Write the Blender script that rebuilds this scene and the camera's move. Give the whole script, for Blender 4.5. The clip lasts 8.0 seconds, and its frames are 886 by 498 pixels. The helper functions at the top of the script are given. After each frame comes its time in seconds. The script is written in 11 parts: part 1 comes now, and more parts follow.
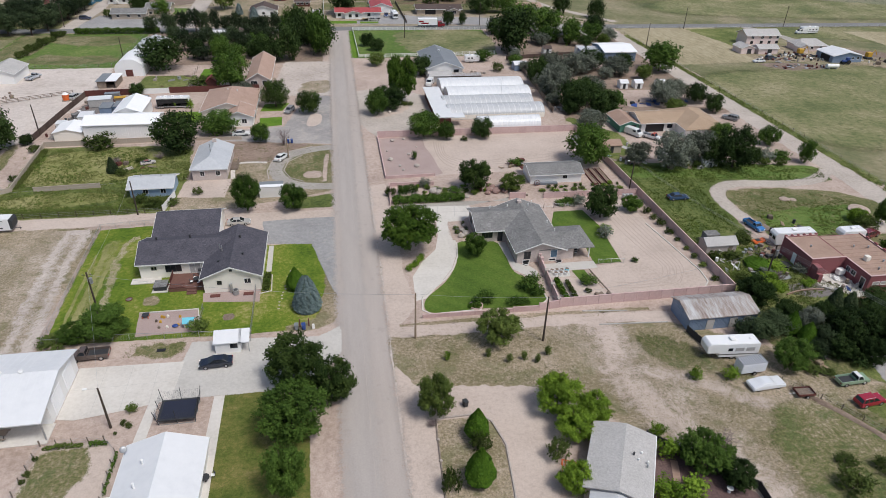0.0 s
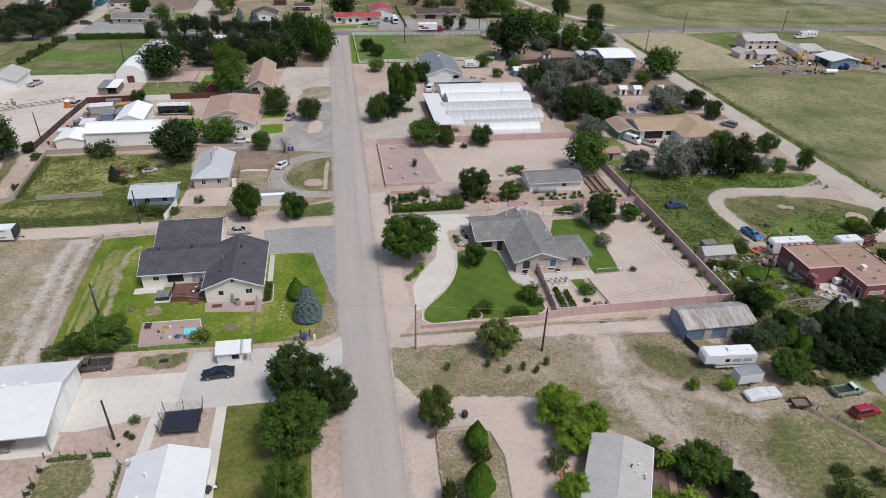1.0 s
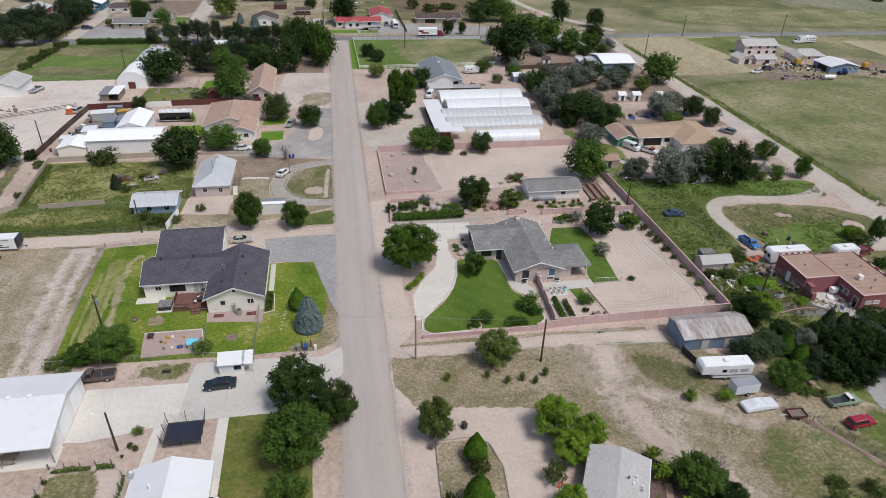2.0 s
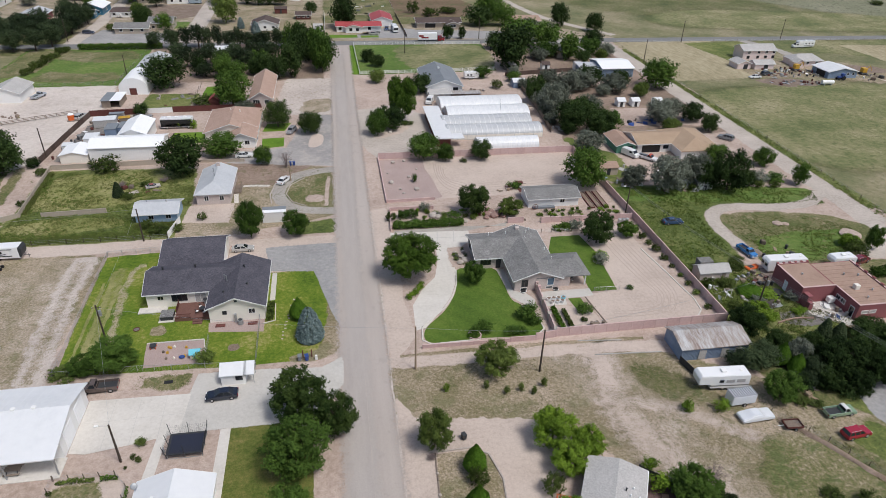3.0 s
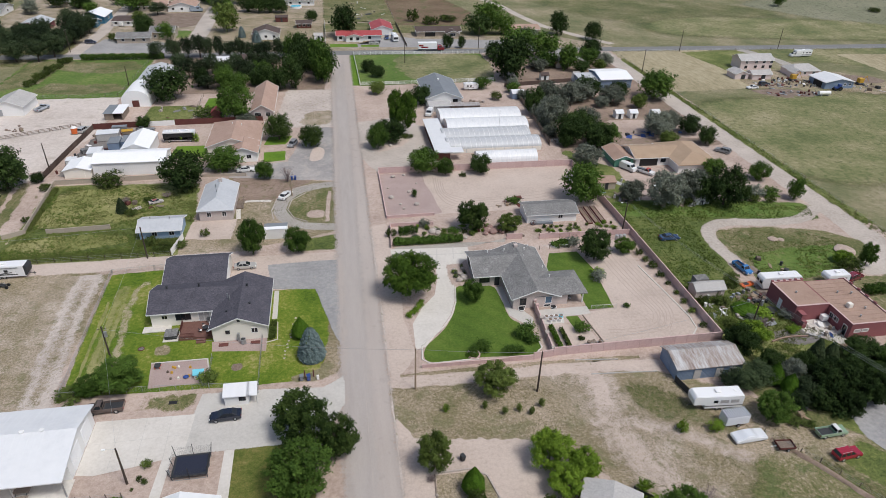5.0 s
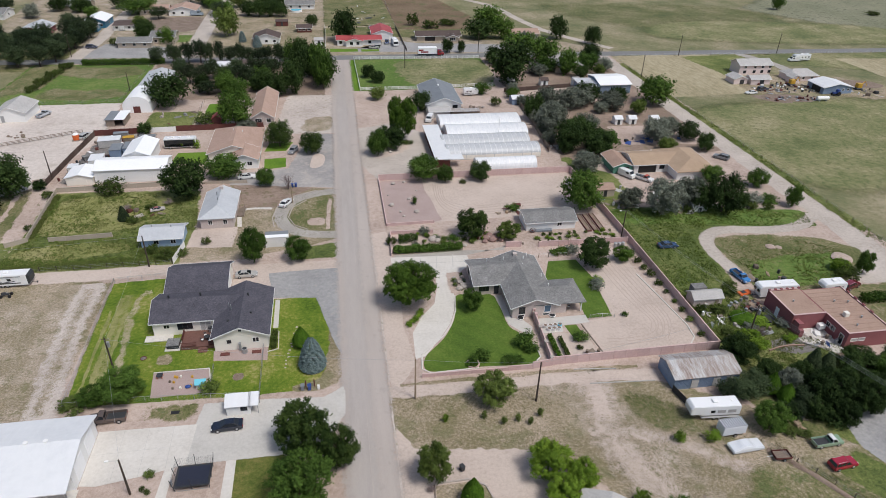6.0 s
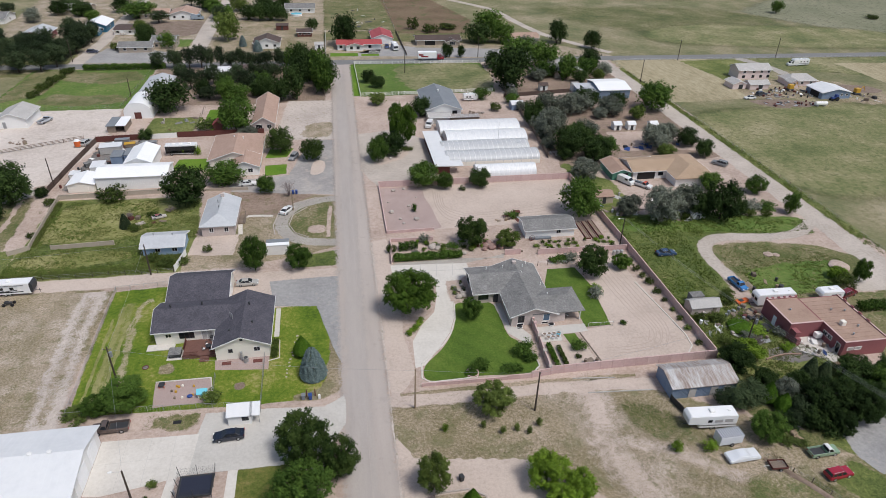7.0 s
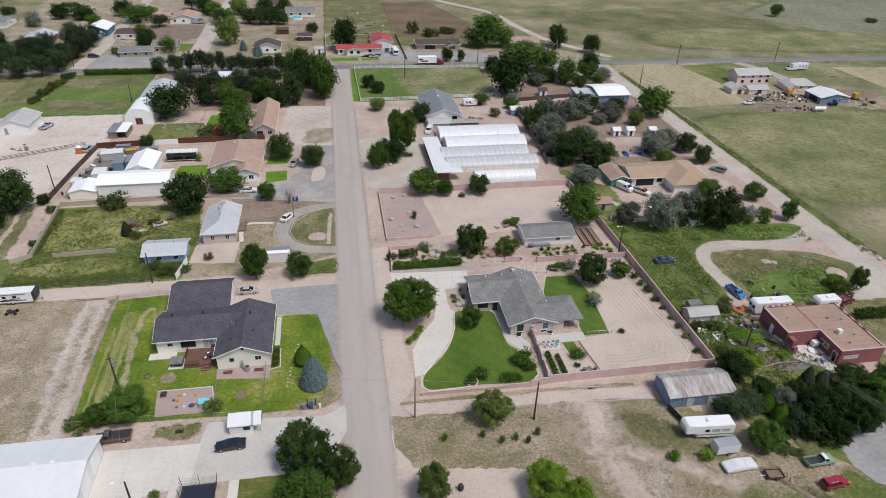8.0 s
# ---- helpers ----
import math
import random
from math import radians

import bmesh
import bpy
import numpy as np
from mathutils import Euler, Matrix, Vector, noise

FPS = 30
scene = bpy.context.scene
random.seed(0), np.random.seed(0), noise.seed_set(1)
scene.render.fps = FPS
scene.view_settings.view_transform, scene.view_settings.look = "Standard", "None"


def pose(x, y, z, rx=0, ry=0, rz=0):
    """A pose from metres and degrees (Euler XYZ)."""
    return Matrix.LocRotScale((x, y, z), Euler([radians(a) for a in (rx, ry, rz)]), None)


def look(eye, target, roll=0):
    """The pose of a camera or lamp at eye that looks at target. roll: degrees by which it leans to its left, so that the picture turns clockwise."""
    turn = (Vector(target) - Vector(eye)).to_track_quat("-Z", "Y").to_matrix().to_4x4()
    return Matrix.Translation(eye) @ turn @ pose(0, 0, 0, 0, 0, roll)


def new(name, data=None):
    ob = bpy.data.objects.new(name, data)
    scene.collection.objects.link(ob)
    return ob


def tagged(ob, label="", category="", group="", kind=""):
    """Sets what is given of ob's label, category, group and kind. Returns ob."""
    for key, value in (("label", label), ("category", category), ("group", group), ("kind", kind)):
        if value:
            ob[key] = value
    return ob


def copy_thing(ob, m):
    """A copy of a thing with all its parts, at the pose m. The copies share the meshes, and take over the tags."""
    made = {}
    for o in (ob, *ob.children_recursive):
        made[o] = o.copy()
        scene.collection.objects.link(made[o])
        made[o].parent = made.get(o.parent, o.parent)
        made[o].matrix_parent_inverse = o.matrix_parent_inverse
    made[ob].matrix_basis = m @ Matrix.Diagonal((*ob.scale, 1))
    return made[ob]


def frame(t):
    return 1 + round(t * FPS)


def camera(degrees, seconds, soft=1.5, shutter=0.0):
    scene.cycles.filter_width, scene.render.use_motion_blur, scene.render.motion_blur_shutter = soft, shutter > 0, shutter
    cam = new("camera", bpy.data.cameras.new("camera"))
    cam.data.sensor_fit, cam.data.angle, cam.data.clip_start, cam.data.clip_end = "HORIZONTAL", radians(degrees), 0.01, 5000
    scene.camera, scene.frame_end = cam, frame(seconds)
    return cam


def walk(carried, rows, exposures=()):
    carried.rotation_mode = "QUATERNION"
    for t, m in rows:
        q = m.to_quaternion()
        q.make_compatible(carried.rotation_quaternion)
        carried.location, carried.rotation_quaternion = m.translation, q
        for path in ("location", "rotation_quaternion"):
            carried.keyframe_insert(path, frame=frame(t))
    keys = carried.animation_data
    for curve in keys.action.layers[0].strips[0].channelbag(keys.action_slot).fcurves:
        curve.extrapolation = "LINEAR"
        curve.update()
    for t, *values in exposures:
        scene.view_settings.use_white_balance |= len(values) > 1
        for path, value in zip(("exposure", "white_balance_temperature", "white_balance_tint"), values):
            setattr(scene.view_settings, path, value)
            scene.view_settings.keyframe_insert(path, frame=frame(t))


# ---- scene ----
cam = camera(69.03, 8.0, soft=0.5)
PATH = [
    (0.0, 0.020, 0.005, 64.000),
    (1.0, 0.019, 0.124, 65.987),
    (2.0, 0.022, 0.246, 67.997),
    (3.0, 0.031, 0.370, 70.023),
    (4.0, 0.046, 0.496, 72.055),
    (5.0, 0.065, 0.624, 74.085),
    (6.0, 0.090, 0.754, 76.106),
    (7.0, 0.121, 0.886, 78.108),
    (8.0, 0.157, 1.021, 80.084),
]
ahead = Vector((math.sin(radians(10.22)) * math.cos(radians(31.325)), math.cos(radians(10.22)) * math.cos(radians(31.325)), -math.sin(radians(31.325))))
walk(cam, [(t, look((x, y, z), Vector((x, y, z)) + ahead, 1.715)) for t, x, y, z in PATH])

# world, sun and exposure
SUN_FROM = Vector((0.38, -0.40, 1.0)).normalized()
world = bpy.data.worlds.new("sky")
scene.world = world
world.use_nodes = True
sky = world.node_tree.nodes.new("ShaderNodeTexSky")
sky.sky_type = "NISHITA"
sky.sun_disc = False
sky.sun_elevation = math.asin(SUN_FROM.z)
sky.sun_rotation = math.atan2(SUN_FROM.x, SUN_FROM.y)
sky.dust_density = 3.0
world.node_tree.links.new(sky.outputs[0], world.node_tree.nodes["Background"].inputs[0])
world.node_tree.nodes["Background"].inputs[1].default_value = 0.122
sun = new("sun", bpy.data.lights.new("sun", "SUN"))
sun.data.energy = 2.6
sun.data.angle = radians(16)
sun.data.color = (0.99, 0.985, 0.97)
sun.matrix_world = look(SUN_FROM * 300, (0, 0, 0))
scene.view_settings.exposure = -0.18

# ---- materials ----
FRAY = {}


def shader(name, colours, big=0.15, small=2.0, rough=0.9, bump=0.0, metal=0.0, spread=0.18, grain=0.5, per_object=0.0, spec=0.3, stretch=(1, 1, 1), speck=None, mown=0.0, fine=0.0, blend=0.0):
    """A surface that wanders between its colours at two scales."""
    m = bpy.data.materials.new(name)
    m.use_nodes = True
    n, l = m.node_tree.nodes, m.node_tree.links
    p = n["Principled BSDF"]
    p.inputs["Roughness"].default_value = rough
    p.inputs["Metallic"].default_value = metal
    p.inputs["Specular IOR Level"].default_value = spec
    co = n.new("ShaderNodeTexCoord")
    mp = n.new("ShaderNodeMapping")
    mp.inputs["Scale"].default_value = stretch
    l.new(co.outputs["Object"], mp.inputs["Vector"])
    a, b = n.new("ShaderNodeTexNoise"), n.new("ShaderNodeTexNoise")
    a.inputs["Scale"].default_value, a.inputs["Detail"].default_value, a.inputs["Roughness"].default_value = big, 6, 0.6
    b.inputs["Scale"].default_value, b.inputs["Detail"].default_value, b.inputs["Roughness"].default_value = small, 4, 0.65
    for t in (a, b):
        l.new(mp.outputs["Vector"], t.inputs["Vector"])
    mixed = n.new("ShaderNodeMix")
    mixed.inputs["Factor"].default_value = grain
    l.new(a.outputs["Fac"], mixed.inputs["A"])
    l.new(b.outputs["Fac"], mixed.inputs["B"])
    fac = mixed.outputs["Result"]
    if per_object:
        info = n.new("ShaderNodeObjectInfo")
        ma = n.new("ShaderNodeMath")
        ma.operation = "MULTIPLY_ADD"
        l.new(info.outputs["Random"], ma.inputs[0])
        ma.inputs[1].default_value = per_object
        l.new(fac, ma.inputs[2])
        mb = n.new("ShaderNodeMath")
        mb.operation = "SUBTRACT"
        l.new(ma.outputs[0], mb.inputs[0])
        mb.inputs[1].default_value = per_object / 2
        fac = mb.outputs[0]
    ramp = n.new("ShaderNodeValToRGB")
    e = ramp.color_ramp.elements
    k = len(colours)
    while len(e) < k:
        e.new(0.5)
    for i, c in enumerate(colours):
        e[i].position = 0.5 + spread * (2 * i / (k - 1) - 1) if k > 1 else 0.5
        e[i].color = (*c, 1)
    l.new(fac, ramp.inputs["Fac"])
    colour = ramp.outputs["Color"]
    if speck:
        tone, scale, low, amount = speck
        sp = n.new("ShaderNodeTexNoise")
        sp.inputs["Scale"].default_value, sp.inputs["Detail"].default_value, sp.inputs["Roughness"].default_value = scale, 3, 0.7
        l.new(co.outputs["Object"], sp.inputs["Vector"])
        mr = n.new("ShaderNodeMapRange")
        mr.inputs["From Min"].default_value, mr.inputs["From Max"].default_value, mr.inputs["To Max"].default_value = low, low + 0.07, amount
        l.new(sp.outputs["Fac"], mr.inputs["Value"])
        mx = n.new("ShaderNodeMix")
        mx.data_type = "RGBA"
        sockets = [q for q in mx.inputs if q.type == "RGBA"]
        sockets[1].default_value = (*tone, 1)
        l.new(mr.outputs["Result"], mx.inputs["Factor"])
        l.new(colour, sockets[0])
        colour = [q for q in mx.outputs if q.type == "RGBA"][0]
    if mown:
        wave = n.new("ShaderNodeTexWave")
        wave.bands_direction, wave.inputs["Scale"].default_value, wave.inputs["Distortion"].default_value = "DIAGONAL", 0.16, 0.6
        l.new(co.outputs["Object"], wave.inputs["Vector"])
        hs = n.new("ShaderNodeHueSaturation")
        mv = n.new("ShaderNodeMapRange")
        mv.inputs["To Min"].default_value, mv.inputs["To Max"].default_value = 1 - mown, 1 + mown
        l.new(wave.outputs["Fac"], mv.inputs["Value"])
        l.new(mv.outputs["Result"], hs.inputs["Value"])
        l.new(colour, hs.inputs["Color"])
        colour = hs.outputs["Color"]
    if fine:
        fn = n.new("ShaderNodeTexNoise")
        fn.inputs["Scale"].default_value, fn.inputs["Detail"].default_value, fn.inputs["Roughness"].default_value = 4.5, 3, 0.75
        l.new(co.outputs["Object"], fn.inputs["Vector"])
        fm = n.new("ShaderNodeMapRange")
        fm.inputs["From Min"].default_value, fm.inputs["From Max"].default_value = 0.3, 0.7
        fm.inputs["To Min"].default_value, fm.inputs["To Max"].default_value = 1 - fine, 1 + fine
        l.new(fn.outputs["Fac"], fm.inputs["Value"])
        fh = n.new("ShaderNodeHueSaturation")
        l.new(fm.outputs["Result"], fh.inputs["Value"])
        l.new(colour, fh.inputs["Color"])
        colour = fh.outputs["Color"]
    l.new(colour, p.inputs["Base Color"])
    if blend:
        # the sheet frays into its neighbour along its rim
        at, en = n.new("ShaderNodeAttribute"), n.new("ShaderNodeTexNoise")
        at.attribute_name = "fade"
        en.inputs["Scale"].default_value, en.inputs["Detail"].default_value, en.inputs["Roughness"].default_value = 0.8, 10, 0.8
        l.new(co.outputs["Object"], en.inputs["Vector"])
        mu = n.new("ShaderNodeMath")
        mu.operation = "MULTIPLY_ADD"
        mu.inputs[1].default_value, mu.inputs[2].default_value = 2.3, -1.15
        l.new(en.outputs["Fac"], mu.inputs[0])
        ad = n.new("ShaderNodeMath")
        l.new(at.outputs["Fac"], ad.inputs[0])
        l.new(mu.outputs[0], ad.inputs[1])
        al = n.new("ShaderNodeMapRange")
        al.inputs["From Min"].default_value, al.inputs["From Max"].default_value = 0.72, 0.28
        l.new(ad.outputs[0], al.inputs["Value"])
        # grain by grain: each spot a few centimetres across is covered or bare
        snap, grit, over = n.new("ShaderNodeVectorMath"), n.new("ShaderNodeTexWhiteNoise"), n.new("ShaderNodeMath")
        snap.operation, over.operation = "SNAP", "GREATER_THAN"
        snap.inputs[1].default_value = (0.045, 0.045, 50.0)
        l.new(co.outputs["Object"], snap.inputs[0])
        l.new(snap.outputs["Vector"], grit.inputs["Vector"])
        l.new(al.outputs["Result"], over.inputs[0])
        l.new(grit.outputs["Value"], over.inputs[1])
        l.new(over.outputs[0], p.inputs["Alpha"])
        FRAY[name] = blend
    if bump:
        bp = n.new("ShaderNodeBump")
        bp.inputs["Strength"].default_value = 0.6
        bp.inputs["Distance"].default_value = bump
        l.new(b.outputs["Fac"], bp.inputs["Height"])
        l.new(bp.outputs["Normal"], p.inputs["Normal"])
    return m


def tint(c, k):
    return tuple(x * k for x in c)


def painted(name, c, rough=0.5, metal=0.0, spec=0.4, wear=0.12):
    return shader(name, [tint(c, 1 - wear), c, tint(c, 1 + wear * 0.5)], 0.4, 6.0, rough, 0.0, metal, 0.2, 0.5, 0, spec)


def foliage(name, dark, light, per_object=0.5):
    """Leaves: a colour of its own for each leaf, each clump and each plant, with some light passing through."""
    m = bpy.data.materials.new(name)
    m.use_nodes = True
    n, l = m.node_tree.nodes, m.node_tree.links
    p = n["Principled BSDF"]
    p.inputs["Roughness"].default_value = 0.7
    p.inputs["Specular IOR Level"].default_value = 0.08
    geo, info = n.new("ShaderNodeNewGeometry"), n.new("ShaderNodeObjectInfo")
    mix = n.new("ShaderNodeMix")
    mix.inputs["Factor"].default_value = per_object
    clump, both = n.new("ShaderNodeAttribute"), n.new("ShaderNodeMix")
    clump.attribute_name = "clump"
    both.inputs["Factor"].default_value = 0.6
    l.new(geo.outputs["Random Per Island"], both.inputs["A"])
    l.new(clump.outputs["Fac"], both.inputs["B"])
    l.new(both.outputs["Result"], mix.inputs["A"])
    l.new(info.outputs["Random"], mix.inputs["B"])
    ramp = n.new("ShaderNodeValToRGB")
    ramp.color_ramp.elements[0].position, ramp.color_ramp.elements[1].position = 0.15, 0.9
    ramp.color_ramp.elements[0].color, ramp.color_ramp.elements[1].color = (*dark, 1), (*light, 1)
    l.new(mix.outputs["Result"], ramp.inputs["Fac"])
    l.new(ramp.outputs["Color"], p.inputs["Base Color"])
    tr = n.new("ShaderNodeBsdfTranslucent")
    l.new(ramp.outputs["Color"], tr.inputs["Color"])
    ms = n.new("ShaderNodeMixShader")
    ms.inputs[0].default_value = 0.16
    l.new(p.outputs[0], ms.inputs[1])
    l.new(tr.outputs[0], ms.inputs[2])
    l.new(ms.outputs[0], n["Material Output"].inputs["Surface"])
    return m


SOIL = [(0.33, 0.252, 0.205), (0.455, 0.358, 0.303), (0.555, 0.452, 0.395)]
M = {
    "field": shader("field_grass", [(0.113, 0.128, 0.057), (0.174, 0.173, 0.086), (0.246, 0.219, 0.130), (0.329, 0.282, 0.190)], 0.05, 0.6, bump=0.12, grain=0.3, spread=0.14, speck=((0.11, 0.128, 0.05), 0.5, 0.56, 0.4), fine=0.24, blend=2.5),
    "soil": shader("bare_soil", SOIL, 0.09, 1.2, bump=0.03, spread=0.14, speck=((0.24, 0.2, 0.14), 1.2, 0.62, 0.55), fine=0.15, blend=1.4),
    "sand": shader("raked_sand", [(0.42, 0.343, 0.292), (0.515, 0.425, 0.365), (0.58, 0.488, 0.425)], 0.12, 1.6, bump=0.03, spread=0.15, speck=((0.34, 0.28, 0.22), 1.6, 0.64, 0.4), fine=0.1, blend=0.8),
    "sand_dark": shader("wheel_marked_sand", [(0.42, 0.342, 0.292), (0.47, 0.383, 0.327)], 0.3, 2.5, bump=0.03, blend=0.3),
    "pink_gravel": shader("pink_gravel", [(0.29, 0.215, 0.195), (0.39, 0.30, 0.275), (0.48, 0.38, 0.35)], 0.2, 9.0, bump=0.03, grain=0.7, speck=((0.2, 0.14, 0.12), 5.0, 0.6, 0.6)),
    "road": shader("worn_asphalt", [(0.375, 0.328, 0.296), (0.43, 0.378, 0.342), (0.475, 0.42, 0.38)], 0.12, 0.8, bump=0.01, stretch=(1, 0.07, 1), spread=0.2, grain=0.3, speck=((0.34, 0.305, 0.278), 0.35, 0.58, 0.45), fine=0.05, blend=2.4),
    "road_grey": shader("bare_grey_asphalt", [(0.345, 0.312, 0.288), (0.4, 0.36, 0.332), (0.448, 0.402, 0.37)], 0.12, 0.9, bump=0.01, stretch=(1, 0.12, 1), spread=0.2, grain=0.35, fine=0.06, blend=2.6),
    "asphalt": shader("grey_asphalt", [(0.25, 0.245, 0.243), (0.315, 0.308, 0.303), (0.385, 0.373, 0.362)], 0.1, 1.2, bump=0.01, spread=0.14, speck=((0.36, 0.33, 0.3), 0.6, 0.6, 0.5), fine=0.08, blend=0.7),
    "dark_gravel": shader("dark_oily_gravel", [(0.11, 0.10, 0.095), (0.18, 0.165, 0.155), (0.30, 0.27, 0.245)], 0.2, 2.2, bump=0.03, spread=0.15, fine=0.18, blend=1.5),
    "tilled": shader("weedy_tilled_earth", [(0.105, 0.075, 0.042), (0.165, 0.115, 0.072), (0.225, 0.165, 0.108)], 0.05, 0.9, bump=0.05, spread=0.14, fine=0.25, speck=((0.09, 0.11, 0.035), 0.12, 0.54, 0.6), blend=3.0),
    "grey_gravel": shader("grey_gravel", [(0.29, 0.265, 0.235), (0.37, 0.34, 0.305), (0.44, 0.41, 0.37)], 0.15, 2.0, bump=0.03, spread=0.15, fine=0.12, blend=0.9),
    "far_road": shader("far_asphalt", [(0.17, 0.17, 0.17), (0.22, 0.22, 0.215)], 0.05, 1.0, blend=0.8),
    "concrete": shader("pale_concrete", [(0.525, 0.492, 0.443), (0.603, 0.567, 0.517), (0.659, 0.626, 0.577)], 0.2, 2.0, bump=0.008, spread=0.16, speck=((0.45, 0.415, 0.365), 1.1, 0.64, 0.35)),
    "grey_concrete": shader("grey_concrete", [(0.44, 0.417, 0.382), (0.515, 0.49, 0.452), (0.57, 0.544, 0.505)], 0.2, 2.0, bump=0.008, spread=0.18, fine=0.05, blend=0.05),
    "maroon_mulch": shader("maroon_mulch", [(0.085, 0.052, 0.05), (0.13, 0.083, 0.079), (0.18, 0.122, 0.113)], 0.4, 4.0, bump=0.03, fine=0.25, blend=0.5),
    "warm_asphalt": shader("dusty_asphalt", [(0.27, 0.255, 0.246), (0.34, 0.32, 0.306), (0.45, 0.405, 0.375)], 0.1, 1.2, bump=0.01, spread=0.13, grain=0.3, speck=((0.42, 0.37, 0.33), 0.4, 0.56, 0.6), fine=0.08, blend=1.0),
    "gravel_road": shader("gravel_road", [(0.36, 0.31, 0.268), (0.465, 0.41, 0.36), (0.55, 0.49, 0.435)], 0.1, 1.6, bump=0.01, spread=0.15, speck=((0.3, 0.26, 0.2), 1.4, 0.63, 0.4), fine=0.1, blend=1.0),
    "dry": shader("dry_grass", [(0.17, 0.148, 0.075), (0.242, 0.2, 0.124), (0.34, 0.277, 0.198), (0.455, 0.37, 0.298)], 0.09, 2.0, bump=0.1, spread=0.13, grain=0.55, speck=((0.13, 0.138, 0.054), 0.16, 0.52, 0.45), fine=0.4, blend=2.0),
    "weeds": shader("green_weeds", [(0.055, 0.081, 0.019), (0.108, 0.136, 0.035), (0.179, 0.196, 0.062), (0.291, 0.268, 0.132)], 0.07, 1.4, bump=0.2, spread=0.13, grain=0.45, speck=((0.05, 0.08, 0.018), 0.7, 0.56, 0.6), fine=0.42, blend=1.8),
    "weeds_deep": shader("deep_green_weeds", [(0.038, 0.066, 0.014), (0.08, 0.112, 0.026), (0.138, 0.16, 0.046), (0.22, 0.212, 0.09)], 0.07, 1.4, bump=0.2, spread=0.13, grain=0.45, speck=((0.05, 0.08, 0.018), 0.7, 0.56, 0.6), fine=0.42, blend=1.8),
    "brown_soil": shader("trodden_brown_soil", [(0.185, 0.134, 0.102), (0.262, 0.193, 0.15), (0.34, 0.26, 0.21)], 0.1, 1.2, bump=0.03, spread=0.14, speck=((0.16, 0.15, 0.075), 0.35, 0.56, 0.5), fine=0.14, blend=1.6),
    "lawn": shader("mown_lawn", [(0.055, 0.102, 0.012), (0.080, 0.137, 0.017), (0.127, 0.177, 0.030)], 0.16, 2.2, bump=0.03, spread=0.14, mown=0.05, fine=0.16),
    "patchy_lawn": shader("patchy_lawn", [(0.058, 0.106, 0.008), (0.098, 0.158, 0.012), (0.168, 0.206, 0.027), (0.32, 0.282, 0.112)], 0.11, 1.6, bump=0.03, spread=0.13, grain=0.4, fine=0.24, blend=0.6),
    "pasture": shader("green_pasture", [(0.061, 0.118, 0.020), (0.105, 0.168, 0.033), (0.182, 0.218, 0.066)], 0.06, 0.8, bump=0.1, spread=0.14, speck=((0.2, 0.18, 0.09), 0.5, 0.57, 0.6), fine=0.28, blend=2.2),
    "tired_lawn": shader("tired_lawn", [(0.054, 0.084, 0.013), (0.092, 0.117, 0.022), (0.152, 0.149, 0.039), (0.238, 0.200, 0.081)], 0.16, 1.5, bump=0.05, spread=0.14, grain=0.4, fine=0.25, blend=0.5),
    "olive": shader("olive_rough_grass", [(0.070, 0.086, 0.028), (0.127, 0.132, 0.049), (0.202, 0.179, 0.094), (0.357, 0.296, 0.211)], 0.09, 1.8, bump=0.1, spread=0.13, grain=0.5, speck=((0.075, 0.11, 0.03), 0.25, 0.54, 0.6), fine=0.4, blend=2.0),
    "pale_dirt": shader("pale_dirt", [(0.39, 0.33, 0.29), (0.50, 0.435, 0.39), (0.59, 0.525, 0.475)], 0.08, 1.4, bump=0.04, spread=0.14, speck=((0.26, 0.235, 0.15), 0.9, 0.57, 0.6), fine=0.16, blend=2.0),
    "thin_dry": shader("thin_dry_grass", [(0.2, 0.172, 0.1), (0.275, 0.228, 0.155), (0.37, 0.305, 0.236), (0.475, 0.4, 0.335)], 0.16, 2.6, bump=0.06, spread=0.12, grain=0.55, speck=((0.15, 0.15, 0.065), 0.5, 0.55, 0.55), fine=0.3, blend=3.5),
    "hay": shader("pale_green_hay", [(0.15, 0.17, 0.05), (0.24, 0.24, 0.085), (0.34, 0.31, 0.15)], 0.08, 1.0, bump=0.1, spread=0.14, grain=0.4, fine=0.28, blend=4.0),
    "sage": shader("sagebrush_flat", [(0.15, 0.16, 0.095), (0.22, 0.218, 0.142), (0.31, 0.29, 0.21)], 0.02, 0.35, bump=0.2, spread=0.14, speck=((0.09, 0.105, 0.06), 0.35, 0.53, 0.8), fine=0.3, blend=8.0),
    "roof_bright": shader("bright_white_metal_roof", [(0.82, 0.83, 0.835), (0.88, 0.885, 0.89), (0.9, 0.905, 0.91)], 0.2, 2.0, 0.45, spec=0.5),
    "field_green": shader("greener_field_grass", [(0.102, 0.122, 0.047), (0.158, 0.171, 0.070), (0.226, 0.214, 0.108), (0.310, 0.277, 0.164)], 0.05, 0.6, bump=0.12, grain=0.36, spread=0.12, speck=((0.09, 0.108, 0.04), 0.5, 0.55, 0.6), fine=0.34, blend=2.5),
    "field_tan": shader("tan_field_grass", [(0.122, 0.127, 0.055), (0.193, 0.183, 0.089), (0.259, 0.230, 0.132), (0.329, 0.287, 0.183)], 0.025, 0.7, bump=0.12, grain=0.4, spread=0.13, speck=((0.1, 0.11, 0.045), 0.5, 0.55, 0.6), fine=0.3, blend=2.5),
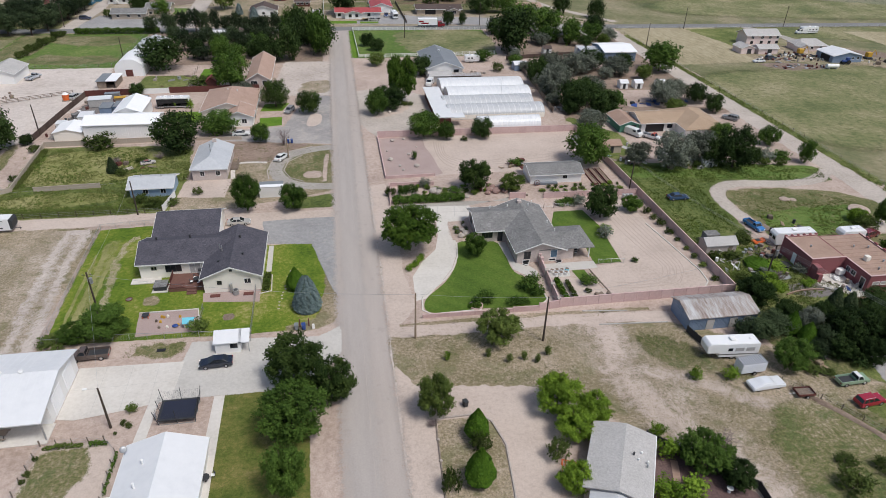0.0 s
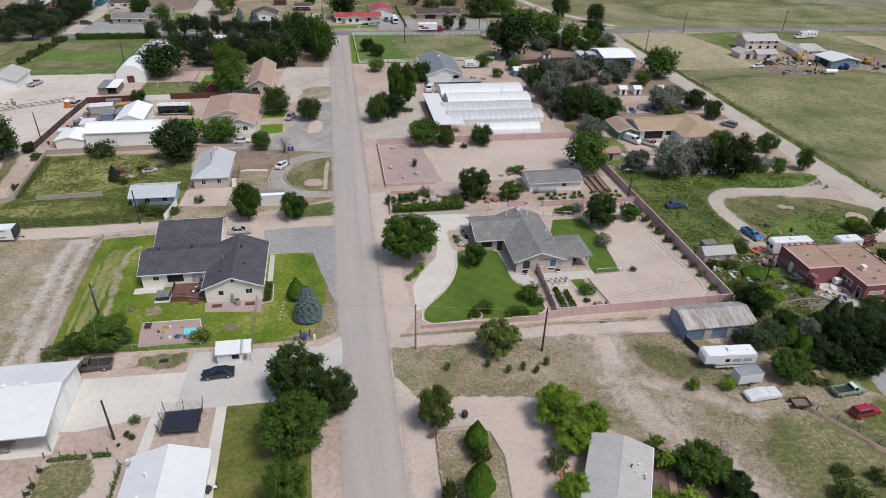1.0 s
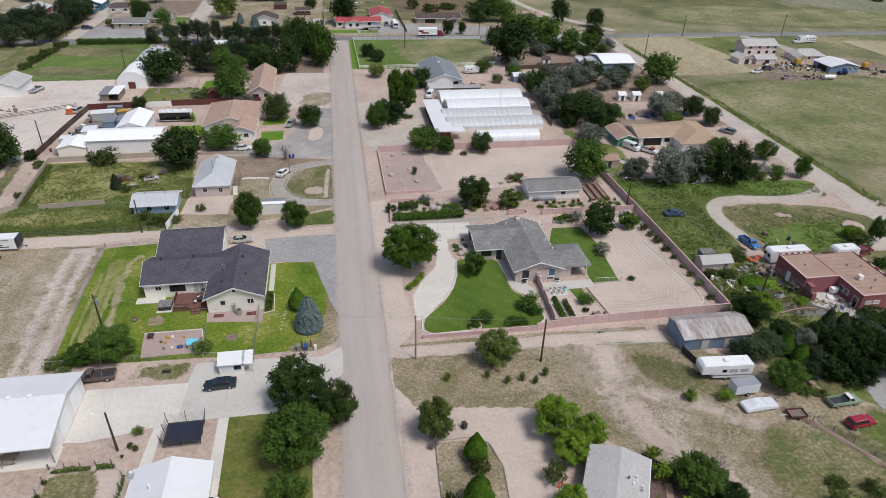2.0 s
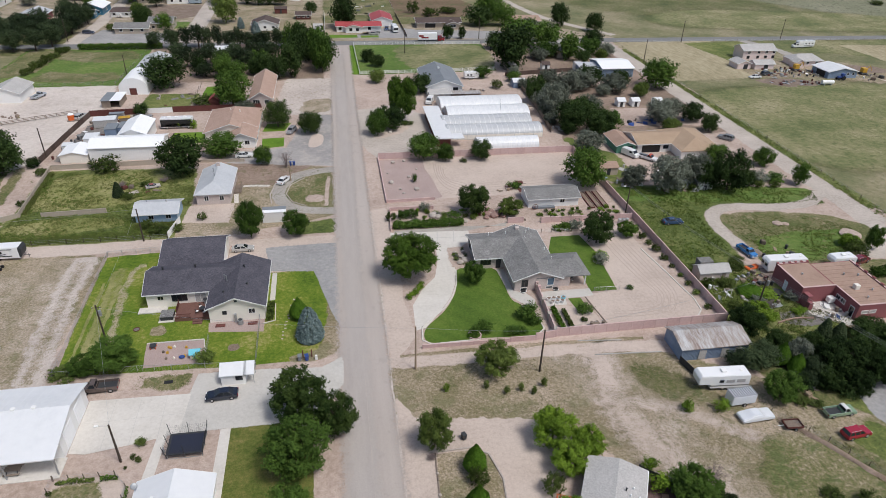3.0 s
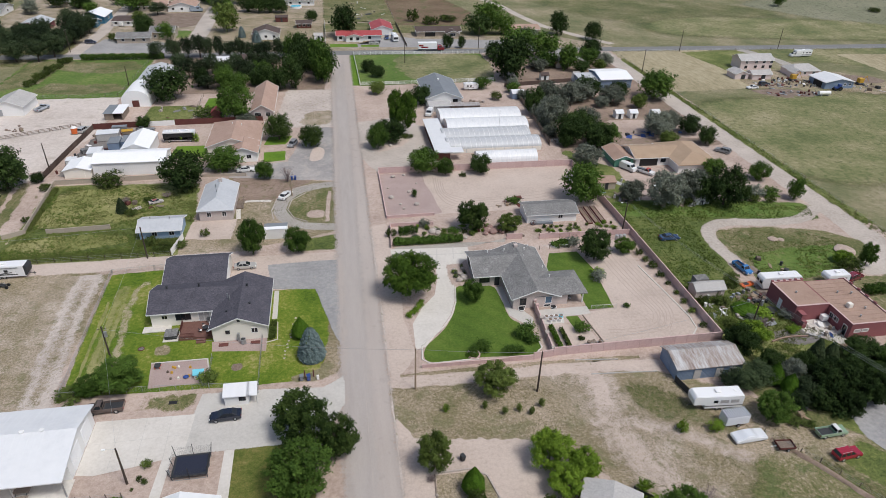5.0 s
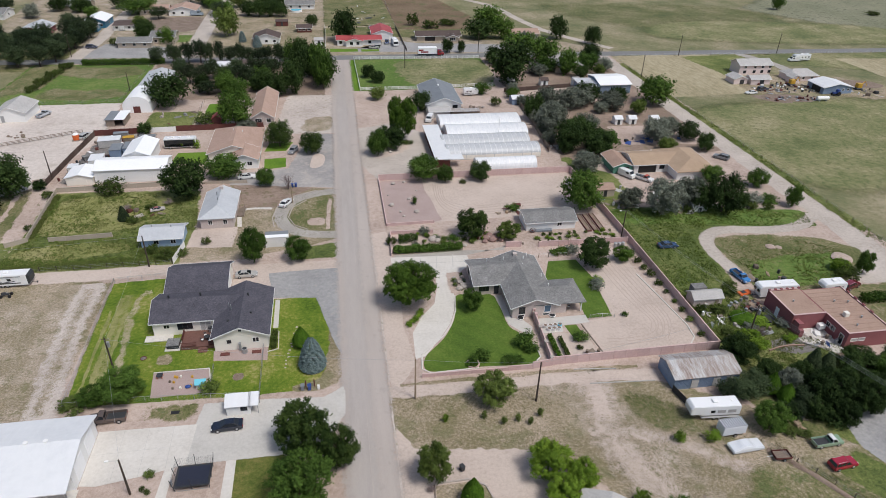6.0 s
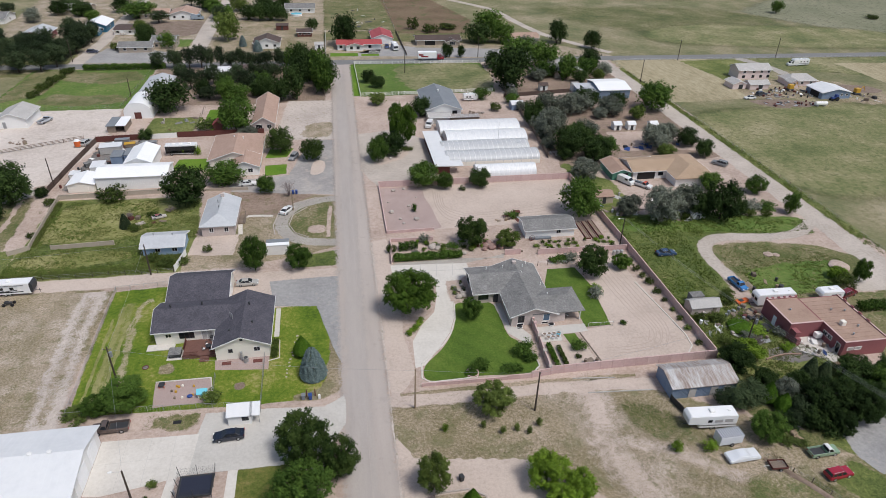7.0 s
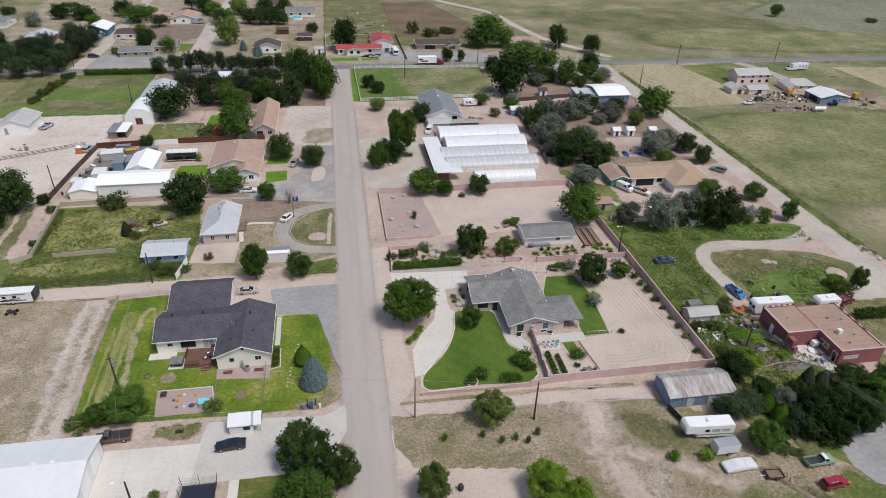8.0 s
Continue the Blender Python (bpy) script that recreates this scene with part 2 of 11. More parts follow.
    # pale dirt with the haze of distance mixed into its colour
    "hazed_dirt": shader("hazed_trodden_dirt", [(0.47, 0.405, 0.36), (0.58, 0.515, 0.465), (0.66, 0.595, 0.545)], 0.05, 1.0, bump=0.04, spread=0.14, speck=((0.38, 0.32, 0.26), 0.25, 0.58, 0.5), fine=0.12, blend=2.0),
    "pane_blue": painted("blue_tinted_pane", (0.07, 0.13, 0.2), 0.1, spec=0.6),
    "bright_lawn": shader("bright_watered_lawn", [(0.075, 0.155, 0.012), (0.11, 0.205, 0.017), (0.16, 0.235, 0.03)], 0.16, 2.2, bump=0.03, spread=0.14, fine=0.16),
    "pale_pink": painted("pale_pink_stucco", (0.74, 0.615, 0.59), 0.8),
    "stubble": shader("cut_field", [(0.26, 0.225, 0.13), (0.36, 0.31, 0.2), (0.44, 0.38, 0.262)], 0.05, 0.8, bump=0.06, stretch=(1, 0.3, 1), spread=0.13, fine=0.22, blend=2.0),
    "bed": shader("mulched_bed", [(0.14, 0.10, 0.075), (0.22, 0.165, 0.13), (0.30, 0.24, 0.2)], 0.3, 3.0, bump=0.03, fine=0.2, speck=((0.12, 0.12, 0.05), 0.5, 0.57, 0.5), blend=0.8),
    "shingle_dark": shader("charcoal_shingles", [(0.05, 0.048, 0.06), (0.08, 0.077, 0.094), (0.12, 0.114, 0.133)], 0.5, 3.0, 0.95, 0.02, stretch=(1, 1, 2), grain=0.6, fine=0.3),
    "shingle_grey": shader("grey_shingles", [(0.125, 0.123, 0.12), (0.2, 0.197, 0.192), (0.29, 0.285, 0.278)], 0.5, 2.6, 0.95, 0.02, stretch=(1, 1, 2), grain=0.6, fine=0.3),
    "shingle_pale": shader("pale_grey_shingles", [(0.35, 0.337, 0.325), (0.44, 0.425, 0.41), (0.52, 0.503, 0.488)], 0.4, 5.0, 0.95, 0.012, grain=0.65, fine=0.12),
    "shingle_tan": shader("tan_shingles", [(0.32, 0.212, 0.165), (0.405, 0.282, 0.225), (0.475, 0.34, 0.275)], 0.4, 4.0, 0.95, 0.012, grain=0.6, fine=0.2),
    "shingle_ochre": shader("ochre_shingles", [(0.31, 0.222, 0.15), (0.39, 0.285, 0.2), (0.455, 0.34, 0.245)], 0.4, 4.0, 0.95, 0.012, grain=0.6, fine=0.16),
    "shingle_brown": shader("brown_shingles", [(0.075, 0.055, 0.05), (0.12, 0.09, 0.08)], 0.4, 4.0, 0.95, 0.01),
    "shingle_blue": shader("blue_grey_shingles", [(0.17, 0.19, 0.212), (0.235, 0.255, 0.278)], 0.4, 4.0, 0.95, 0.01),
    "roof_white": shader("white_metal_roof", [(0.64, 0.652, 0.668), (0.7, 0.71, 0.722), (0.735, 0.743, 0.754)], 0.15, 0.8, 0.55, 0, 0.0, spec=0.5),
    "roof_pale": shader("pale_metal_roof", [(0.42, 0.435, 0.455), (0.49, 0.505, 0.525), (0.55, 0.56, 0.575)], 0.3, 2.0, 0.5, spec=0.4),
    "roof_red": shader("red_metal_roof", [(0.33, 0.06, 0.065), (0.42, 0.09, 0.09)], 0.3, 3.0, 0.5),
    "roof_zinc": shader("weathered_zinc", [(0.27, 0.21, 0.18), (0.38, 0.33, 0.3), (0.47, 0.45, 0.44), (0.56, 0.56, 0.56)], 0.5, 1.6, 0.55, 0, 0.2, stretch=(2.2, 0.35, 1), spread=0.13),
    "roof_clay": shader("clay_red_membrane", [(0.29, 0.195, 0.15), (0.36, 0.248, 0.193), (0.41, 0.29, 0.23)], 0.3, 3.0, 0.9, fine=0.08),
    "white": painted("white_paint", (0.82, 0.815, 0.80), wear=0.06),
    "cream": painted("cream_siding", (0.82, 0.78, 0.7), wear=0.05),
    "pink_brick": shader("pink_brick", [(0.45, 0.38, 0.352), (0.54, 0.462, 0.43), (0.61, 0.53, 0.497)], 0.6, 6.0, 0.9, 0.01, grain=0.65, fine=0.1),
    "pink_wall": shader("pink_block", [(0.50, 0.345, 0.33), (0.58, 0.42, 0.40), (0.64, 0.485, 0.46)], 0.4, 4.0, 0.9, 0.01, per_object=0.15),
    "tan_wall": shader("tan_stucco", [(0.40, 0.34, 0.28), (0.48, 0.41, 0.34)], 0.3, 4.0, 0.9, 0.01),
    "green_wall": painted("sea_green_boards", (0.10, 0.27, 0.2), 0.7),
    "blue_wall": painted("pale_blue_siding", (0.33, 0.45, 0.60)),
    "barn_blue": painted("faded_blue_boards", (0.21, 0.28, 0.39), wear=0.3),
    "shop_blue": painted("teal_blue_sheet_metal", (0.035, 0.15, 0.24), 0.5, wear=0.15),
    "red_wall": painted("dark_red_stucco", (0.275, 0.098, 0.104), 0.8, wear=0.2),
    "red_brown": shader("red_brown_boards", [(0.10, 0.035, 0.03), (0.16, 0.06, 0.05)], 0.5, 4.0, 0.8),
    "dark_boards": shader("dark_weathered_boards", [(0.075, 0.05, 0.042), (0.13, 0.095, 0.08)], 0.5, 4.0, 0.85, per_object=0.3),
    "deck": shader("deck_boards", [(0.14, 0.07, 0.055), (0.2, 0.105, 0.085)], 0.5, 4.0, 0.7),
    "wood": shader("weathered_wood", [(0.13, 0.10, 0.08), (0.22, 0.175, 0.14), (0.29, 0.24, 0.195)], 0.6, 5.0, 0.9, per_object=0.3),
    "pole": shader("creosoted_pole", [(0.05, 0.038, 0.03), (0.09, 0.07, 0.055)], 0.5, 4.0, 0.9),
    "pole_pale": shader("pale_pole", [(0.26, 0.19, 0.13), (0.36, 0.28, 0.2)], 0.5, 4.0, 0.9),
    "bark": shader("bark", [(0.06, 0.045, 0.035), (0.12, 0.095, 0.075)], 0.6, 6.0, 0.95, 0.02),
    "twig": shader("dead_twigs", [(0.2, 0.155, 0.15), (0.3, 0.245, 0.235)], 0.5, 4.0, 0.9),
    "galv": painted("galvanised_steel", (0.42, 0.43, 0.44), 0.45, 0.6),
    "dark": painted("dark_grey_paint", (0.04, 0.042, 0.046), 0.6),
    "black": painted("black_plastic", (0.018, 0.018, 0.02), 0.6),
    "tyre": painted("tyre_rubber", (0.02, 0.02, 0.021), 0.85),
    "rim": painted("alloy_rim", (0.5, 0.5, 0.51), 0.35, 0.7),
    "plastic": shader("greenhouse_film", [(0.62, 0.635, 0.65), (0.72, 0.73, 0.74), (0.79, 0.795, 0.80)], 0.3, 1.2, 0.4, stretch=(3, 1, 1), spec=0.4),
    "plastic_grey": shader("dusty_greenhouse_film", [(0.43, 0.44, 0.45), (0.51, 0.52, 0.53), (0.58, 0.59, 0.6)], 0.3, 1.2, 0.4, stretch=(3, 1, 1), spec=0.4),
    "blue": painted("blue_plastic", (0.03, 0.07, 0.25), 0.45),
    "turquoise": painted("turquoise_plastic", (0.16, 0.55, 0.68), 0.5),
    "orange": painted("orange_plastic", (0.62, 0.13, 0.03), 0.5),
    "yellow": painted("yellow_paint", (0.55, 0.32, 0.04), 0.5),
    "mat": painted("trampoline_fabric", (0.022, 0.026, 0.045), 0.6),
    "stone": shader("pale_boulder", [(0.3, 0.26, 0.23), (0.42, 0.37, 0.33), (0.52, 0.47, 0.43)], 0.7, 4.0, 0.95, 0.03),
    "red_stone": shader("red_boulder", [(0.26, 0.16, 0.14), (0.36, 0.25, 0.22)], 0.7, 4.0, 0.95, 0.03),
    "water_blue": painted("pool_water", (0.12, 0.5, 0.65), 0.15),
}
glass = bpy.data.materials.new("window_glass")
glass.use_nodes = True
gp = glass.node_tree.nodes["Principled BSDF"]
gp.inputs["Base Color"].default_value = (0.02, 0.023, 0.027, 1)
gp.inputs["Roughness"].default_value = 0.06
gp.inputs["Specular IOR Level"].default_value = 0.6
M["glass"] = glass
CAR_PAINT = {}


def car_paint(c):
    if c not in CAR_PAINT:
        CAR_PAINT[c] = painted("car_paint", c, 0.25, 0.0, 0.6, 0.04)
        p = CAR_PAINT[c].node_tree.nodes["Principled BSDF"]
        p.inputs["Coat Weight"].default_value = 0.6
    return CAR_PAINT[c]


LEAF = {
    "d": foliage("deep_green_leaves", (0.0262, 0.0553, 0.0102), (0.1200, 0.2050, 0.0380), 0.4),
    "n": foliage("dark_green_leaves", (0.0135, 0.0275, 0.0080), (0.0660, 0.1090, 0.0300), 0.4),
    "m": foliage("muted_green_leaves", (0.0195, 0.0395, 0.0092), (0.0860, 0.1300, 0.0320), 0.2),
    "l": foliage("lime_green_leaves", (0.0723, 0.1360, 0.0145), (0.2500, 0.3750, 0.0450), 0.4),
    "k": foliage("oak_green_leaves", (0.0330, 0.0690, 0.0093), (0.1150, 0.1980, 0.0290), 0.2),
    "o": foliage("olive_green_leaves", (0.0546, 0.0836, 0.0174), (0.1819, 0.2407, 0.0589), 0.3),
    "g": foliage("grey_green_leaves", (0.0930, 0.1050, 0.0790), (0.2350, 0.2580, 0.2020)),
    "b": foliage("shrub_leaves", (0.0347, 0.0554, 0.0123), (0.1223, 0.1619, 0.0424), 0.45),
    "s": foliage("blue_spruce_needles", (0.1, 0.145, 0.146), (0.245, 0.315, 0.31), 0.0),
    "c": foliage("arborvitae_sprays", (0.045, 0.1, 0.011), (0.1, 0.195, 0.02), 0.2),
    "p": foliage("pine_needles", (0.0165, 0.0280, 0.0140), (0.0760, 0.1080, 0.0480), 0.5),
    "clump": foliage("weed_clump_leaves", (0.075, 0.115, 0.022), (0.19, 0.24, 0.06), 0.0),
    "weed": foliage("weed_leaves", (0.13, 0.155, 0.045), (0.27, 0.285, 0.1), 0.0),
    "tuft": foliage("olive_tuft_blades", (0.085, 0.095, 0.032), (0.22, 0.205, 0.095), 0.0),
    "dry": foliage("dry_blades", (0.2, 0.18, 0.09), (0.42, 0.36, 0.23), 0.0),
}

# ---- builders ----
OFFSET = {}


def thing(name, x=0, y=0, label="", category="", group="", z=0.0):
    """A top-level Empty; its parts are given in world metres and follow it."""
    ob = new(name)
    ob.location = (x, y, z)
    OFFSET[ob.name] = Vector((x, y, z))
    return tagged(ob, label, category, group)


def part(name, bm, material, parent=None, label="", smooth=False, kind=""):
    me = bpy.data.meshes.new(name)
    if parent is not None:
        off = OFFSET.get(parent.name)
        if off is not None and off.length:
            bmesh.ops.translate(bm, verts=bm.verts, vec=-off)
    bmesh.ops.recalc_face_normals(bm, faces=bm.faces)
    bm.to_mesh(me)
    bm.free()
    me.materials.append(material)
    if smooth:
        me.shade_smooth()
    ob = new(name, me)
    if parent is not None:
        ob.parent = parent
        OFFSET[ob.name] = OFFSET.get(parent.name, Vector())
    return tagged(ob, label, kind=kind)


def box(bm, x0, x1, y0, y1, z0, z1, bevel=0.0):
    r = bmesh.ops.create_cube(bm, size=1.0, matrix=Matrix.Translation(((x0 + x1) / 2, (y0 + y1) / 2, (z0 + z1) / 2)) @ Matrix.Diagonal((abs(x1 - x0), abs(y1 - y0), abs(z1 - z0), 1)))
    if bevel:
        es = list({e for v in r["verts"] for e in v.link_edges})
        bmesh.ops.bevel(bm, geom=es, offset=bevel, segments=1, affect="EDGES")
    return bm


def boxes(*rows, bevel=0.0):
    bm = bmesh.new()
    for r in rows:
        box(bm, *r, bevel=bevel)
    return bm


def rod(bm, a, b, r0, r1=None, n=8):
    a, b = Vector(a), Vector(b)
    d = b - a
    m = Matrix.Translation((a + b) / 2) @ d.to_track_quat("Z", "Y").to_matrix().to_4x4()
    bmesh.ops.create_cone(bm, cap_ends=True, segments=n, radius1=r0, radius2=r0 if r1 is None else r1, depth=d.length, matrix=m)
    return bm


def tube(bm, pts, r, n=5):
    """One bent bar of even thickness along the points."""
    rings = []
    for i, p in enumerate(pts):
        d = (Vector(pts[min(i + 1, len(pts) - 1)]) - Vector(pts[max(i - 1, 0)])).normalized()
        a = d.orthogonal().normalized() if not rings else (axis - d * axis.dot(d)).normalized()
        axis = a
        b = d.cross(a)
        rings.append([bm.verts.new(Vector(p) + (a * math.cos(k * 2 * math.pi / n) + b * math.sin(k * 2 * math.pi / n)) * r) for k in range(n)])
    for p, q in zip(rings, rings[1:]):
        for i in range(n):
            bm.faces.new((p[i], p[(i + 1) % n], q[(i + 1) % n], q[i]))
    bm.faces.new(rings[0][::-1])
    bm.faces.new(rings[-1])
    return bm


def solid(points, faces):
    bm = bmesh.new()
    vs = [bm.verts.new(p) for p in points]
    for f in faces:
        bm.faces.new([vs[i] for i in f])
    return bm


def curve_through(pts, n=5):
    """A closed smooth outline through the points."""
    out, k = [], len(pts)
    for i in range(k):
        p0, p1, p2, p3 = (Vector((*pts[(i + j) % k][:2], 0)) for j in (-1, 0, 1, 2))
        for s in range(n):
            t = s / n
            out.append(((2 * p1 + (p2 - p0) * t + (2 * p0 - 5 * p1 + 4 * p2 - p3) * t * t + (3 * p1 - p0 - 3 * p2 + p3) * t ** 3) / 2)[:2])
    return out


def outline(pts, wob=0.3, step=1.2):
    out, k = [], len(pts)
    for i in range(k):
        a, b = Vector((*pts[i], 0)), Vector((*pts[(i + 1) % k], 0))
        n = max(1, int((b - a).length / step))
        side = Vector((-(b - a).y, (b - a).x, 0)).normalized()
        for s in range(n):
            p = a.lerp(b, s / n)
            w = (noise.noise(p * 0.35) + 0.7 * noise.noise(p * 1.3 + Vector((9, 3, 0)))) * wob if wob else 0
            out.append((p + side * w)[:2])
    return out


LAID, WAITING = [], []


def patch(name, pts, z, material, wob=0.3, step=1.0, smooth=False, label="", category="", kind="structure", soft=None):
    """Notes a sheet of ground with its own edge; lay_ground() lays the sheets over one another in the order of z."""
    if smooth:
        pts = curve_through(pts)
    WAITING.append((z, len(WAITING), name, outline(pts, wob, step), material, label, category, kind, soft))


def any_inside(pts, others):
    """Whether any of the other points lies inside the outline."""
    a = np.array(pts)
    b = np.roll(a, -1, 0)
    q = np.array(others)[:, None, :]
    dy = np.where(b[:, 1] == a[:, 1], 1e-9, b[:, 1] - a[:, 1])
    cross = ((a[:, 1] > q[..., 1]) != (b[:, 1] > q[..., 1])) & (q[..., 0] < (b[:, 0] - a[:, 0]) * (q[..., 1] - a[:, 1]) / dy + a[:, 0])
    return bool((cross.sum(1) % 2).any())


def lay_ground():
    for z, _, name, pts, material, label, category, kind, soft in sorted(WAITING, key=lambda w: w[:2]):
        band = isinstance(pts, tuple)
        ring = pts[0] + pts[1][::-1] if band else pts
        xs, ys = [q[0] for q in ring], [q[1] for q in ring]
        b = (min(xs), max(xs), min(ys), max(ys))
        level = 1 + max([l for c, l, other in LAID if c[0] < b[1] and b[0] < c[1] and c[2] < b[3] and b[2] < c[3] and (any_inside(other, ring) or any_inside(ring, other))], default=-1)
        LAID.append((b, level, ring))
        top_z = 0.005 * level + 0.00015 * (len(LAID) % 17)
        bm = bmesh.new()
        fade = bm.verts.layers.float.new("fade")
        f = FRAY.get(material.name, 0.0) * 1.4 if soft is None else soft
        core, f = (-0.35, f) if f >= 0 else (0.42, -f)  # below zero: a thin cover, broken all through
        k = len(ring)
        if band:
            rows = [[], [], [], []]
            for p, q in zip(*pts):
                p, q = Vector(p), Vector(q)
                side = (q - p).normalized() * min(f, (q - p).length * 0.8) / 2
                for row, e, v in zip(rows, (p - side, p + side, q - side, q + side) if f else (p, p, q, q), (1.35, core, core, 1.35)):
                    row.append(bm.verts.new((*e, top_z)))
                    row[-1][fade] = v if f else -2
            for a, b in zip(rows, rows[1:]):
                if f or a is rows[1]:
                    for i in range(len(a) - 1):
                        bm.faces.new((a[i], b[i], b[i + 1], a[i + 1]))
        else:
            outer = []
            if f:
                area = sum(ring[i - 1][0] * ring[i][1] - ring[i][0] * ring[i - 1][1] for i in range(k))
                for i in range(k):
                    d = Vector(ring[(i + 2) % k]) - Vector(ring[i - 2])
                    side = Vector((d.y, -d.x)).normalized() * (f / 2 if area > 0 else -f / 2)
                    outer.append(bm.verts.new((*(Vector(ring[i]) + side * 1.3), top_z - 0.001 - 0.0028 * (i * 0.618 % 1.0))))
                    outer[-1][fade] = 1.35
            top = [bm.verts.new((x, y, top_z)) for x, y in ring]
            for q in top:
                q[fade] = core if f else -2
            for i in range(len(outer)):
                bm.faces.new((outer[i - 1], outer[i], top[i], top[i - 1]))
            bmesh.ops.triangulate(bm, faces=[bm.faces.new(top)])
        for fc in bm.faces:
            if fc.normal.z < 0:
                fc.normal_flip()
        tagged(part(name, bm, material), label, category, kind=kind)
    WAITING.clear()


def strip(name, pts, half, z, material, wob=0.2, label="", category="", kind="structure", soft=None):
    """A band of ground of one half-width along a smooth line."""
    v = [Vector((*q, 0)) for q in pts]
    line = []
    for i in range(len(v) - 1):
        p0, p1, p2, p3 = v[max(i - 1, 0)], v[i], v[i + 1], v[min(i + 2, len(v) - 1)]
        n = max(2, int((p2 - p1).length / 1.2))
        for k in range(n):
            t = k / n
            line.append((2 * p1 + (p2 - p0) * t + (2 * p0 - 5 * p1 + 4 * p2 - p3) * t * t + (3 * p1 - p0 - 3 * p2 + p3) * t ** 3) / 2)
    line.append(v[-1])
    left, right = [], []
    for i, q in enumerate(line):
        d = line[min(i + 1, len(line) - 1)] - line[max(i - 1, 0)]
        side = Vector((-d.y, d.x, 0)).normalized()
        for out, s in ((left, 1), (right, -1)):
            e = q + side * s * half
            w = (noise.noise(e * 0.4 + Vector((s * 5, 0, 0))) + 0.6 * noise.noise(e * 1.5)) * wob
            out.append((e + side * s * w)[:2])
    WAITING.append((z, len(WAITING), name, (right, left), material, label, category, kind, soft))


def inside(pts, x, y):
    r, k = False, len(pts)
    for i in range(k):
        (x0, y0), (x1, y1) = pts[i], pts[(i + 1) % k]
        if (y0 > y) != (y1 > y) and x < (x1 - x0) * (y - y0) / (y1 - y0) + x0:
            r = not r
    return r


def ground_z(x, y):
    """The height of the topmost sheet of ground at a place."""
    return max([0.005 * l for b, l, pts in LAID if b[0] <= x <= b[1] and b[2] <= y <= b[3] and inside(pts, x, y)], default=-0.05)


def roof_solid(x0, x1, y0, y1, eave, ridge, axis, over=0.45, hip=(0, 0), thick=0.16, ridge_at=None):
    """A gabled or hipped roof over the walls, with a real thickness; hip: how far its ridge stops short of each end."""
    if axis == "y":
        bm = roof_solid(y0, y1, x0, x1, eave, ridge, "x", over, hip, thick, ridge_at)
        for v in bm.verts:
            v.co.x, v.co.y = v.co.y, v.co.x
        return bm
    mid = (y0 + y1) / 2 if ridge_at is None else ridge_at
    s0, s1 = (ridge - eave) / (mid - y0), (ridge - eave) / (y1 - mid)
    h0, h1 = hip
    ox0, ox1 = x0 - over, x1 + over
    pts = [(ox0, y0 - over, eave - over * s0), (ox1, y0 - over, eave - over * s0), (ox1, y1 + over, eave - over * s1), (ox0, y1 + over, eave - over * s1),
           (ox0 + h0, mid, ridge), (ox1 - h1, mid, ridge)]
    pts = [(a, b, c + 0.02) for a, b, c in pts]
    low = [(a, b, c - thick) for a, b, c in pts]
    faces = [(0, 1, 5, 4), (2, 3, 4, 5), (6, 10, 11, 7), (8, 11, 10, 9), (0, 6, 7, 1), (2, 8, 9, 3)]
    if h0:
        faces += [(3, 0, 4), (9, 10, 6), (3, 9, 6, 0)]
    else:
        faces += [(0, 4, 10, 6), (4, 3, 9, 10)]
    if h1:
        faces += [(1, 2, 5), (7, 11, 8), (1, 7, 8, 2)]
    else:
        faces += [(1, 7, 11, 5), (5, 11, 8, 2)]
    return solid(pts + low, faces)


def wall_solid(x0, x1, y0, y1, eave, ridge, axis, hip=(0, 0), ridge_at=None, z0=0.0):
    if axis == "y":
        bm = wall_solid(y0, y1, x0, x1, eave, ridge, "x", hip, ridge_at, z0)
        for v in bm.verts:
            v.co.x, v.co.y = v.co.y, v.co.x
        return bm
    mid = (y0 + y1) / 2 if ridge_at is None else ridge_at
    top = ridge - 0.17
    e = eave - 0.14
    a, b = x0 + (hip[0] if hip[0] else 0), x1 - (hip[1] if hip[1] else 0)
    pts = [(x0, y0, z0), (x1, y0, z0), (x1, y1, z0), (x0, y1, z0), (x0, y0, e), (x1, y0, e), (x1, y1, e), (x0, y1, e), (a, mid, top), (b, mid, top)]
    faces = [(3, 2, 1, 0), (0, 1, 5, 4), (2, 3, 7, 6), (4, 5, 9, 8), (6, 7, 8, 9)]
    faces += [(0, 4, 7, 3), (4, 8, 7)] if hip[0] else [(0, 4, 8, 7, 3)]
    faces += [(1, 2, 6, 5), (5, 6, 9)] if hip[1] else [(1, 2, 6, 9, 5)]
    return solid(pts, faces)


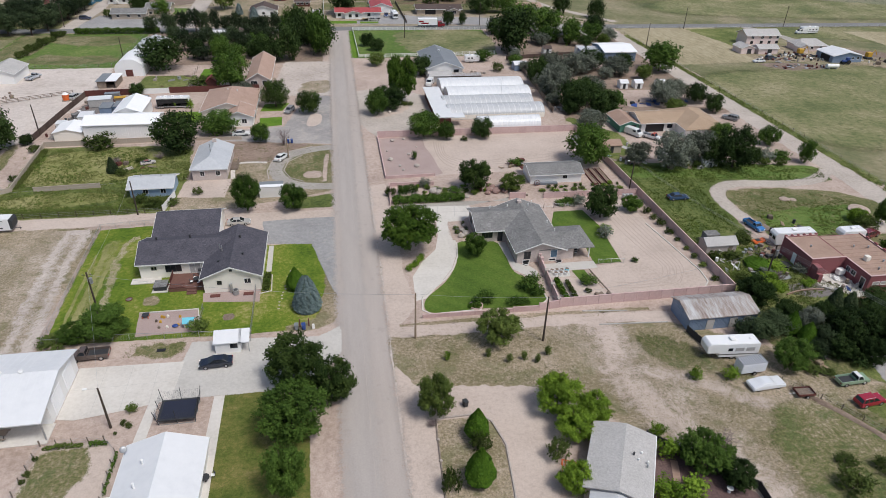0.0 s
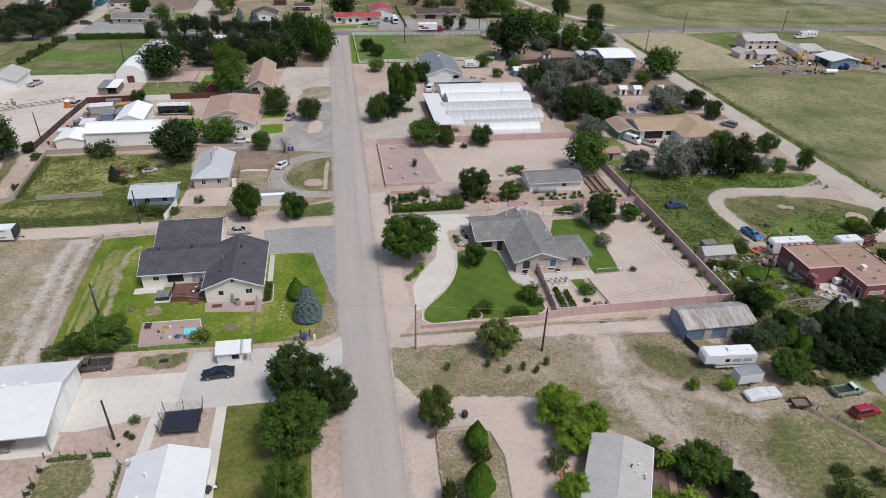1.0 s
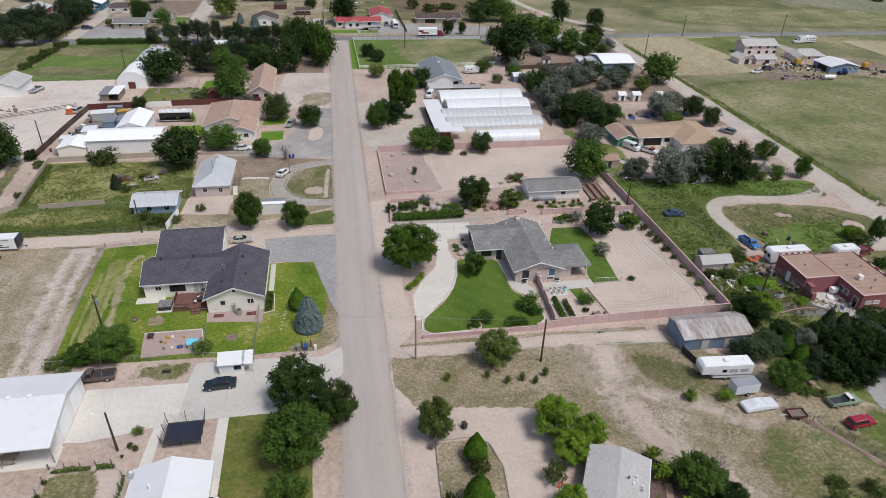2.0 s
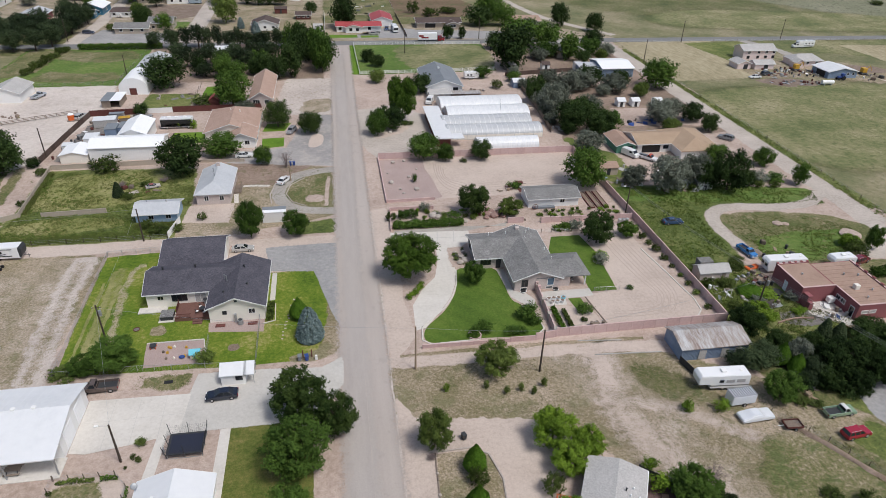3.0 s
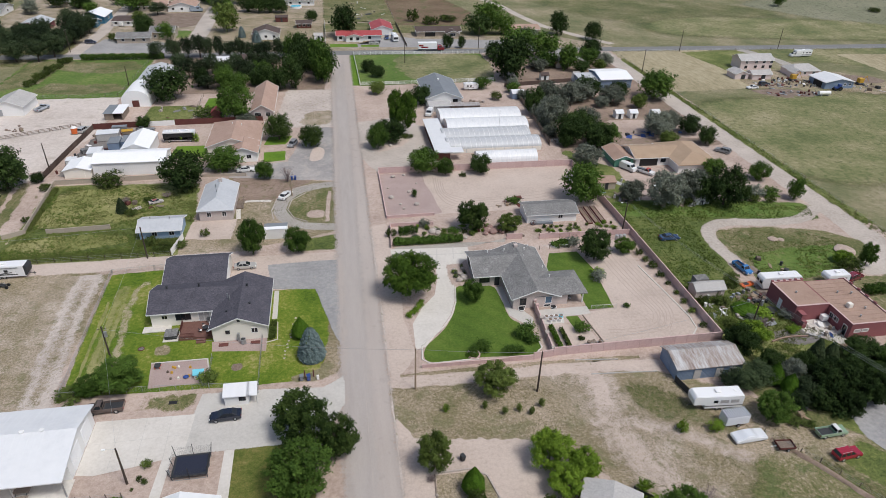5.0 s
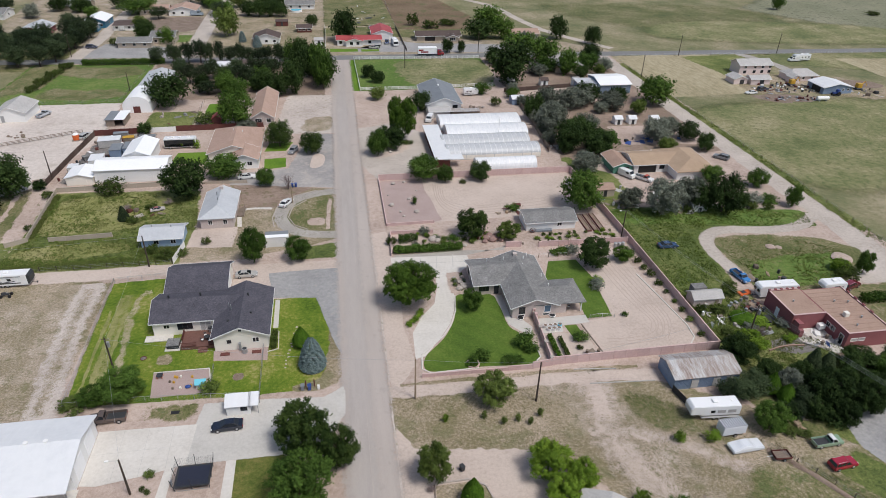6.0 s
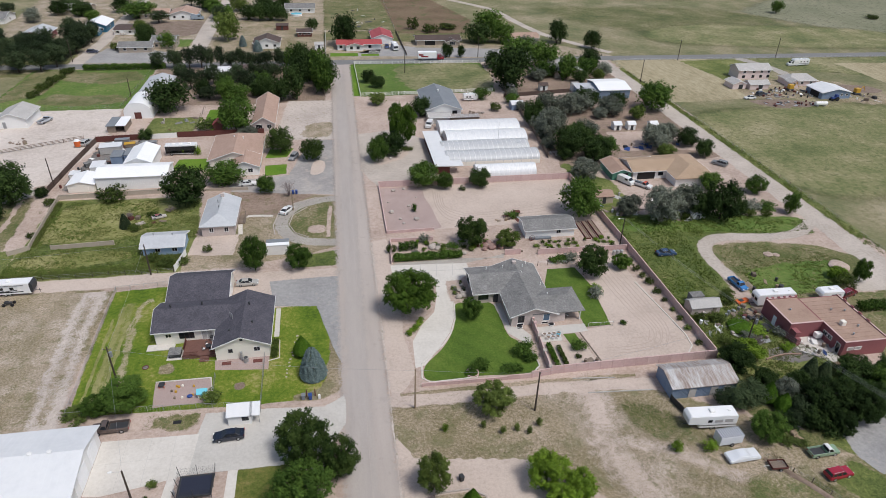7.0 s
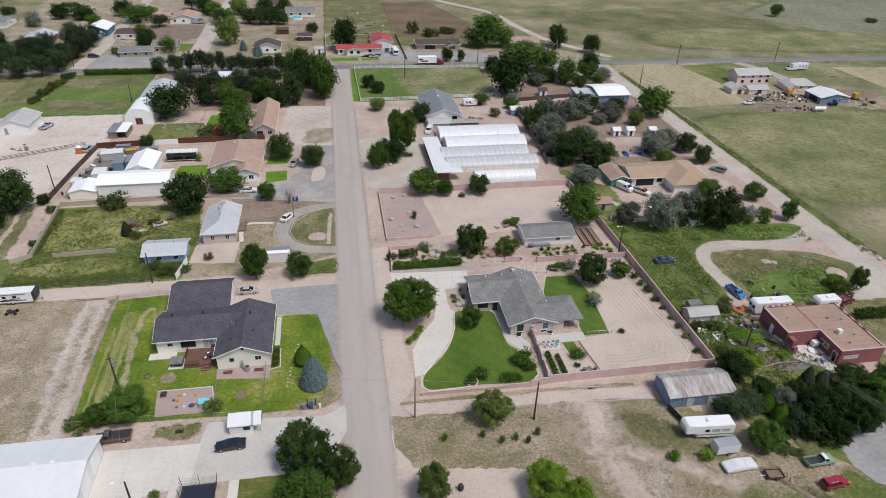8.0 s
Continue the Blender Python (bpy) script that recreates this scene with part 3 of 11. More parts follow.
def wing(parent, x0, x1, y0, y1, eave, ridge, axis, wall, roof, over=0.45, hip=(0, 0), ridge_at=None, trim=True, rakes=(True, True)):
    """One gabled or hipped volume of a building: wall, roof and the pale boards along its eaves and rakes."""
    part("wall", wall_solid(x0, x1, y0, y1, eave, ridge, axis, hip, ridge_at), wall, parent)
    r = part("roof", roof_solid(x0, x1, y0, y1, eave, ridge, axis, over, hip, 0.16, ridge_at), roof, parent)
    if trim:
        u0, u1, v0, v1 = (x0, x1, y0, y1) if axis == "x" else (y0, y1, x0, x1)
        mid = (v0 + v1) / 2 if ridge_at is None else ridge_at
        sa, sb = (ridge - eave) / (mid - v0), (ridge - eave) / (v1 - mid)

        def bar(p, q):
            if axis == "y":
                p, q = (p[1], p[0], p[2]), (q[1], q[0], q[2])
            d = Vector(q) - Vector(p)
            m = Matrix.Translation((Vector(p) + Vector(q)) / 2) @ d.to_track_quat("Y", "Z").to_matrix().to_4x4() @ Matrix.Diagonal((0.05, d.length, 0.2, 1))
            bm = bmesh.new()
            bmesh.ops.create_cube(bm, size=1.0, matrix=m)
            part("fascia", bm, M["white"], r, "white painted fascia board")
        for v, s in ((v0 - over - 0.03, sa), (v1 + over + 0.03, sb)):
            bar((u0 - over, v, eave - over * s - 0.07), (u1 + over, v, eave - over * s - 0.07))
        for u, h, rake in ((u0 - over - 0.03, hip[0], rakes[0]), (u1 + over + 0.03, hip[1], rakes[1])):
            if not h and rake:
                bar((u, v0 - over, eave - over * sa - 0.07), (u, mid, ridge - 0.07))
                bar((u, mid, ridge - 0.07), (u, v1 + over, eave - over * sb - 0.07))
    return r


def facing(face, at, u, z, du, dz, proud):
    """A box on a wall that looks to N, S, E or W, whose plane stands at that x or y."""
    s = -1 if face in "SW" else 1
    a, b = sorted((at - 0.02 * s, at + proud * s))
    return (u - du / 2, u + du / 2, a, b, z, z + dz) if face in "NS" else (a, b, u - du / 2, u + du / 2, z, z + dz)


def window(parent, face, at, u, z=1.0, w=1.2, h=1.1, frame_mat="white", bars=1, pane="glass"):
    bm = bmesh.new()
    t = 0.08
    for du, dz, pu, pz in ((w + 2 * t, t, 0, -t), (w + 2 * t, t, 0, h), (t, h, -(w + t) / 2, 0), (t, h, (w + t) / 2, 0)):
        box(bm, *facing(face, at, u + pu, z + pz, du, dz, 0.06))
    for i in range(bars):
        box(bm, *facing(face, at, u + w * ((i + 1) / (bars + 1) - 0.5), z, 0.05, h, 0.05))
    win = part("window", bm, M[frame_mat], parent)
    part("pane", boxes(facing(face, at, u, z, w, h, 0.025)), M[pane], win, "dark reflecting pane" if pane == "glass" else "pale curtained pane")
    return win


def door(parent, face, at, u, w=0.95, h=2.05, mat="white", z=0.0, name="door"):
    d = part(name, boxes(facing(face, at, u, z, w, h, 0.05), *[facing(face, at, u, z + h * k, w * 0.7, h * 0.18, 0.07) for k in (0.1, 0.4, 0.7)]), M[mat], parent)
    return d


def vent(parent, x, y, z, mat="dark", h=0.45, r=0.12, name="roof_vent"):
    bm = bmesh.new()
    rod(bm, (x, y, z - 0.3), (x, y, z + h), r, r, 8)
    rod(bm, (x, y, z + h), (x, y, z + h + 0.08), r * 1.5, r * 1.2, 8)
    return part(name, bm, M[mat], parent)


# ---- plants ----
def leaves_object(name, centres, size, material, parent, rng, up=0.0, long=1.5, out=None, clump=None):
    """Many small leaf blades, each turned its own way."""
    n = len(centres)
    a = rng.normal(size=(n, 3))
    a[:, 2] += up * 3
    if out is not None:
        a = a * 0.34 + out * 1.1
    a /= np.linalg.norm(a, axis=1)[:, None]
    b = np.cross(a, rng.normal(size=(n, 3)))
    b /= np.linalg.norm(b, axis=1)[:, None] + 1e-9
    c = np.cross(a, b)
    s = size * rng.uniform(0.6, 1.35, (n, 1))
    u, w = b * s * long * 0.5, c * s * 0.5
    v = np.stack([centres - u, centres + u * 0.3 + w * 1.25, centres + u * 0.9 - w * 0.9], 1).reshape(-1, 3)
    me = bpy.data.meshes.new(name)
    me.vertices.add(3 * n)
    me.loops.add(3 * n)
    me.polygons.add(n)
    me.vertices.foreach_set("co", v.ravel().astype(np.float32))
    me.loops.foreach_set("vertex_index", np.arange(3 * n).astype(np.int32))
    me.polygons.foreach_set("loop_start", (np.arange(n) * 3).astype(np.int32))
    me.attributes.new("clump", "FLOAT", "FACE").data.foreach_set("value", (rng.uniform(0, 1, n) if clump is None else clump).astype(np.float32))
    me.update()
    me.validate()
    me.materials.append(material)
    ob = new(name, me)
    if parent is not None:
        ob.parent = parent
    return ob


def trunk_bmesh(rng, h, r, limbs, fork=0.45, lean=0.3):
    bm = bmesh.new()
    p, rad = Vector((0, 0, -0.1)), r
    top = Vector((rng.uniform(-lean, lean), rng.uniform(-lean, lean), h * fork))
    rod(bm, p, p.lerp(top, 0.5) + Vector((0.05, 0, 0)), r * 1.15, r * 0.9, 7)
    rod(bm, p.lerp(top, 0.5) + Vector((0.05, 0, 0)), top, r * 0.9, r * 0.75, 7)
    for q in limbs:
        q = Vector(q)
        mid = top.lerp(q, 0.5) + Vector((0, 0, 0.25))
        rod(bm, top, mid, r * 0.55, r * 0.35, 5)
        rod(bm, mid, q, r * 0.35, r * 0.12, 5)
    return bm


def broadleaf(seed, kind, h=7.0, r=4.0, count=9500, low=0.03, size=0.28, lobes=32, stems=True, name="tree", spray=16):
    """A broad tree: forked trunk with limbs, and a lobed crown of small leaves with gaps."""
    rng = np.random.default_rng(seed)
    t = new(name)
    cz, rz = h * (1 + low) / 2, h * (1 - low) / 2
    cs, rs = [], []
    grow = 1.18 / math.sqrt(lobes)
    for i in range(lobes):
        a, u = i * 2.399 + rng.uniform(-0.3, 0.3), 0.96 - 1.86 * ((i + rng.uniform(0, 1)) / lobes)
        k = rng.uniform(0.62, 0.9) if i % 4 else rng.uniform(0.15, 0.55)
        k *= 1 + 0.3 * noise.noise(Vector((math.cos(a) * 1.3, math.sin(a) * 1.3, u * 1.6 + seed)))
        w = math.sqrt(max(0.22, 1 - u * u))
        cs.append((math.cos(a) * w * r * k, math.sin(a) * w * r * k, cz + u * rz * (0.82 if k > 0.55 else 0.5)))
        rs.append(rng.uniform(0.8, 1.45) * grow)
    cs, rs = np.array(cs), np.array(rs)
    sprays = count // spray
    pick = rng.choice(lobes, sprays, p=rs ** 2 / (rs ** 2).sum())
    d = rng.normal(size=(sprays, 3))
    d[:, 2] += 0.45
    d /= np.linalg.norm(d, axis=1)[:, None]
    reach = rng.uniform(0.62, 0.94, (sprays, 1)) + 0.3 * (rng.uniform(0, 1, (sprays, 1)) > 0.94)
    pts = cs[pick] + d * reach * rs[pick][:, None] * np.array([r, r, rz * 1.05])
    shoot = d * 0.85 + np.array([0, 0, 0.45]) + rng.normal(size=(sprays, 3)) * 0.3
    shoot /= np.linalg.norm(shoot, axis=1)[:, None]
    d, shoot = np.repeat(d, spray, 0), np.repeat(shoot, spray, 0)
    count = len(d)
    along = rng.uniform(-0.25, 1, (count, 1))
    pts = np.repeat(pts, spray, 0) + shoot * along * size * 3.4 + rng.normal(size=(count, 3)) * size * (0.62 - 0.4 * along)
    pts[:, 2] = np.maximum(pts[:, 2], 0.12)
    if stems:
        part("trunk", trunk_bmesh(rng, h, 0.045 * h * 0.6, cs[:9]), M["bark"], t)
    leaves_object("crown", pts, size, LEAF[kind], t, rng, out=d * 0.6 + np.array([0, 0, 0.2]), clump=np.repeat(rng.uniform(0, 1, lobes)[pick], spray))
    return t


def conifer(seed, kind, h=7.0, r=2.5, count=4200, power=1.0, low=0.03, size=0.26, whorls=18, name="conifer"):
    """A cone of drooping boughs in whorls round a straight trunk."""
    rng = np.random.default_rng(seed)
    t = new(name)
    part("trunk", rod(bmesh.new(), (0, 0, -0.1), (0, 0, h * 0.95), 0.025 * h, 0.01, 7), M["bark"], t)
    u = rng.uniform(0, 1, count) ** 1.5
    level = (np.floor(u * whorls) + rng.uniform(0.2, 0.62, count)) / whorls
    boughs = 7 + np.round(6 * (1 - level))
    a = (np.round(rng.uniform(0, 1, count) * boughs) / boughs) * 2 * np.pi + np.floor(u * whorls) * 2.4 + rng.normal(size=count) * 0.11
    reach = (1 - level) ** power * np.clip(0.72 + level * 1.6, 0, 1) * r + 0.08
    rad = reach * np.sqrt(rng.uniform(0.25, 1.08, count))
    z = h * (low + (1 - low) * level) - rad * 0.18 + rng.normal(size=count) * 0.06
    pts = np.stack([np.cos(a) * rad, np.sin(a) * rad, np.maximum(z, 0.08)], 1)
    leaves_object("crown", pts, size, LEAF[kind], t, rng, out=np.stack([np.cos(a) * 0.6, np.sin(a) * 0.6, np.full(count, 0.8)], 1))
    return t


def topiary(seed, h=4.5, r=1.5, count=9000, name="arborvitae"):
    """A dense pointed evergreen with upright sprays."""
    rng = np.random.default_rng(seed)
    t = new(name)
    part("trunk", rod(bmesh.new(), (0, 0, -0.1), (0, 0, h * 0.6), 0.09, 0.03, 6), M["bark"], t)
    u = rng.uniform(0, 1, count)
    w = np.clip((u + 0.05) / 0.3, 0, 1) ** 0.6 * (1 - np.clip((u - 0.25) / 0.75, 0, 1) ** 1.7)
    a = rng.uniform(0, 2 * np.pi, count)
    rad = r * w * rng.uniform(0.82, 1.04, count) * (1 + 0.06 * np.sin(a * 5 + u * 9))
    pts = np.stack([np.cos(a) * rad, np.sin(a) * rad, 0.1 + u * h * 0.97], 1)
    leaves_object("crown", pts, 0.2, LEAF["c"], t, rng, 0.0, 2.0, np.stack([np.cos(a), np.sin(a), np.full(count, 0.5)], 1))
    return t


TEMPLATES, USED = {}, {}
GREEN, DARK = "leafy deep green broadleaf tree with a lobed crown", "dark green broadleaf tree with a dense lobed crown"
OLIVE, LIME = "open olive green elm with a ragged crown", "bright lime green broadleaf tree"
SILVER_OLIVE = "silvery grey-green olive tree with a loose crown"


def sized(kind, words, near, middle, far, small):
    """The four grains of one kind of broad tree: crowns of finer leaves where the walk passes nearest."""
    def makers(count, size, spray, lobes, seeds):
        return [lambda q=q: broadleaf(q, kind, count=count, size=size, spray=spray, lobes=lobes) for q in seeds]
    return {kind + "1": (makers(25000, 0.17, 10, 84, near), 7.0, 4.0, words, "tree"),
            kind + "2": (makers(7600, 0.27, 5, 50, middle), 7.0, 4.0, words, "tree"),
            kind + "3": (makers(3200, 0.4, 3, 34, far), 7.0, 4.0, words, "tree"),
            kind + "0": (makers(1100, 0.62, 5, 12, small), 7.0, 4.0, "small leafy %s shrub" % {"l": "lime green", "o": "olive green", "n": "dark green", "g": "grey-green"}.get(kind, "green"), "shrub")}


KINDS = {
    **sized("d", GREEN, (17, 18, 19), (11, 12, 13), (14, 24, 25), (26, 27)),
    **sized("n", DARK, (35, 36), (37, 38), (39, 30), (28, 29)),
    **sized("o", OLIVE, (33, 34), (31, 32), (43, 44), (45, 46)),
    **sized("m", "muted green elm with a feathery domed crown", (22, 23), (62,), (63,), (64,)),
    **sized("l", LIME, (15, 16), (47,), (48,), (49, 50)),
    **sized("g", SILVER_OLIVE, (41,), (42, 54), (55, 56), (57, 58)),
    "k1": ([lambda: broadleaf(21, "k", 9.0, 5.7, 46000, 0.13, 0.19, 96)], 9.0, 5.7, "large dense green shade tree beside a concrete driveway", "tree"),
    "j": ([lambda s=s: conifer(s, "p", 8.0, 2.4, 7000, 0.7, size=0.26, whorls=14, name="conifer") for s in (91, 92)], 8.0, 2.4, "dark pointed conifer standing in a grove", "conifer"),
    "b": ([lambda s=s: broadleaf(s, "b", 3.0, 2.5, 2600, 0.0, 0.22, 18, True, "shrub") for s in (51, 52, 53)], 3.0, 2.5, "rounded green shrub growing from bare ground", "shrub"),
    "s": ([lambda: conifer(61, "s", 6.3, 2.7, 24000, 0.5, size=0.15, whorls=14, name="blue_spruce")], 6.3, 2.65, "blue-grey spruce with tiered boughs down to the lawn", "spruce"),
    "c": ([lambda: topiary(71)], 4.5, 1.5, "dense pointed bright green arborvitae", "evergreen"),
    "p": ([lambda s=s: broadleaf(s, "p", 9.0, 3.2, 3800, 0.16, 0.3, 30, True, "pine", 3) for s in (81, 82, 83)], 9.0, 3.2, "dark green pine standing in a windbreak row", "pine"),
}


def plant(x, y, h, r, kind, label="", group=""):
    if kind == "d" and y > 150 and int(x * 3 + y * 7) % 100 < 60:
        kind = "n"
    if kind in "dnolgm":
        kind += "0" if h < 2.6 else "1" if y < 130 else "2" if y < 215 else "3"
    if kind == "k":
        kind = "k1"
    makers, h0, r0, words, category = KINDS[kind]
    k = (kind, USED.get(kind, 0) % len(makers))
    USED[kind] = USED.get(kind, 0) + 1
    turn = Euler((0, 0, (x * 1.7 + y * 0.9) % 6.28))
    want = Vector((r / r0, r / r0, h / h0))
    if k not in TEMPLATES:
        TEMPLATES[k] = makers[k[1]]()
        ob = TEMPLATES[k]
        ob.matrix_basis = Matrix.LocRotScale((x, y, ground_z(x, y)), turn, want)
    else:
        s = TEMPLATES[k].scale
        ob = copy_thing(TEMPLATES[k], Matrix.LocRotScale((x, y, ground_z(x, y)), turn, Vector((want.x / s.x, want.y / s.y, want.z / s.z))))
    return tagged(ob, label or words, category, group)


def plants(rows, group=""):
    for x, y, h, r, kind in rows:
        plant(x, y, h, r, kind, "", group)

# ---- the ground ----
bm = bmesh.new()
bmesh.ops.create_grid(bm, x_segments=40, y_segments=40, size=2500)
bmesh.ops.translate(bm, verts=bm.verts, vec=(0, 1200, -0.05))
tagged(part("ground", bm, M["field"]), "open dry-green grassland reaching the horizon", "ground", kind="structure")
patch("village_soil", [(-118, -60), (127, -60), (128, 200), (126, 284), (-118, 284)], 0.0, M["soil"], 0.6, 2.0, label="pale pinkish bare soil between the lots", category="soil")
patch("village_soil", [(-150, 290), (130, 290), (75, 345), (20, 430), (-170, 470)], 0.0, M["thin_dry"], 0.8, 2.5, label="thin dry grass of the lots beyond the cross road", category="grass")
strip("road", [(2.2, -60), (2.1, 40), (2.0, 70), (2.3, 110), (2.6, 160), (3.0, 220), (3.6, 286)], 4.0, 0.09, M["road"], 0.12, "worn pale asphalt street dusted with sand", "road")
strip("road", [(-260, 291), (-60, 288), (70, 287.5), (270, 284), (700, 276)], 3.6, 0.09, M["far_road"], 0.1, "grey asphalt cross road", "road")
strip("road", [(123, -20), (122.5, 110), (122, 150), (121.5, 284)], 3.4, 0.07, M["gravel_road"], 0.5, "pale gravel farm track", "road")
strip("road", [(-106, 292), (-105, 330), (-106, 350), (-110, 460)], 3.0, 0.07, M["gravel_road"], 0.3, "pale gravel side street", "road")
strip("road", [(-60, 292), (-60.5, 330), (-61, 380), (-58, 470)], 4.0, 0.07, M["gravel_road"], 0.3, "pale side street", "road")
strip("road", [(132, 296), (112, 330), (104, 360), (96, 400), (70, 440), (60, 470)], 2.2, 0.04, M["gravel_road"], 0.5, "pale track winding across the grassland", "road")

# lots on the west side
patch("concrete_apron", [(-38.4, 77.2), (-31, 77.0), (-24, 76.8), (-24.5, 69.0), (-30, 67.8), (-36.1, 66.8), (-38.4, 67.2)], 0.11, M["concrete"], 0, label="pale concrete apron in front of the metal shed", category="concrete")
patch("driveway", [(-24, 76.7), (-23.4, 80.9), (-14, 80.6), (-4.6, 79.8), (-1.4, 82.0), (-1.6, 76.0), (-5, 70.5), (-11.0, 69.2), (-24.4, 69.2)], 0.10, M["grey_concrete"], 0.08, soft=0.9, label="pale grey concrete driveway to the street", category="driveway")
patch("path", [(-27.2, 69.4), (-25.9, 69.3), (-26.4, 60), (-27.9, 60)], 0.11, M["concrete"], 0, label="concrete path beside the trampoline", category="path")
patch("path", [(-18.8, 69.0), (-17.4, 69.0), (-17.2, 40), (-19.2, 40)], 0.11, M["concrete"], 0, label="concrete path along the lawn", category="path")
patch("lawn", [(-17.2, 68.9), (-10.8, 68.8), (-6.2, 66), (-5.6, 40), (-17.0, 40)], 0.06, M["tired_lawn"], 0.06, label="shaded narrow lawn under a row of trees", category="lawn")
patch("garden_plot", [(-38.4, 62.6), (-31.2, 62.4), (-29.6, 60.6), (-29.2, 42), (-39.5, 42)], 0.03, M["sand"], 0.3, soft=0.8, label="bare fenced garden plot", category="garden")
patch("dry_grass", [(-37.9, 60.8), (-33.2, 61.2), (-32.8, 57.8), (-34.6, 54.5), (-36, 48), (-38, 48)], 0.05, M["olive"], 0.7, label="dry grass in the fenced plot", category="grass")
patch("dry_grass", [(-31, 80.8), (-27, 80.4), (-25, 81), (-25.6, 79.6), (-29, 79.2), (-31, 79.8)], 0.04, M["olive"], 0.8, label="weedy strip behind the driveway", category="grass")
patch("dry_lot", [(-48, 118), (-67, 122), (-118, 124), (-118, 72), (-62, 74), (-47.5, 84)], 0.03, M["dry"], 1.2, label="trampled dry lot with pale bare soil", category="lot")
strip("thin_grass", [(-53.5, 119), (-53, 100), (-51.4, 86), (-50, 76)], 3.6, 0.04, M["thin_dry"], 1.6, "thin dry grass beside the bare strip", "grass", soft=6.0)
strip("thin_grass", [(-50.9, 117), (-50.2, 100), (-49.4, 90), (-49.0, 82)], 1.6, 0.055, M["thin_dry"], 0.4, "sparse dry weeds dotted along the fence", "grass", soft=-2.6)
strip("bare_strip", [(-50.8, 119), (-50.2, 100), (-48.9, 86), (-47.6, 78)], 2.3, 0.05, M["pale_dirt"], 0.8, "pale bare strip along the fence", "soil", soft=3.0)
patch("thin_grass", [(-69, 112), (-62, 110), (-58.6, 100), (-60, 88), (-67, 84), (-82, 86), (-86, 103)], 0.04, M["thin_dry"], 1.6, smooth=True, soft=8.0, label="thin trampled dry grass", category="grass")
patch("bare_patch", [(-71, 104), (-67, 103), (-65, 98), (-66, 93), (-70, 91), (-78, 93), (-80, 101)], 0.05, M["pale_dirt"], 1.6, smooth=True, soft=5.0, label="pale trampled patch", category="soil")
patch("lawn", [(-46.4, 118.2), (-35.0, 119.0), (-22.8, 109), (-14.2, 108.6), (-9, 108.9), (-5.9, 108.2), (-4.8, 102), (-3.2, 95.5), (-2.2, 90.0), (-3.2, 85.5), (-6.0, 82.6), (-14.8, 82.4), (-45.0, 83.4), (-46, 100)], 0.06, M["patchy_lawn"], 0.25, label="bright green lawn round the dark-roofed house", category="lawn")
strip("worn_track", [(-38.4, 114.5), (-40.2, 113), (-40.6, 106), (-39.8, 98), (-39.2, 90), (-38.8, 85)], 1.0, 0.085, M["stubble"], 0.5, soft=-1.2, label="worn straw-coloured track in the lawn", category="grass")
strip("worn_track", [(-43.6, 113), (-43.0, 100), (-42.6, 86)], 0.5, 0.085, M["hay"], 0.3, "worn straw-coloured track in the lawn", "grass", soft=1.0)
strip("yellowed_grass", [(-42.8, 114), (-42.6, 100), (-42.0, 85)], 1.6, 0.08, M["hay"], 0.5, "yellowed grass along the wire fence", "grass", soft=-1.8)
strip("worn_track", [(-44.7, 109), (-44.4, 98), (-44.0, 86)], 0.3, 0.085, M["hay"], 0.3, "faint pale mowing stripe in the lawn", "grass", soft=0.5)
strip("worn_track", [(-41.7, 108), (-41.5, 96), (-41, 86)], 0.3, 0.085, M["hay"], 0.3, "faint pale mowing stripe in the lawn", "grass", soft=0.5)
patch("bare_patch", [(-19.5, 87.5), (-18.5, 87.5), (-18.4, 86.5), (-19.5, 86.4)], 0.085, M["bed"], 0.15, smooth=True, soft=0.9, label="round dead patch in the lawn", category="soil")
patch("bare_patch", [(-32.8, 93.8), (-31.4, 93.8), (-31.2, 92.3), (-32.7, 92.2)], 0.085, M["dry"], 0.3, smooth=True, soft=1.2, label="dead patch in the lawn", category="soil")
patch("dry_verge", [(-3.0, 98), (-1.9, 91), (-2.3, 84.5), (-6.5, 82.2), (-9.5, 83.0), (-5.0, 84.6), (-3.6, 90)], 0.08, M["dry"], 0.4, smooth=True, soft=1.4, label="dry straw-coloured verge at the lawn's edge", category="grass")
patch("gravel_bed", [(-23.9, 94.2), (-14.4, 94.2), (-14.4, 90.6), (-23.6, 91.6)], 0.08, M["pink_gravel"], 0.05, label="pink gravel bed below the gable wall", category="gravel")
patch("play_yard", [(-33.1, 89.6), (-24.0, 89.6), (-23.0, 83.8), (-32.4, 83.6)], 0.08, M["pink_gravel"], 0.08, label="gravel play yard with a concrete edge", category="gravel")
patch("driveway", [(-22.6, 122.0), (-2.0, 121.8), (-1.6, 117.9), (-14.2, 117.6), (-14.2, 109.3), (-22.8, 109.5)], 0.07, M["sand"], 0.15, label="pale driveway beside the garage", category="driveway")
patch("driveway", [(-15.6, 118.2), (-1.6, 118.6), (-1.4, 90.5), (-2.6, 95), (-4.6, 103.5), (-5.8, 108.6), (-14.2, 109.6)], 0.08, M["asphalt"], 0.1, label="grey patched asphalt driveway", category="driveway")
strip("lane", [(-118, 124.5), (-66, 122.2), (-36, 122.4), (-22, 121.8)], 2.2, 0.05, M["sand"], 0.4, "pale dirt lane along the fence", "lane")
patch("weed_lot", [(-72.5, 124.8), (-36, 125.4), (-34.6, 137), (-36.5, 160), (-71.5, 161.8), (-70.6, 140)], 0.04, M["weeds"], 0.5, label="overgrown lot of tall green weeds", category="weeds")
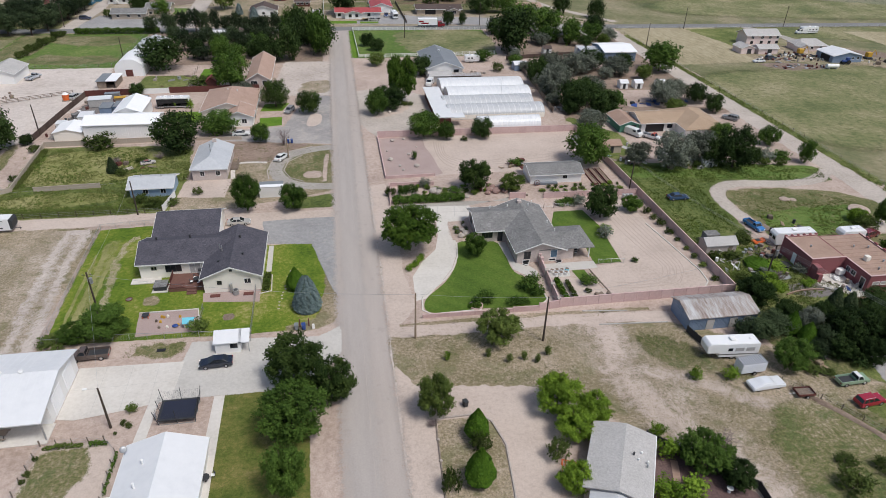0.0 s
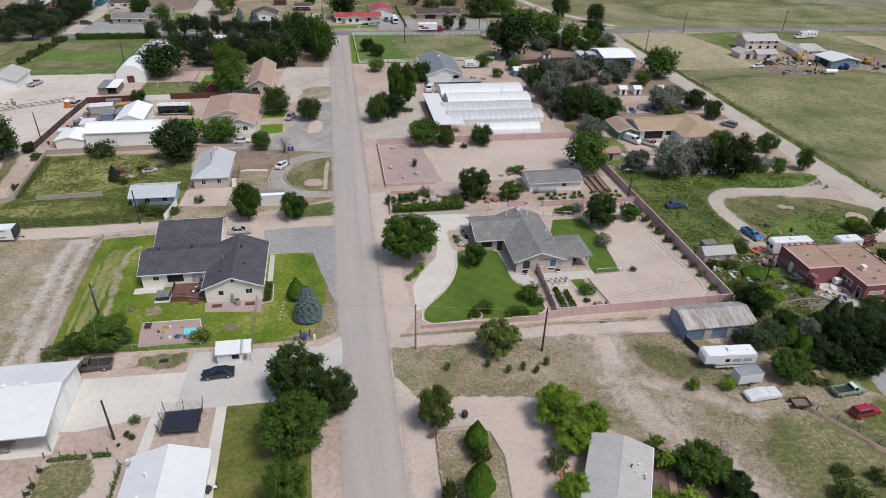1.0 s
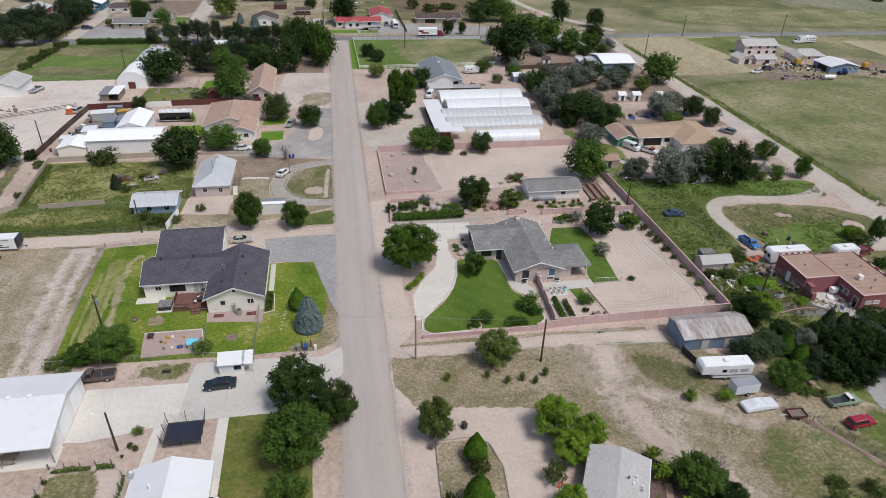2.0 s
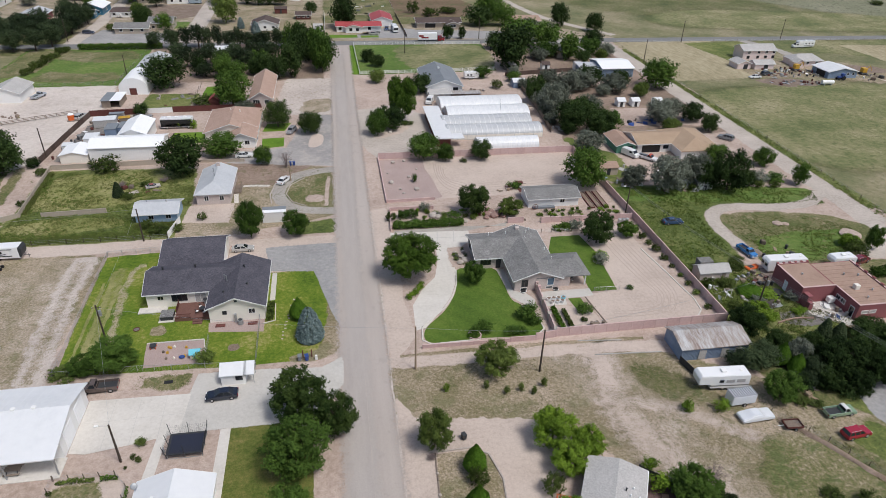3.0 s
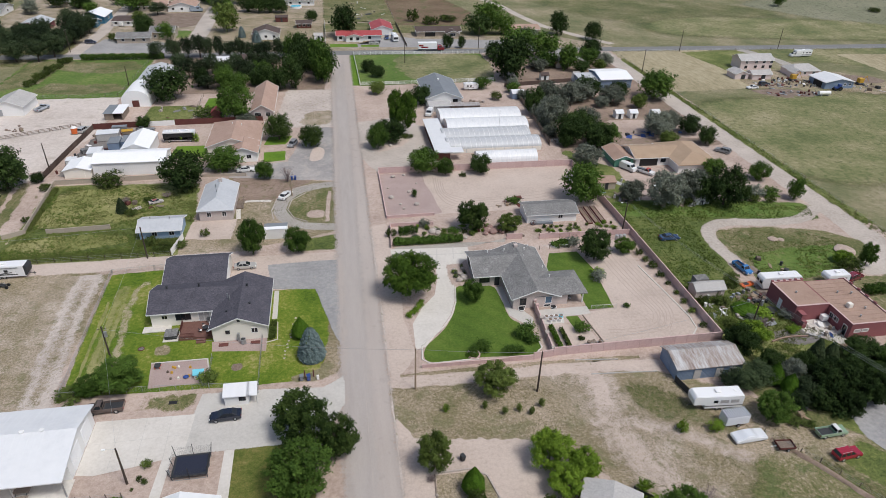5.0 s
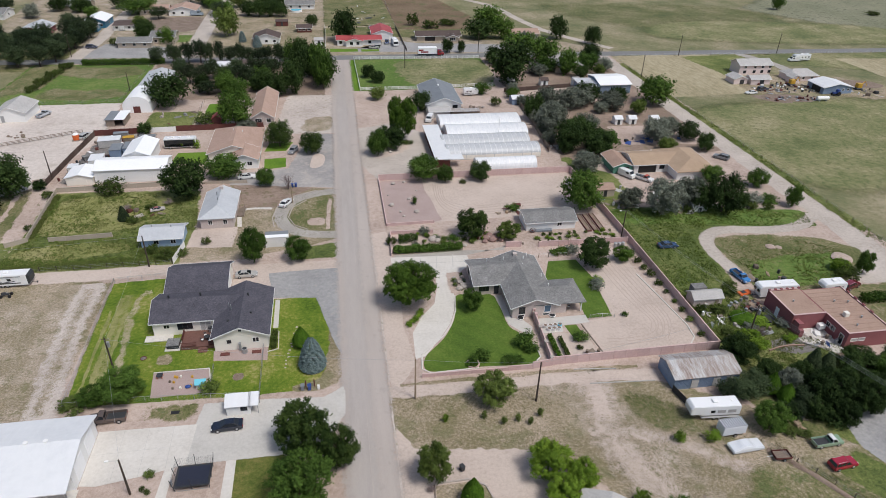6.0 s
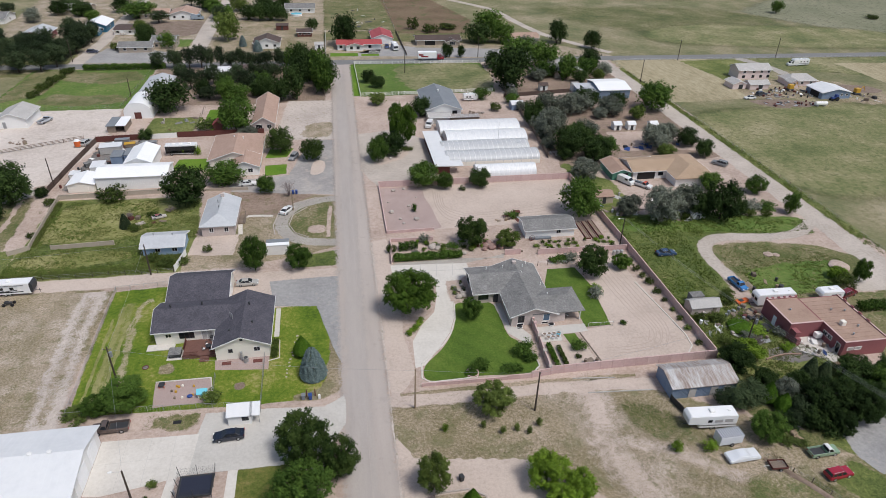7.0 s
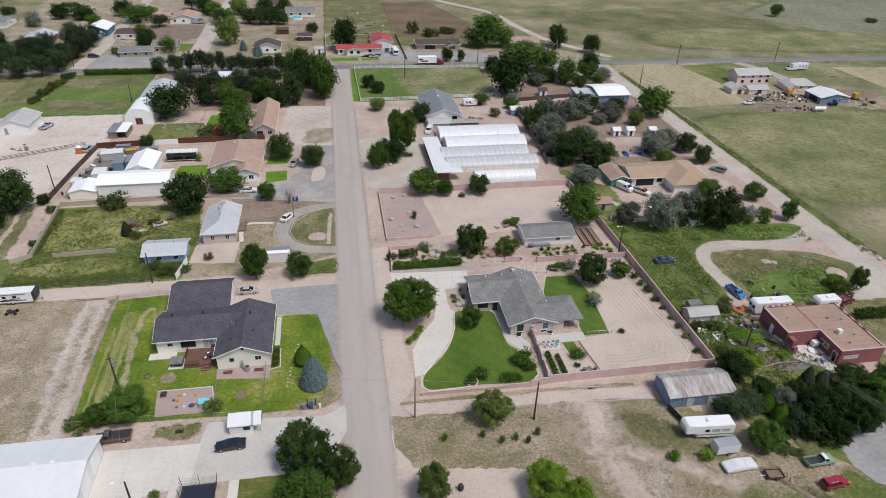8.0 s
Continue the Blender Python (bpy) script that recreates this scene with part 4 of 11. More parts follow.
patch("weed_lot", [(-118, 127), (-72.5, 125), (-73, 137), (-118, 137)], 0.04, M["weeds"], 0.8, label="weedy strip beside the lane", category="weeds")
patch("yard", [(-34, 139), (-34.4, 131.6), (-25, 130.6), (-24.6, 139.4)], 0.05, M["sand"], 0.3, label="pale hard yard between the two cottages", category="yard")
patch("dry_grass", [(-25, 148), (-28, 163.6), (-1.4, 156.8), (-1.6, 133), (-4, 131.2), (-22, 126), (-35, 125.8), (-34.4, 130.6), (-24, 131)], 0.03, M["dry"], 0.5, label="dry grassy front yard", category="grass")
patch("bare_yard", [(-24.6, 149.4), (-27, 162.4), (-8, 158.6), (-13, 155), (-17, 149)], 0.04, M["brown_soil"], 0.5, soft=3.0, label="rough brown grass above the curved drive", category="yard")
patch("garden_bed", [(-23.6, 147.4), (-17, 147.4), (-15.6, 139), (-20, 136), (-23.4, 138)], 0.045, M["dry"], 0.3, label="grassy garden square beside the drive", category="garden")
patch("island_grass", [(-2.6, 136), (-8, 136.6), (-11.6, 139.4), (-13, 143.6), (-12, 148.6), (-8.6, 152.4), (-2.8, 154)], 0.05, M["olive"], 0.3, label="patchy green grass inside the curved drive", category="grass")
patch("bare_patch", [(-7.6, 139.4), (-5, 138.8), (-4.6, 141), (-7, 141.6)], 0.07, M["soil"], 0.4, smooth=True, label="bare spot in the grass", category="soil")
strip("worn_track", [(-3.4, 136), (-3.2, 144), (-2.6, 152)], 0.5, 0.07, M["soil"], 0.3, "bare path beside the street", "path")
strip("path", [(-24, 139.6), (-24, 148), (-17, 148.2)], 0.5, 0.07, M["concrete"], 0.02, "narrow concrete garden path", "path")
strip("curved_drive", [(-1.0, 133.2), (-8, 134.4), (-12.6, 137.6), (-14.6, 143), (-13.6, 149), (-10, 153.4), (-5, 155.6), (-0.8, 156.2)], 1.6, 0.06, M["grey_gravel"], 0.15, "curved grey gravel drive", "driveway")
patch("dry_grass", [(-4, 128.4), (-1.6, 129), (-1.6, 124.2), (-9, 124), (-9, 127)], 0.05, M["weeds"], 0.4, label="weedy corner by the street", category="grass")
patch("driveway", [(-0.9, 197), (-1.2, 158.8), (-12.8, 160.8), (-28.4, 163.4), (-29.6, 169.2), (-13.4, 171.8), (-10.6, 186), (-5.4, 198)], 0.07, M["warm_asphalt"], 0.4, soft=1.6, label="grey asphalt drive", category="driveway")
patch("island_bed", [(-7.6, 172.5), (-4.8, 173.5), (-4.2, 180), (-6.6, 181)], 0.1, M["sand"], 0.1, smooth=True, label="pale kerbed planting bed", category="bed")
patch("lawn", [(-20.6, 172.2), (-14.7, 173.2), (-14.9, 180.0), (-21.0, 179.4)], 0.08, M["bright_lawn"], 0.1, label="small bright green front lawn", category="lawn")
patch("lawn", [(-21.4, 185), (-15.1, 185), (-13.2, 191.8), (-20.4, 191.4)], 0.08, M["bright_lawn"], 0.1, label="small bright green front lawn", category="lawn")
patch("lawn", [(-47, 178), (-37.4, 178), (-37, 186.5), (-46, 186.5)], 0.08, M["bright_lawn"], 0.1, label="green side lawn behind the tan-roofed house", category="lawn")
patch("lawn", [(-43.5, 218), (-34, 218), (-33.4, 230), (-43.2, 230)], 0.06, M["bright_lawn"], 0.2, label="green back lawn", category="lawn")
patch("weeds_patch", [(-60, 206), (-47, 206), (-45, 222), (-60, 222)], 0.05, M["weeds"], 0.6, label="weedy yard behind the fence", category="weeds")
patch("driveway", [(-18.6, 200), (-1.0, 199), (0, 236), (-16, 236)], 0.05, M["pale_dirt"], 0.6, label="pale gravelled parking yard", category="driveway")
patch("weeds_patch", [(-9.5, 202), (-3, 203), (-2.4, 212), (-8, 211)], 0.07, M["thin_dry"], 0.8, smooth=True, soft=4.0, label="green weeds in the parking yard", category="weeds")
patch("pasture", [(-118, 234.6), (-73.6, 234.6), (-72.6, 282), (-118, 283)], 0.05, M["pasture"], 0.8, label="fenced green pasture", category="pasture")

# lots on the east side
patch("dry_lot", [(6.9, 79.6), (31, 78.4), (40, 78.6), (53, 75), (80, 56), (100, 30), (46, 30), (37, 54), (33, 62), (25, 65.2), (12, 66.4), (8.6, 67.6), (6.6, 72)], 0.03, M["dry"], 0.9, soft=3.0, label="dry mown grass lot with bare patches", category="lot")
strip("thin_grass", [(36.4, 80), (38.6, 74), (40.6, 68), (43, 60), (46, 50), (50, 40)], 5.2, 0.04, M["thin_dry"], 0.9, "thin worn grass in the dry lot", "grass", soft=8.5)
strip("bare_patch", [(38.6, 79.4), (40.2, 75), (40.0, 70), (39.0, 65), (40.6, 59), (44, 52), (50, 42)], 4.4, 0.05, M["sand"], 1.0, "broken pale bare patches in the dry lot", "soil", soft=-6.0)
strip("bare_patch", [(38.8, 79.4), (40.2, 76.5), (40.2, 73), (39.8, 70)], 1.5, 0.051, M["sand"], 0.8, "pale bare patch in the dry lot", "soil", soft=3.0)
strip("bare_patch", [(36, 66.4), (42, 66.0), (50, 62), (60, 54)], 2.2, 0.052, M["sand"], 0.8, "faint pale wheel path in the dry lot", "soil", soft=-4.0)
strip("ditch", [(62, 59.8), (66, 54), (69.5, 48), (73, 42), (80, 32)], 0.45, 0.045, M["bed"], 0.4, "shallow stony ditch along the fence", "ditch")
patch("weeds_patch", [(70, 52), (76, 57), (90, 56), (92, 36), (74, 40)], 0.05, M["olive"], 0.9, soft=3.0, label="green weedy yard beside the parked vehicles", category="weeds")
patch("circular_drive", [(6.4, 71.0), (8.6, 67.0), (25.4, 64.4), (27.4, 60.6), (24.8, 53.6), (21.6, 44), (17.2, 44), (18.9, 54.6), (18.2, 59.2), (16.6, 60.6), (10.7, 60.8), (9.4, 48), (6.6, 40), (6.4, 56)], 0.06, M["sand"], 0.15, soft=2.2, label="pale dirt drive curving round a planted island", category="driveway")
patch("island_grass", [(10.9, 60.2), (16.4, 60.2), (17.9, 58.9), (18.6, 54.6), (17.0, 40), (9.6, 40), (9.9, 50)], 0.09, M["dry"], 0.05, label="dry grass island with evergreens", category="grass", soft=0.3)
patch("garden_floor", [(36.9, 51.2), (39.6, 52.0), (46.6, 43.6), (47, 34), (30.5, 34)], 0.05, M["maroon_mulch"], 0.3, label="maroon mulched back garden", category="garden")
patch("verge", [(6.5, 132), (10.0, 133), (10.2, 122), (10, 96), (11, 86), (7, 80.2), (6.3, 90)], 0.03, M["sand"], 0.2, label="pale sandy verge beside the street", category="verge")
patch("driveway", [(10.1, 121.6), (27.2, 120.6), (27.2, 116.2), (25.2, 115), (22.6, 111.2), (21.6, 106), (20.8, 101), (19.2, 96.6), (16.4, 92.2), (13.2, 87.9), (11.4, 87.4), (11.8, 94.8), (14.2, 99.6), (17.2, 103.4), (18.4, 108.2), (19.2, 115.2), (10.2, 115.6)], 0.09, M["concrete"], 0, label="pale concrete driveway curving to the house", category="driveway")
patch("rock_bed", [(21.9, 113.5), (25.1, 113.5), (25.0, 106.2), (21.6, 107)], 0.1, M["soil"], 0.1, label="sandy rockery bed with boulders and plants", category="bed")
patch("lawn", [(21.8, 105.2), (20.4, 98.4), (17.4, 92.6), (13.4, 88.0), (12.7, 84.8), (15, 83.6), (22.7, 83.9), (30, 83.4), (33.4, 84.6), (33.0, 89.5), (31.6, 92.4), (30.1, 95.0), (29.6, 104.4), (25, 105.6)], 0.08, M["lawn"], 0.03, 0.7, True, label="smooth deep green mown lawn", category="lawn")
patch("path", [(29.7, 104.6), (31.2, 104.6), (31.2, 97.0), (33.4, 95.9), (34.6, 93.6), (33.6, 90.6), (32.2, 92.5), (30.3, 95.0)], 0.095, M["grey_concrete"], 0, label="narrow concrete path beside the house", category="path")
patch("lawn", [(44.6, 115.8), (51.0, 115.8), (52.2, 108.4), (51.2, 94.8), (45.8, 94.8), (46.6, 105), (41, 107)], 0.08, M["lawn"], 0.05, label="green back lawn with mowing stripes", category="lawn")
patch("lawn", [(40.8, 93.2), (43.2, 93.2), (43.6, 89.4), (41.4, 89.2)], 0.09, M["lawn"], 0.05, label="small square of lawn by the patio", category="lawn")
patch("patio", [(35.4, 95.9), (46, 95.9), (46, 93.6), (43.6, 93.4), (40.4, 93.4), (40, 91.4), (36, 91.4)], 0.085, M["grey_concrete"], 0, label="concrete patio beside the house", category="patio")
patch("sand_yard", [(54, 118.6), (62.4, 119), (62.6, 108), (64.4, 90), (64.0, 86.6), (61.8, 84.2), (45.4, 84.6), (44.6, 93.6), (51.4, 94.4), (52.6, 108.6)], 0.07, M["sand"], 0.1, smooth=False, label="raked pale sand yard inside the pink wall", category="yard")
patch("planting_strip", [(62.6, 118.6), (65.6, 118.4), (66.4, 84), (64.6, 84.4), (64.9, 96), (63.4, 108)], 0.075, M["soil"], 0.15, label="planting strip along the pink wall", category="bed")
patch("vegetable_bed", [(35.6, 90.8), (39.6, 90.8), (43.8, 88.6), (44, 83.4), (35.2, 83.4)], 0.08, M["sand"], 0.1, label="sandy vegetable garden", category="garden")
patch("planting_bed", [(10.9, 131.6), (26, 131.6), (38, 126.6), (36.4, 123.6), (11, 122.4)], 0.05, M["soil"], 0.2, label="sandy planted bed behind a clipped hedge", category="bed")
patch("gravel_yard", [(10.9, 160.6), (22.2, 160.4), (22.0, 154), (23, 148), (23.4, 142), (24.0, 137.6), (21.8, 136.6), (10.9, 136)], 0.06, M["pink_gravel"], 0.12, soft=0.4, label="pink gravel yard with boulders", category="gravel")
patch("sand_yard", [(22.3, 160.4), (63.8, 160.8), (63, 140), (58, 137.4), (43, 137), (26, 136.8), (21.9, 136.8)], 0.05, M["sand"], 0.2, soft=0.3, label="wide raked sand yard", category="yard")
patch("nursery_yard", [(7.2, 201), (18, 204), (27, 196), (27.4, 166), (24, 163), (10.4, 163), (7.0, 172)], 0.04, M["gravel_road"], 0.4, label="pale grey nursery parking yard", category="yard")
patch("planting_bed", [(9, 183), (17, 190), (22, 190), (20, 182), (12, 177)], 0.06, M["sand"], 0.6, smooth=True, label="sandy bed below the trees", category="bed")
patch("corner_field", [(8.2, 283.4), (64.4, 282.2), (64, 262), (61.6, 243), (10, 241)], 0.04, M["pasture"], 0.4, label="fenced green corner field", category="field")
patch("dry_grass", [(30, 279), (62, 279), (60, 246), (34, 246), (28, 262)], 0.06, M["field_green"], 2.0, smooth=True, label="drier grass in the corner field", category="grass")
patch("weed_lot", [(67.2, 137.6), (94, 136.4), (118.4, 130), (116, 124), (104, 123), (90, 126.5), (82.4, 121.6), (82, 108), (80, 100), (74, 92), (69, 84), (67.4, 90)], 0.04, M["weeds_deep"], 0.5, label="overgrown green lot with an old car", category="weeds")
patch("weed_lot", [(88.5, 120.5), (100, 120.4), (107, 118.8), (113, 117), (118.6, 111.5), (117, 108), (112, 104.6), (105.5, 99.8), (98, 98.6), (86.8, 98.6), (86.4, 108), (86.6, 117)], 0.055, M["olive"], 0.5, label="weedy island inside the dirt loop", category="weeds")
patch("weeds_patch", [(98, 110), (112, 110), (109, 104), (98, 101), (89, 101), (90, 108)], 0.06, M["pasture"], 0.7, smooth=True, label="bright green weeds", category="weeds")
strip("dirt_loop", [(119.5, 129), (112, 124.2), (103, 123.2), (92, 124.4), (86, 121.8), (84, 116), (84.2, 110), (84.8, 104)], 1.7, 0.06, M["gravel_road"], 0.3, "pale dirt loop drive", "driveway")
patch("brown_yard", [(66.6, 281), (118, 281), (118, 240), (117.6, 172), (90, 171), (67, 166), (66.6, 200)], 0.025, M["brown_soil"], 0.8, label="brown shrubby back yards", category="yard")
patch("pale_yard", [(70, 238), (96, 238), (99, 222), (72, 222)], 0.035, M["soil"], 0.8, label="pale back yard", category="yard")
patch("brown_yard", [(90, 195), (117, 194), (117, 178), (90, 180)], 0.035, M["soil"], 1.0, label="pale animal yard", category="yard")
patch("weeds_patch", [(67, 171), (76, 158), (76, 141), (67, 138)], 0.035, M["weeds"], 0.8, label="weeds below the trees", category="weeds")
patch("brown_yard", [(-70, 236), (-4, 236), (-2, 282), (-70, 282)], 0.025, M["brown_soil"], 0.8, label="brown needle-strewn ground below the pines", category="yard")
patch("brown_yard", [(-109, 276), (-112, 330), (-170, 345), (-175, 276)], 0.03, M["olive"], 1.0, label="dark needle-strewn ground below the grove", category="yard")
patch("gravel_strip", [(11, 120.8), (27.4, 120.8), (36.6, 123.4), (36, 121.6), (27, 122.6), (11.2, 122.3)], 0.055, M["grey_gravel"], 0.15, label="grey gravel strip between hedge and driveway", category="gravel", soft=0.5)
patch("lawn", [(6.9, 282.5), (9.2, 282.5), (9.6, 241), (7.4, 241)], 0.05, M["bright_lawn"], 0.2, label="bright green verge outside the white fence", category="lawn", soft=0.8)
patch("rough_grass", [(100.4, 98), (121, 98), (123, 70), (96, 70), (100.4, 80)], 0.03, M["olive"], 0.6, label="rough grass behind the flat-roofed house", category="grass", soft=2.0)
patch("grey_slope", [(78.6, 83.6), (83.8, 83.8), (85.4, 80.6), (81.2, 79.6), (77.2, 81.6)], 0.06, M["dark_gravel"], 0.3, label="grey stony slope below the courtyard", category="gravel", soft=1.0)
patch("vegetable_bed", [(44, 123), (64.6, 122.6), (64.4, 127.6), (44.4, 128)], 0.055, M["soil"], 0.2, label="sandy kitchen garden with sparse rows of plants", category="garden")
patch("dark_yard", [(62, 82), (92, 80), (92, 60), (80, 58), (66, 64), (66, 72)], 0.035, M["olive"], 0.8, soft=2.0, label="dark leaf-strewn ground below dense trees", category="yard")
patch("dirt_yard", [(119.6, 122), (118.5, 112), (118, 107.5), (112.5, 103.5), (109, 99.6), (122, 98.6), (122, 122)], 0.05, M["gravel_road"], 0.4, label="pale dirt yard beside the track", category="yard")
patch("cluttered_yard", [(68, 96), (82, 99), (83.6, 86), (92, 80), (92, 72), (68, 76)], 0.045, M["weeds"], 0.5, label="weedy cluttered yard", category="yard")
patch("courtyard", [(84.2, 86.4), (90.6, 86.4), (90.6, 79.0), (88.6, 78.6), (83.8, 82.6)], 0.07, M["concrete"], 0.3, label="littered concrete courtyard", category="yard")
patch("stubble_field", [(127.6, 224), (162, 226), (176, 252), (173, 281.4), (127, 281.6)], 0.03, M["stubble"], 0.8, label="pale mown hay field", category="field")
patch("pasture", [(176, 281), (176.5, 262), (210, 262), (260, 240), (330, 240), (330, 277)], 0.02, M["field_green"], 1.5, label="green pasture beside the cross road", category="pasture")
patch("scrap_yard", [(164, 226), (186, 224), (212, 214), (222, 222), (214, 240), (190, 248), (168, 246)], 0.03, M["dry"], 1.5, smooth=True, label="worn scrap-strewn farmyard", category="yard")
strip("verge_weeds", [(127.4, 120), (126.8, 160), (126, 210), (125.6, 270)], 1.7, 0.04, M["weeds"], 0.6, "weedy verge along the track", "weeds")
patch("driveway", [(10, 297.5), (36, 296), (70, 292.6), (92, 292), (94, 300), (80, 306), (60, 309), (40, 311), (30, 318), (24, 314), (22, 303), (12, 303)], 0.05, M["asphalt"], 0.3, label="grey asphalt forecourt", category="driveway")
patch("rough_grass", [(-3, 344), (-3, 328), (20, 329), (34, 324), (60, 320), (92, 312), (84, 332), (70, 344), (36, 346)], 0.02, M["olive"], 0.2, 4.0, label="rough grass behind the far houses", category="grass", soft=2.0)
patch("lawn", [(-0.5, 303.5), (12, 302.8), (12, 297.6), (-0.5, 297.6)], 0.06, M["bright_lawn"], 0.1, label="green front lawn", category="lawn")
patch("lawn", [(13.5, 301.5), (21.5, 301), (21.5, 297.4), (13.5, 297.4)], 0.07, M["bright_lawn"], 0.1, label="small green front lawn", category="lawn")
patch("paddock", [(-2, 470), (-2, 350), (26, 350), (34, 340), (30, 470)], 0.03, M["olive"], 1.0, label="rough olive grass paddock", category="paddock")
patch("ploughed_field", [(36, 342), (68, 342), (76, 370), (62, 430), (34, 430)], 0.03, M["tilled"], 0.4, 3.0, label="brown weedy tilled field", category="field", soft=7.0)
strip("brick_path", [(88.8, 79.4), (89.6, 77), (91.6, 74.6)], 0.8, 0.06, M["roof_clay"], 0.1, "red brick path below the courtyard", "path")
patch("dry_lot", [(-54, 310), (-4, 310), (-4, 372), (-54, 372)], 0.03, M["dry"], 1.0, label="dry grass lots behind the pines", category="lot")
patch("dirt_corral", [(-90, 340), (-66, 344), (-66, 372), (-92, 368)], 0.04, M["bed"], 1.0, smooth=True, label="brown trodden corral", category="corral")
patch("lawn", [(-90, 322), (-66, 320), (-66, 332), (-90, 334)], 0.05, M["pasture"], 0.8, label="green yard by a far house", category="lawn")
patch("asphalt_yard", [(-104, 294), (-68, 293), (-66, 306), (-80, 314), (-100, 318)], 0.05, M["asphalt"], 0.5, label="grey asphalt yard by the side street", category="yard")
strip("road_edge", [(6.15, 40), (5.95, 56), (6.1, 72), (6.35, 90), (6.45, 110), (6.55, 132)], 0.1, 0.2, M["pale_dirt"], 0.16, "pale crumbling edge of the asphalt", "road edge", soft=0.2)
strip("worn_lane", [(1.0, 20), (0.9, 60), (1.0, 84), (1.4, 110), (1.8, 150), (2.2, 200), (2.8, 270)], 1.9, 0.13, M["road_grey"], 0.3, "greyer lane swept bare by wheels", "road")
strip("road_seam", [(2.2, 30), (2.0, 70), (2.35, 110), (2.6, 160)], 0.03, 0.2, M["road"], 0.06, "dark sealed seam along the street", "road seam")
for k in range(7):
    strip("wheel_marks", [(55.2 + k * 0.9, 115), (55.8 + k * 0.95, 106), (57 + k * 0.85, 98), (58.2 + k * 0.62, 92.5 - k * 0.15), (56.6 + k * 0.4, 89.4 - k * 0.42), (52, 88.4 - k * 0.4), (47.5, 88.8 - k * 0.42)][: 7 if k % 2 else 5], 0.09, 0.15, M["sand_dark"], 0.06, "faint curved wheel marks in the sand", "wheel marks")
for k in range(5):
    strip("wheel_marks", [(25 + k * 0.5, 158 - k), (24.6 + k * 0.6, 148), (27 + k * 0.9, 141 + k * 0.9), (34, 139.2 + k * 1.1), (50, 139.4 + k * 1.6), (60, 141 + k * 2)], 0.12, 0.15, M["sand_dark"], 0.06, "faint curved wheel marks in the sand", "wheel marks")
strip("wheel_tracks", [(5.6, 79.8), (20, 79.2), (32, 79.2), (44, 78.8), (52.5, 77.8)], 1.4, 0.06, M["sand"], 0.5, "bare wheel tracks leading to the barn", "track")
strip("dry_verge", [(8, 81.2), (20, 81.0), (34, 81.0), (50, 80.4)], 0.4, 0.07, M["dry"], 0.4, "grassy strip between the wheel tracks", "grass")
strip("brick_path", [(39.2, 49.6), (38.2, 46.6), (35.8, 41)], 0.45, 0.1, M["roof_clay"], 0.04, "reddish brick garden path", "path")
for k in range(4):
    strip("concrete_joint", [(12.4 + k * 3.6, 116.0 - k * 0.0), (13.2 + k * 3.6, 121.2)], 0.1, 0.2, M["grey_concrete"], 0.0, "grey joint across the driveway", "concrete joint")
strip("concrete_joint", [(10.4, 118.6), (18, 118.4), (26.6, 118)], 0.1, 0.21, M["grey_concrete"], 0.0, "grey joint along the driveway", "concrete joint")
for k in range(3):
    strip("concrete_joint", [(-34.6 + k * 3.6, 76.9), (-34.4 + k * 3.6, 67.6)], 0.03, 0.2, M["grey_concrete"], 0.0, "thin joint in the concrete apron", "concrete joint")
strip("concrete_joint", [(-38.2, 72.6), (-24.4, 72.8)], 0.03, 0.21, M["grey_concrete"], 0.0, "thin joint in the concrete apron", "concrete joint")
patch("green_grass", [(45, 73.5), (48, 73), (52, 70), (55, 66), (58, 61.5), (53, 63.5), (49, 65.5), (46, 68)], 0.055, M["olive"], 0.6, smooth=True, soft=-3.0, label="greener grass in the dry lot", category="grass")
patch("mown_swath", [(-67, 142), (-52, 143), (-45, 147), (-43, 154), (-50, 158), (-66, 157), (-69, 150)], 0.05, M["hay"], 0.5, smooth=True, label="paler mown swath in the weedy lot", category="weeds")
patch("mown_swath", [(-70, 128.5), (-56, 130.5), (-47, 133), (-56, 135), (-68, 134)], 0.05, M["hay"], 0.4, smooth=True, label="paler mown swath in the weedy lot", category="weeds", soft=3.0)
patch("dirt_yard", [(-117, 236), (-74, 234), (-72, 205), (-75, 186), (-78, 168), (-86, 162), (-117, 162)], 0.02, M["hazed_dirt"], 1.2, label="wide pale trodden dirt yard", category="yard")
patch("dark_yard", [(76, 66), (92, 66), (92, 58), (80, 57.5), (75, 61)], 0.045, M["weeds"], 0.6, label="weedy ground below dense trees", category="weeds")
patch("gravel_lot", [(78.4, 64.2), (90, 66), (104, 62), (104, 44), (84, 50), (78.6, 55), (77.4, 58)], 0.06, M["asphalt"], 0.5, label="grey gravel lot behind the trees", category="gravel", soft=1.0)
patch("green_weeds", [(70.6, 54.4), (75, 56.6), (79, 53), (84, 46), (76, 46)], 0.06, M["weeds"], 0.8, label="green weeds beside the parked car", category="weeds", soft=1.6)
patch("storage_yard", [(-72.6, 169), (-64, 168), (-61.6, 178), (-56, 188), (-55.6, 202), (-70, 202.4), (-71.4, 186)], 0.05, M["dark_gravel"], 0.8, soft=2.0, label="dark littered gravel yard between the sheds", category="yard")
patch("weeds_patch", [(68, 137), (94, 135.5), (116.5, 130.8), (115.4, 126), (104, 125.6), (92, 128.2), (80, 130), (68.4, 131.5)], 0.05, M["pasture"], 0.9, soft=3.5, label="bright green weeds below the tree row", category="weeds")
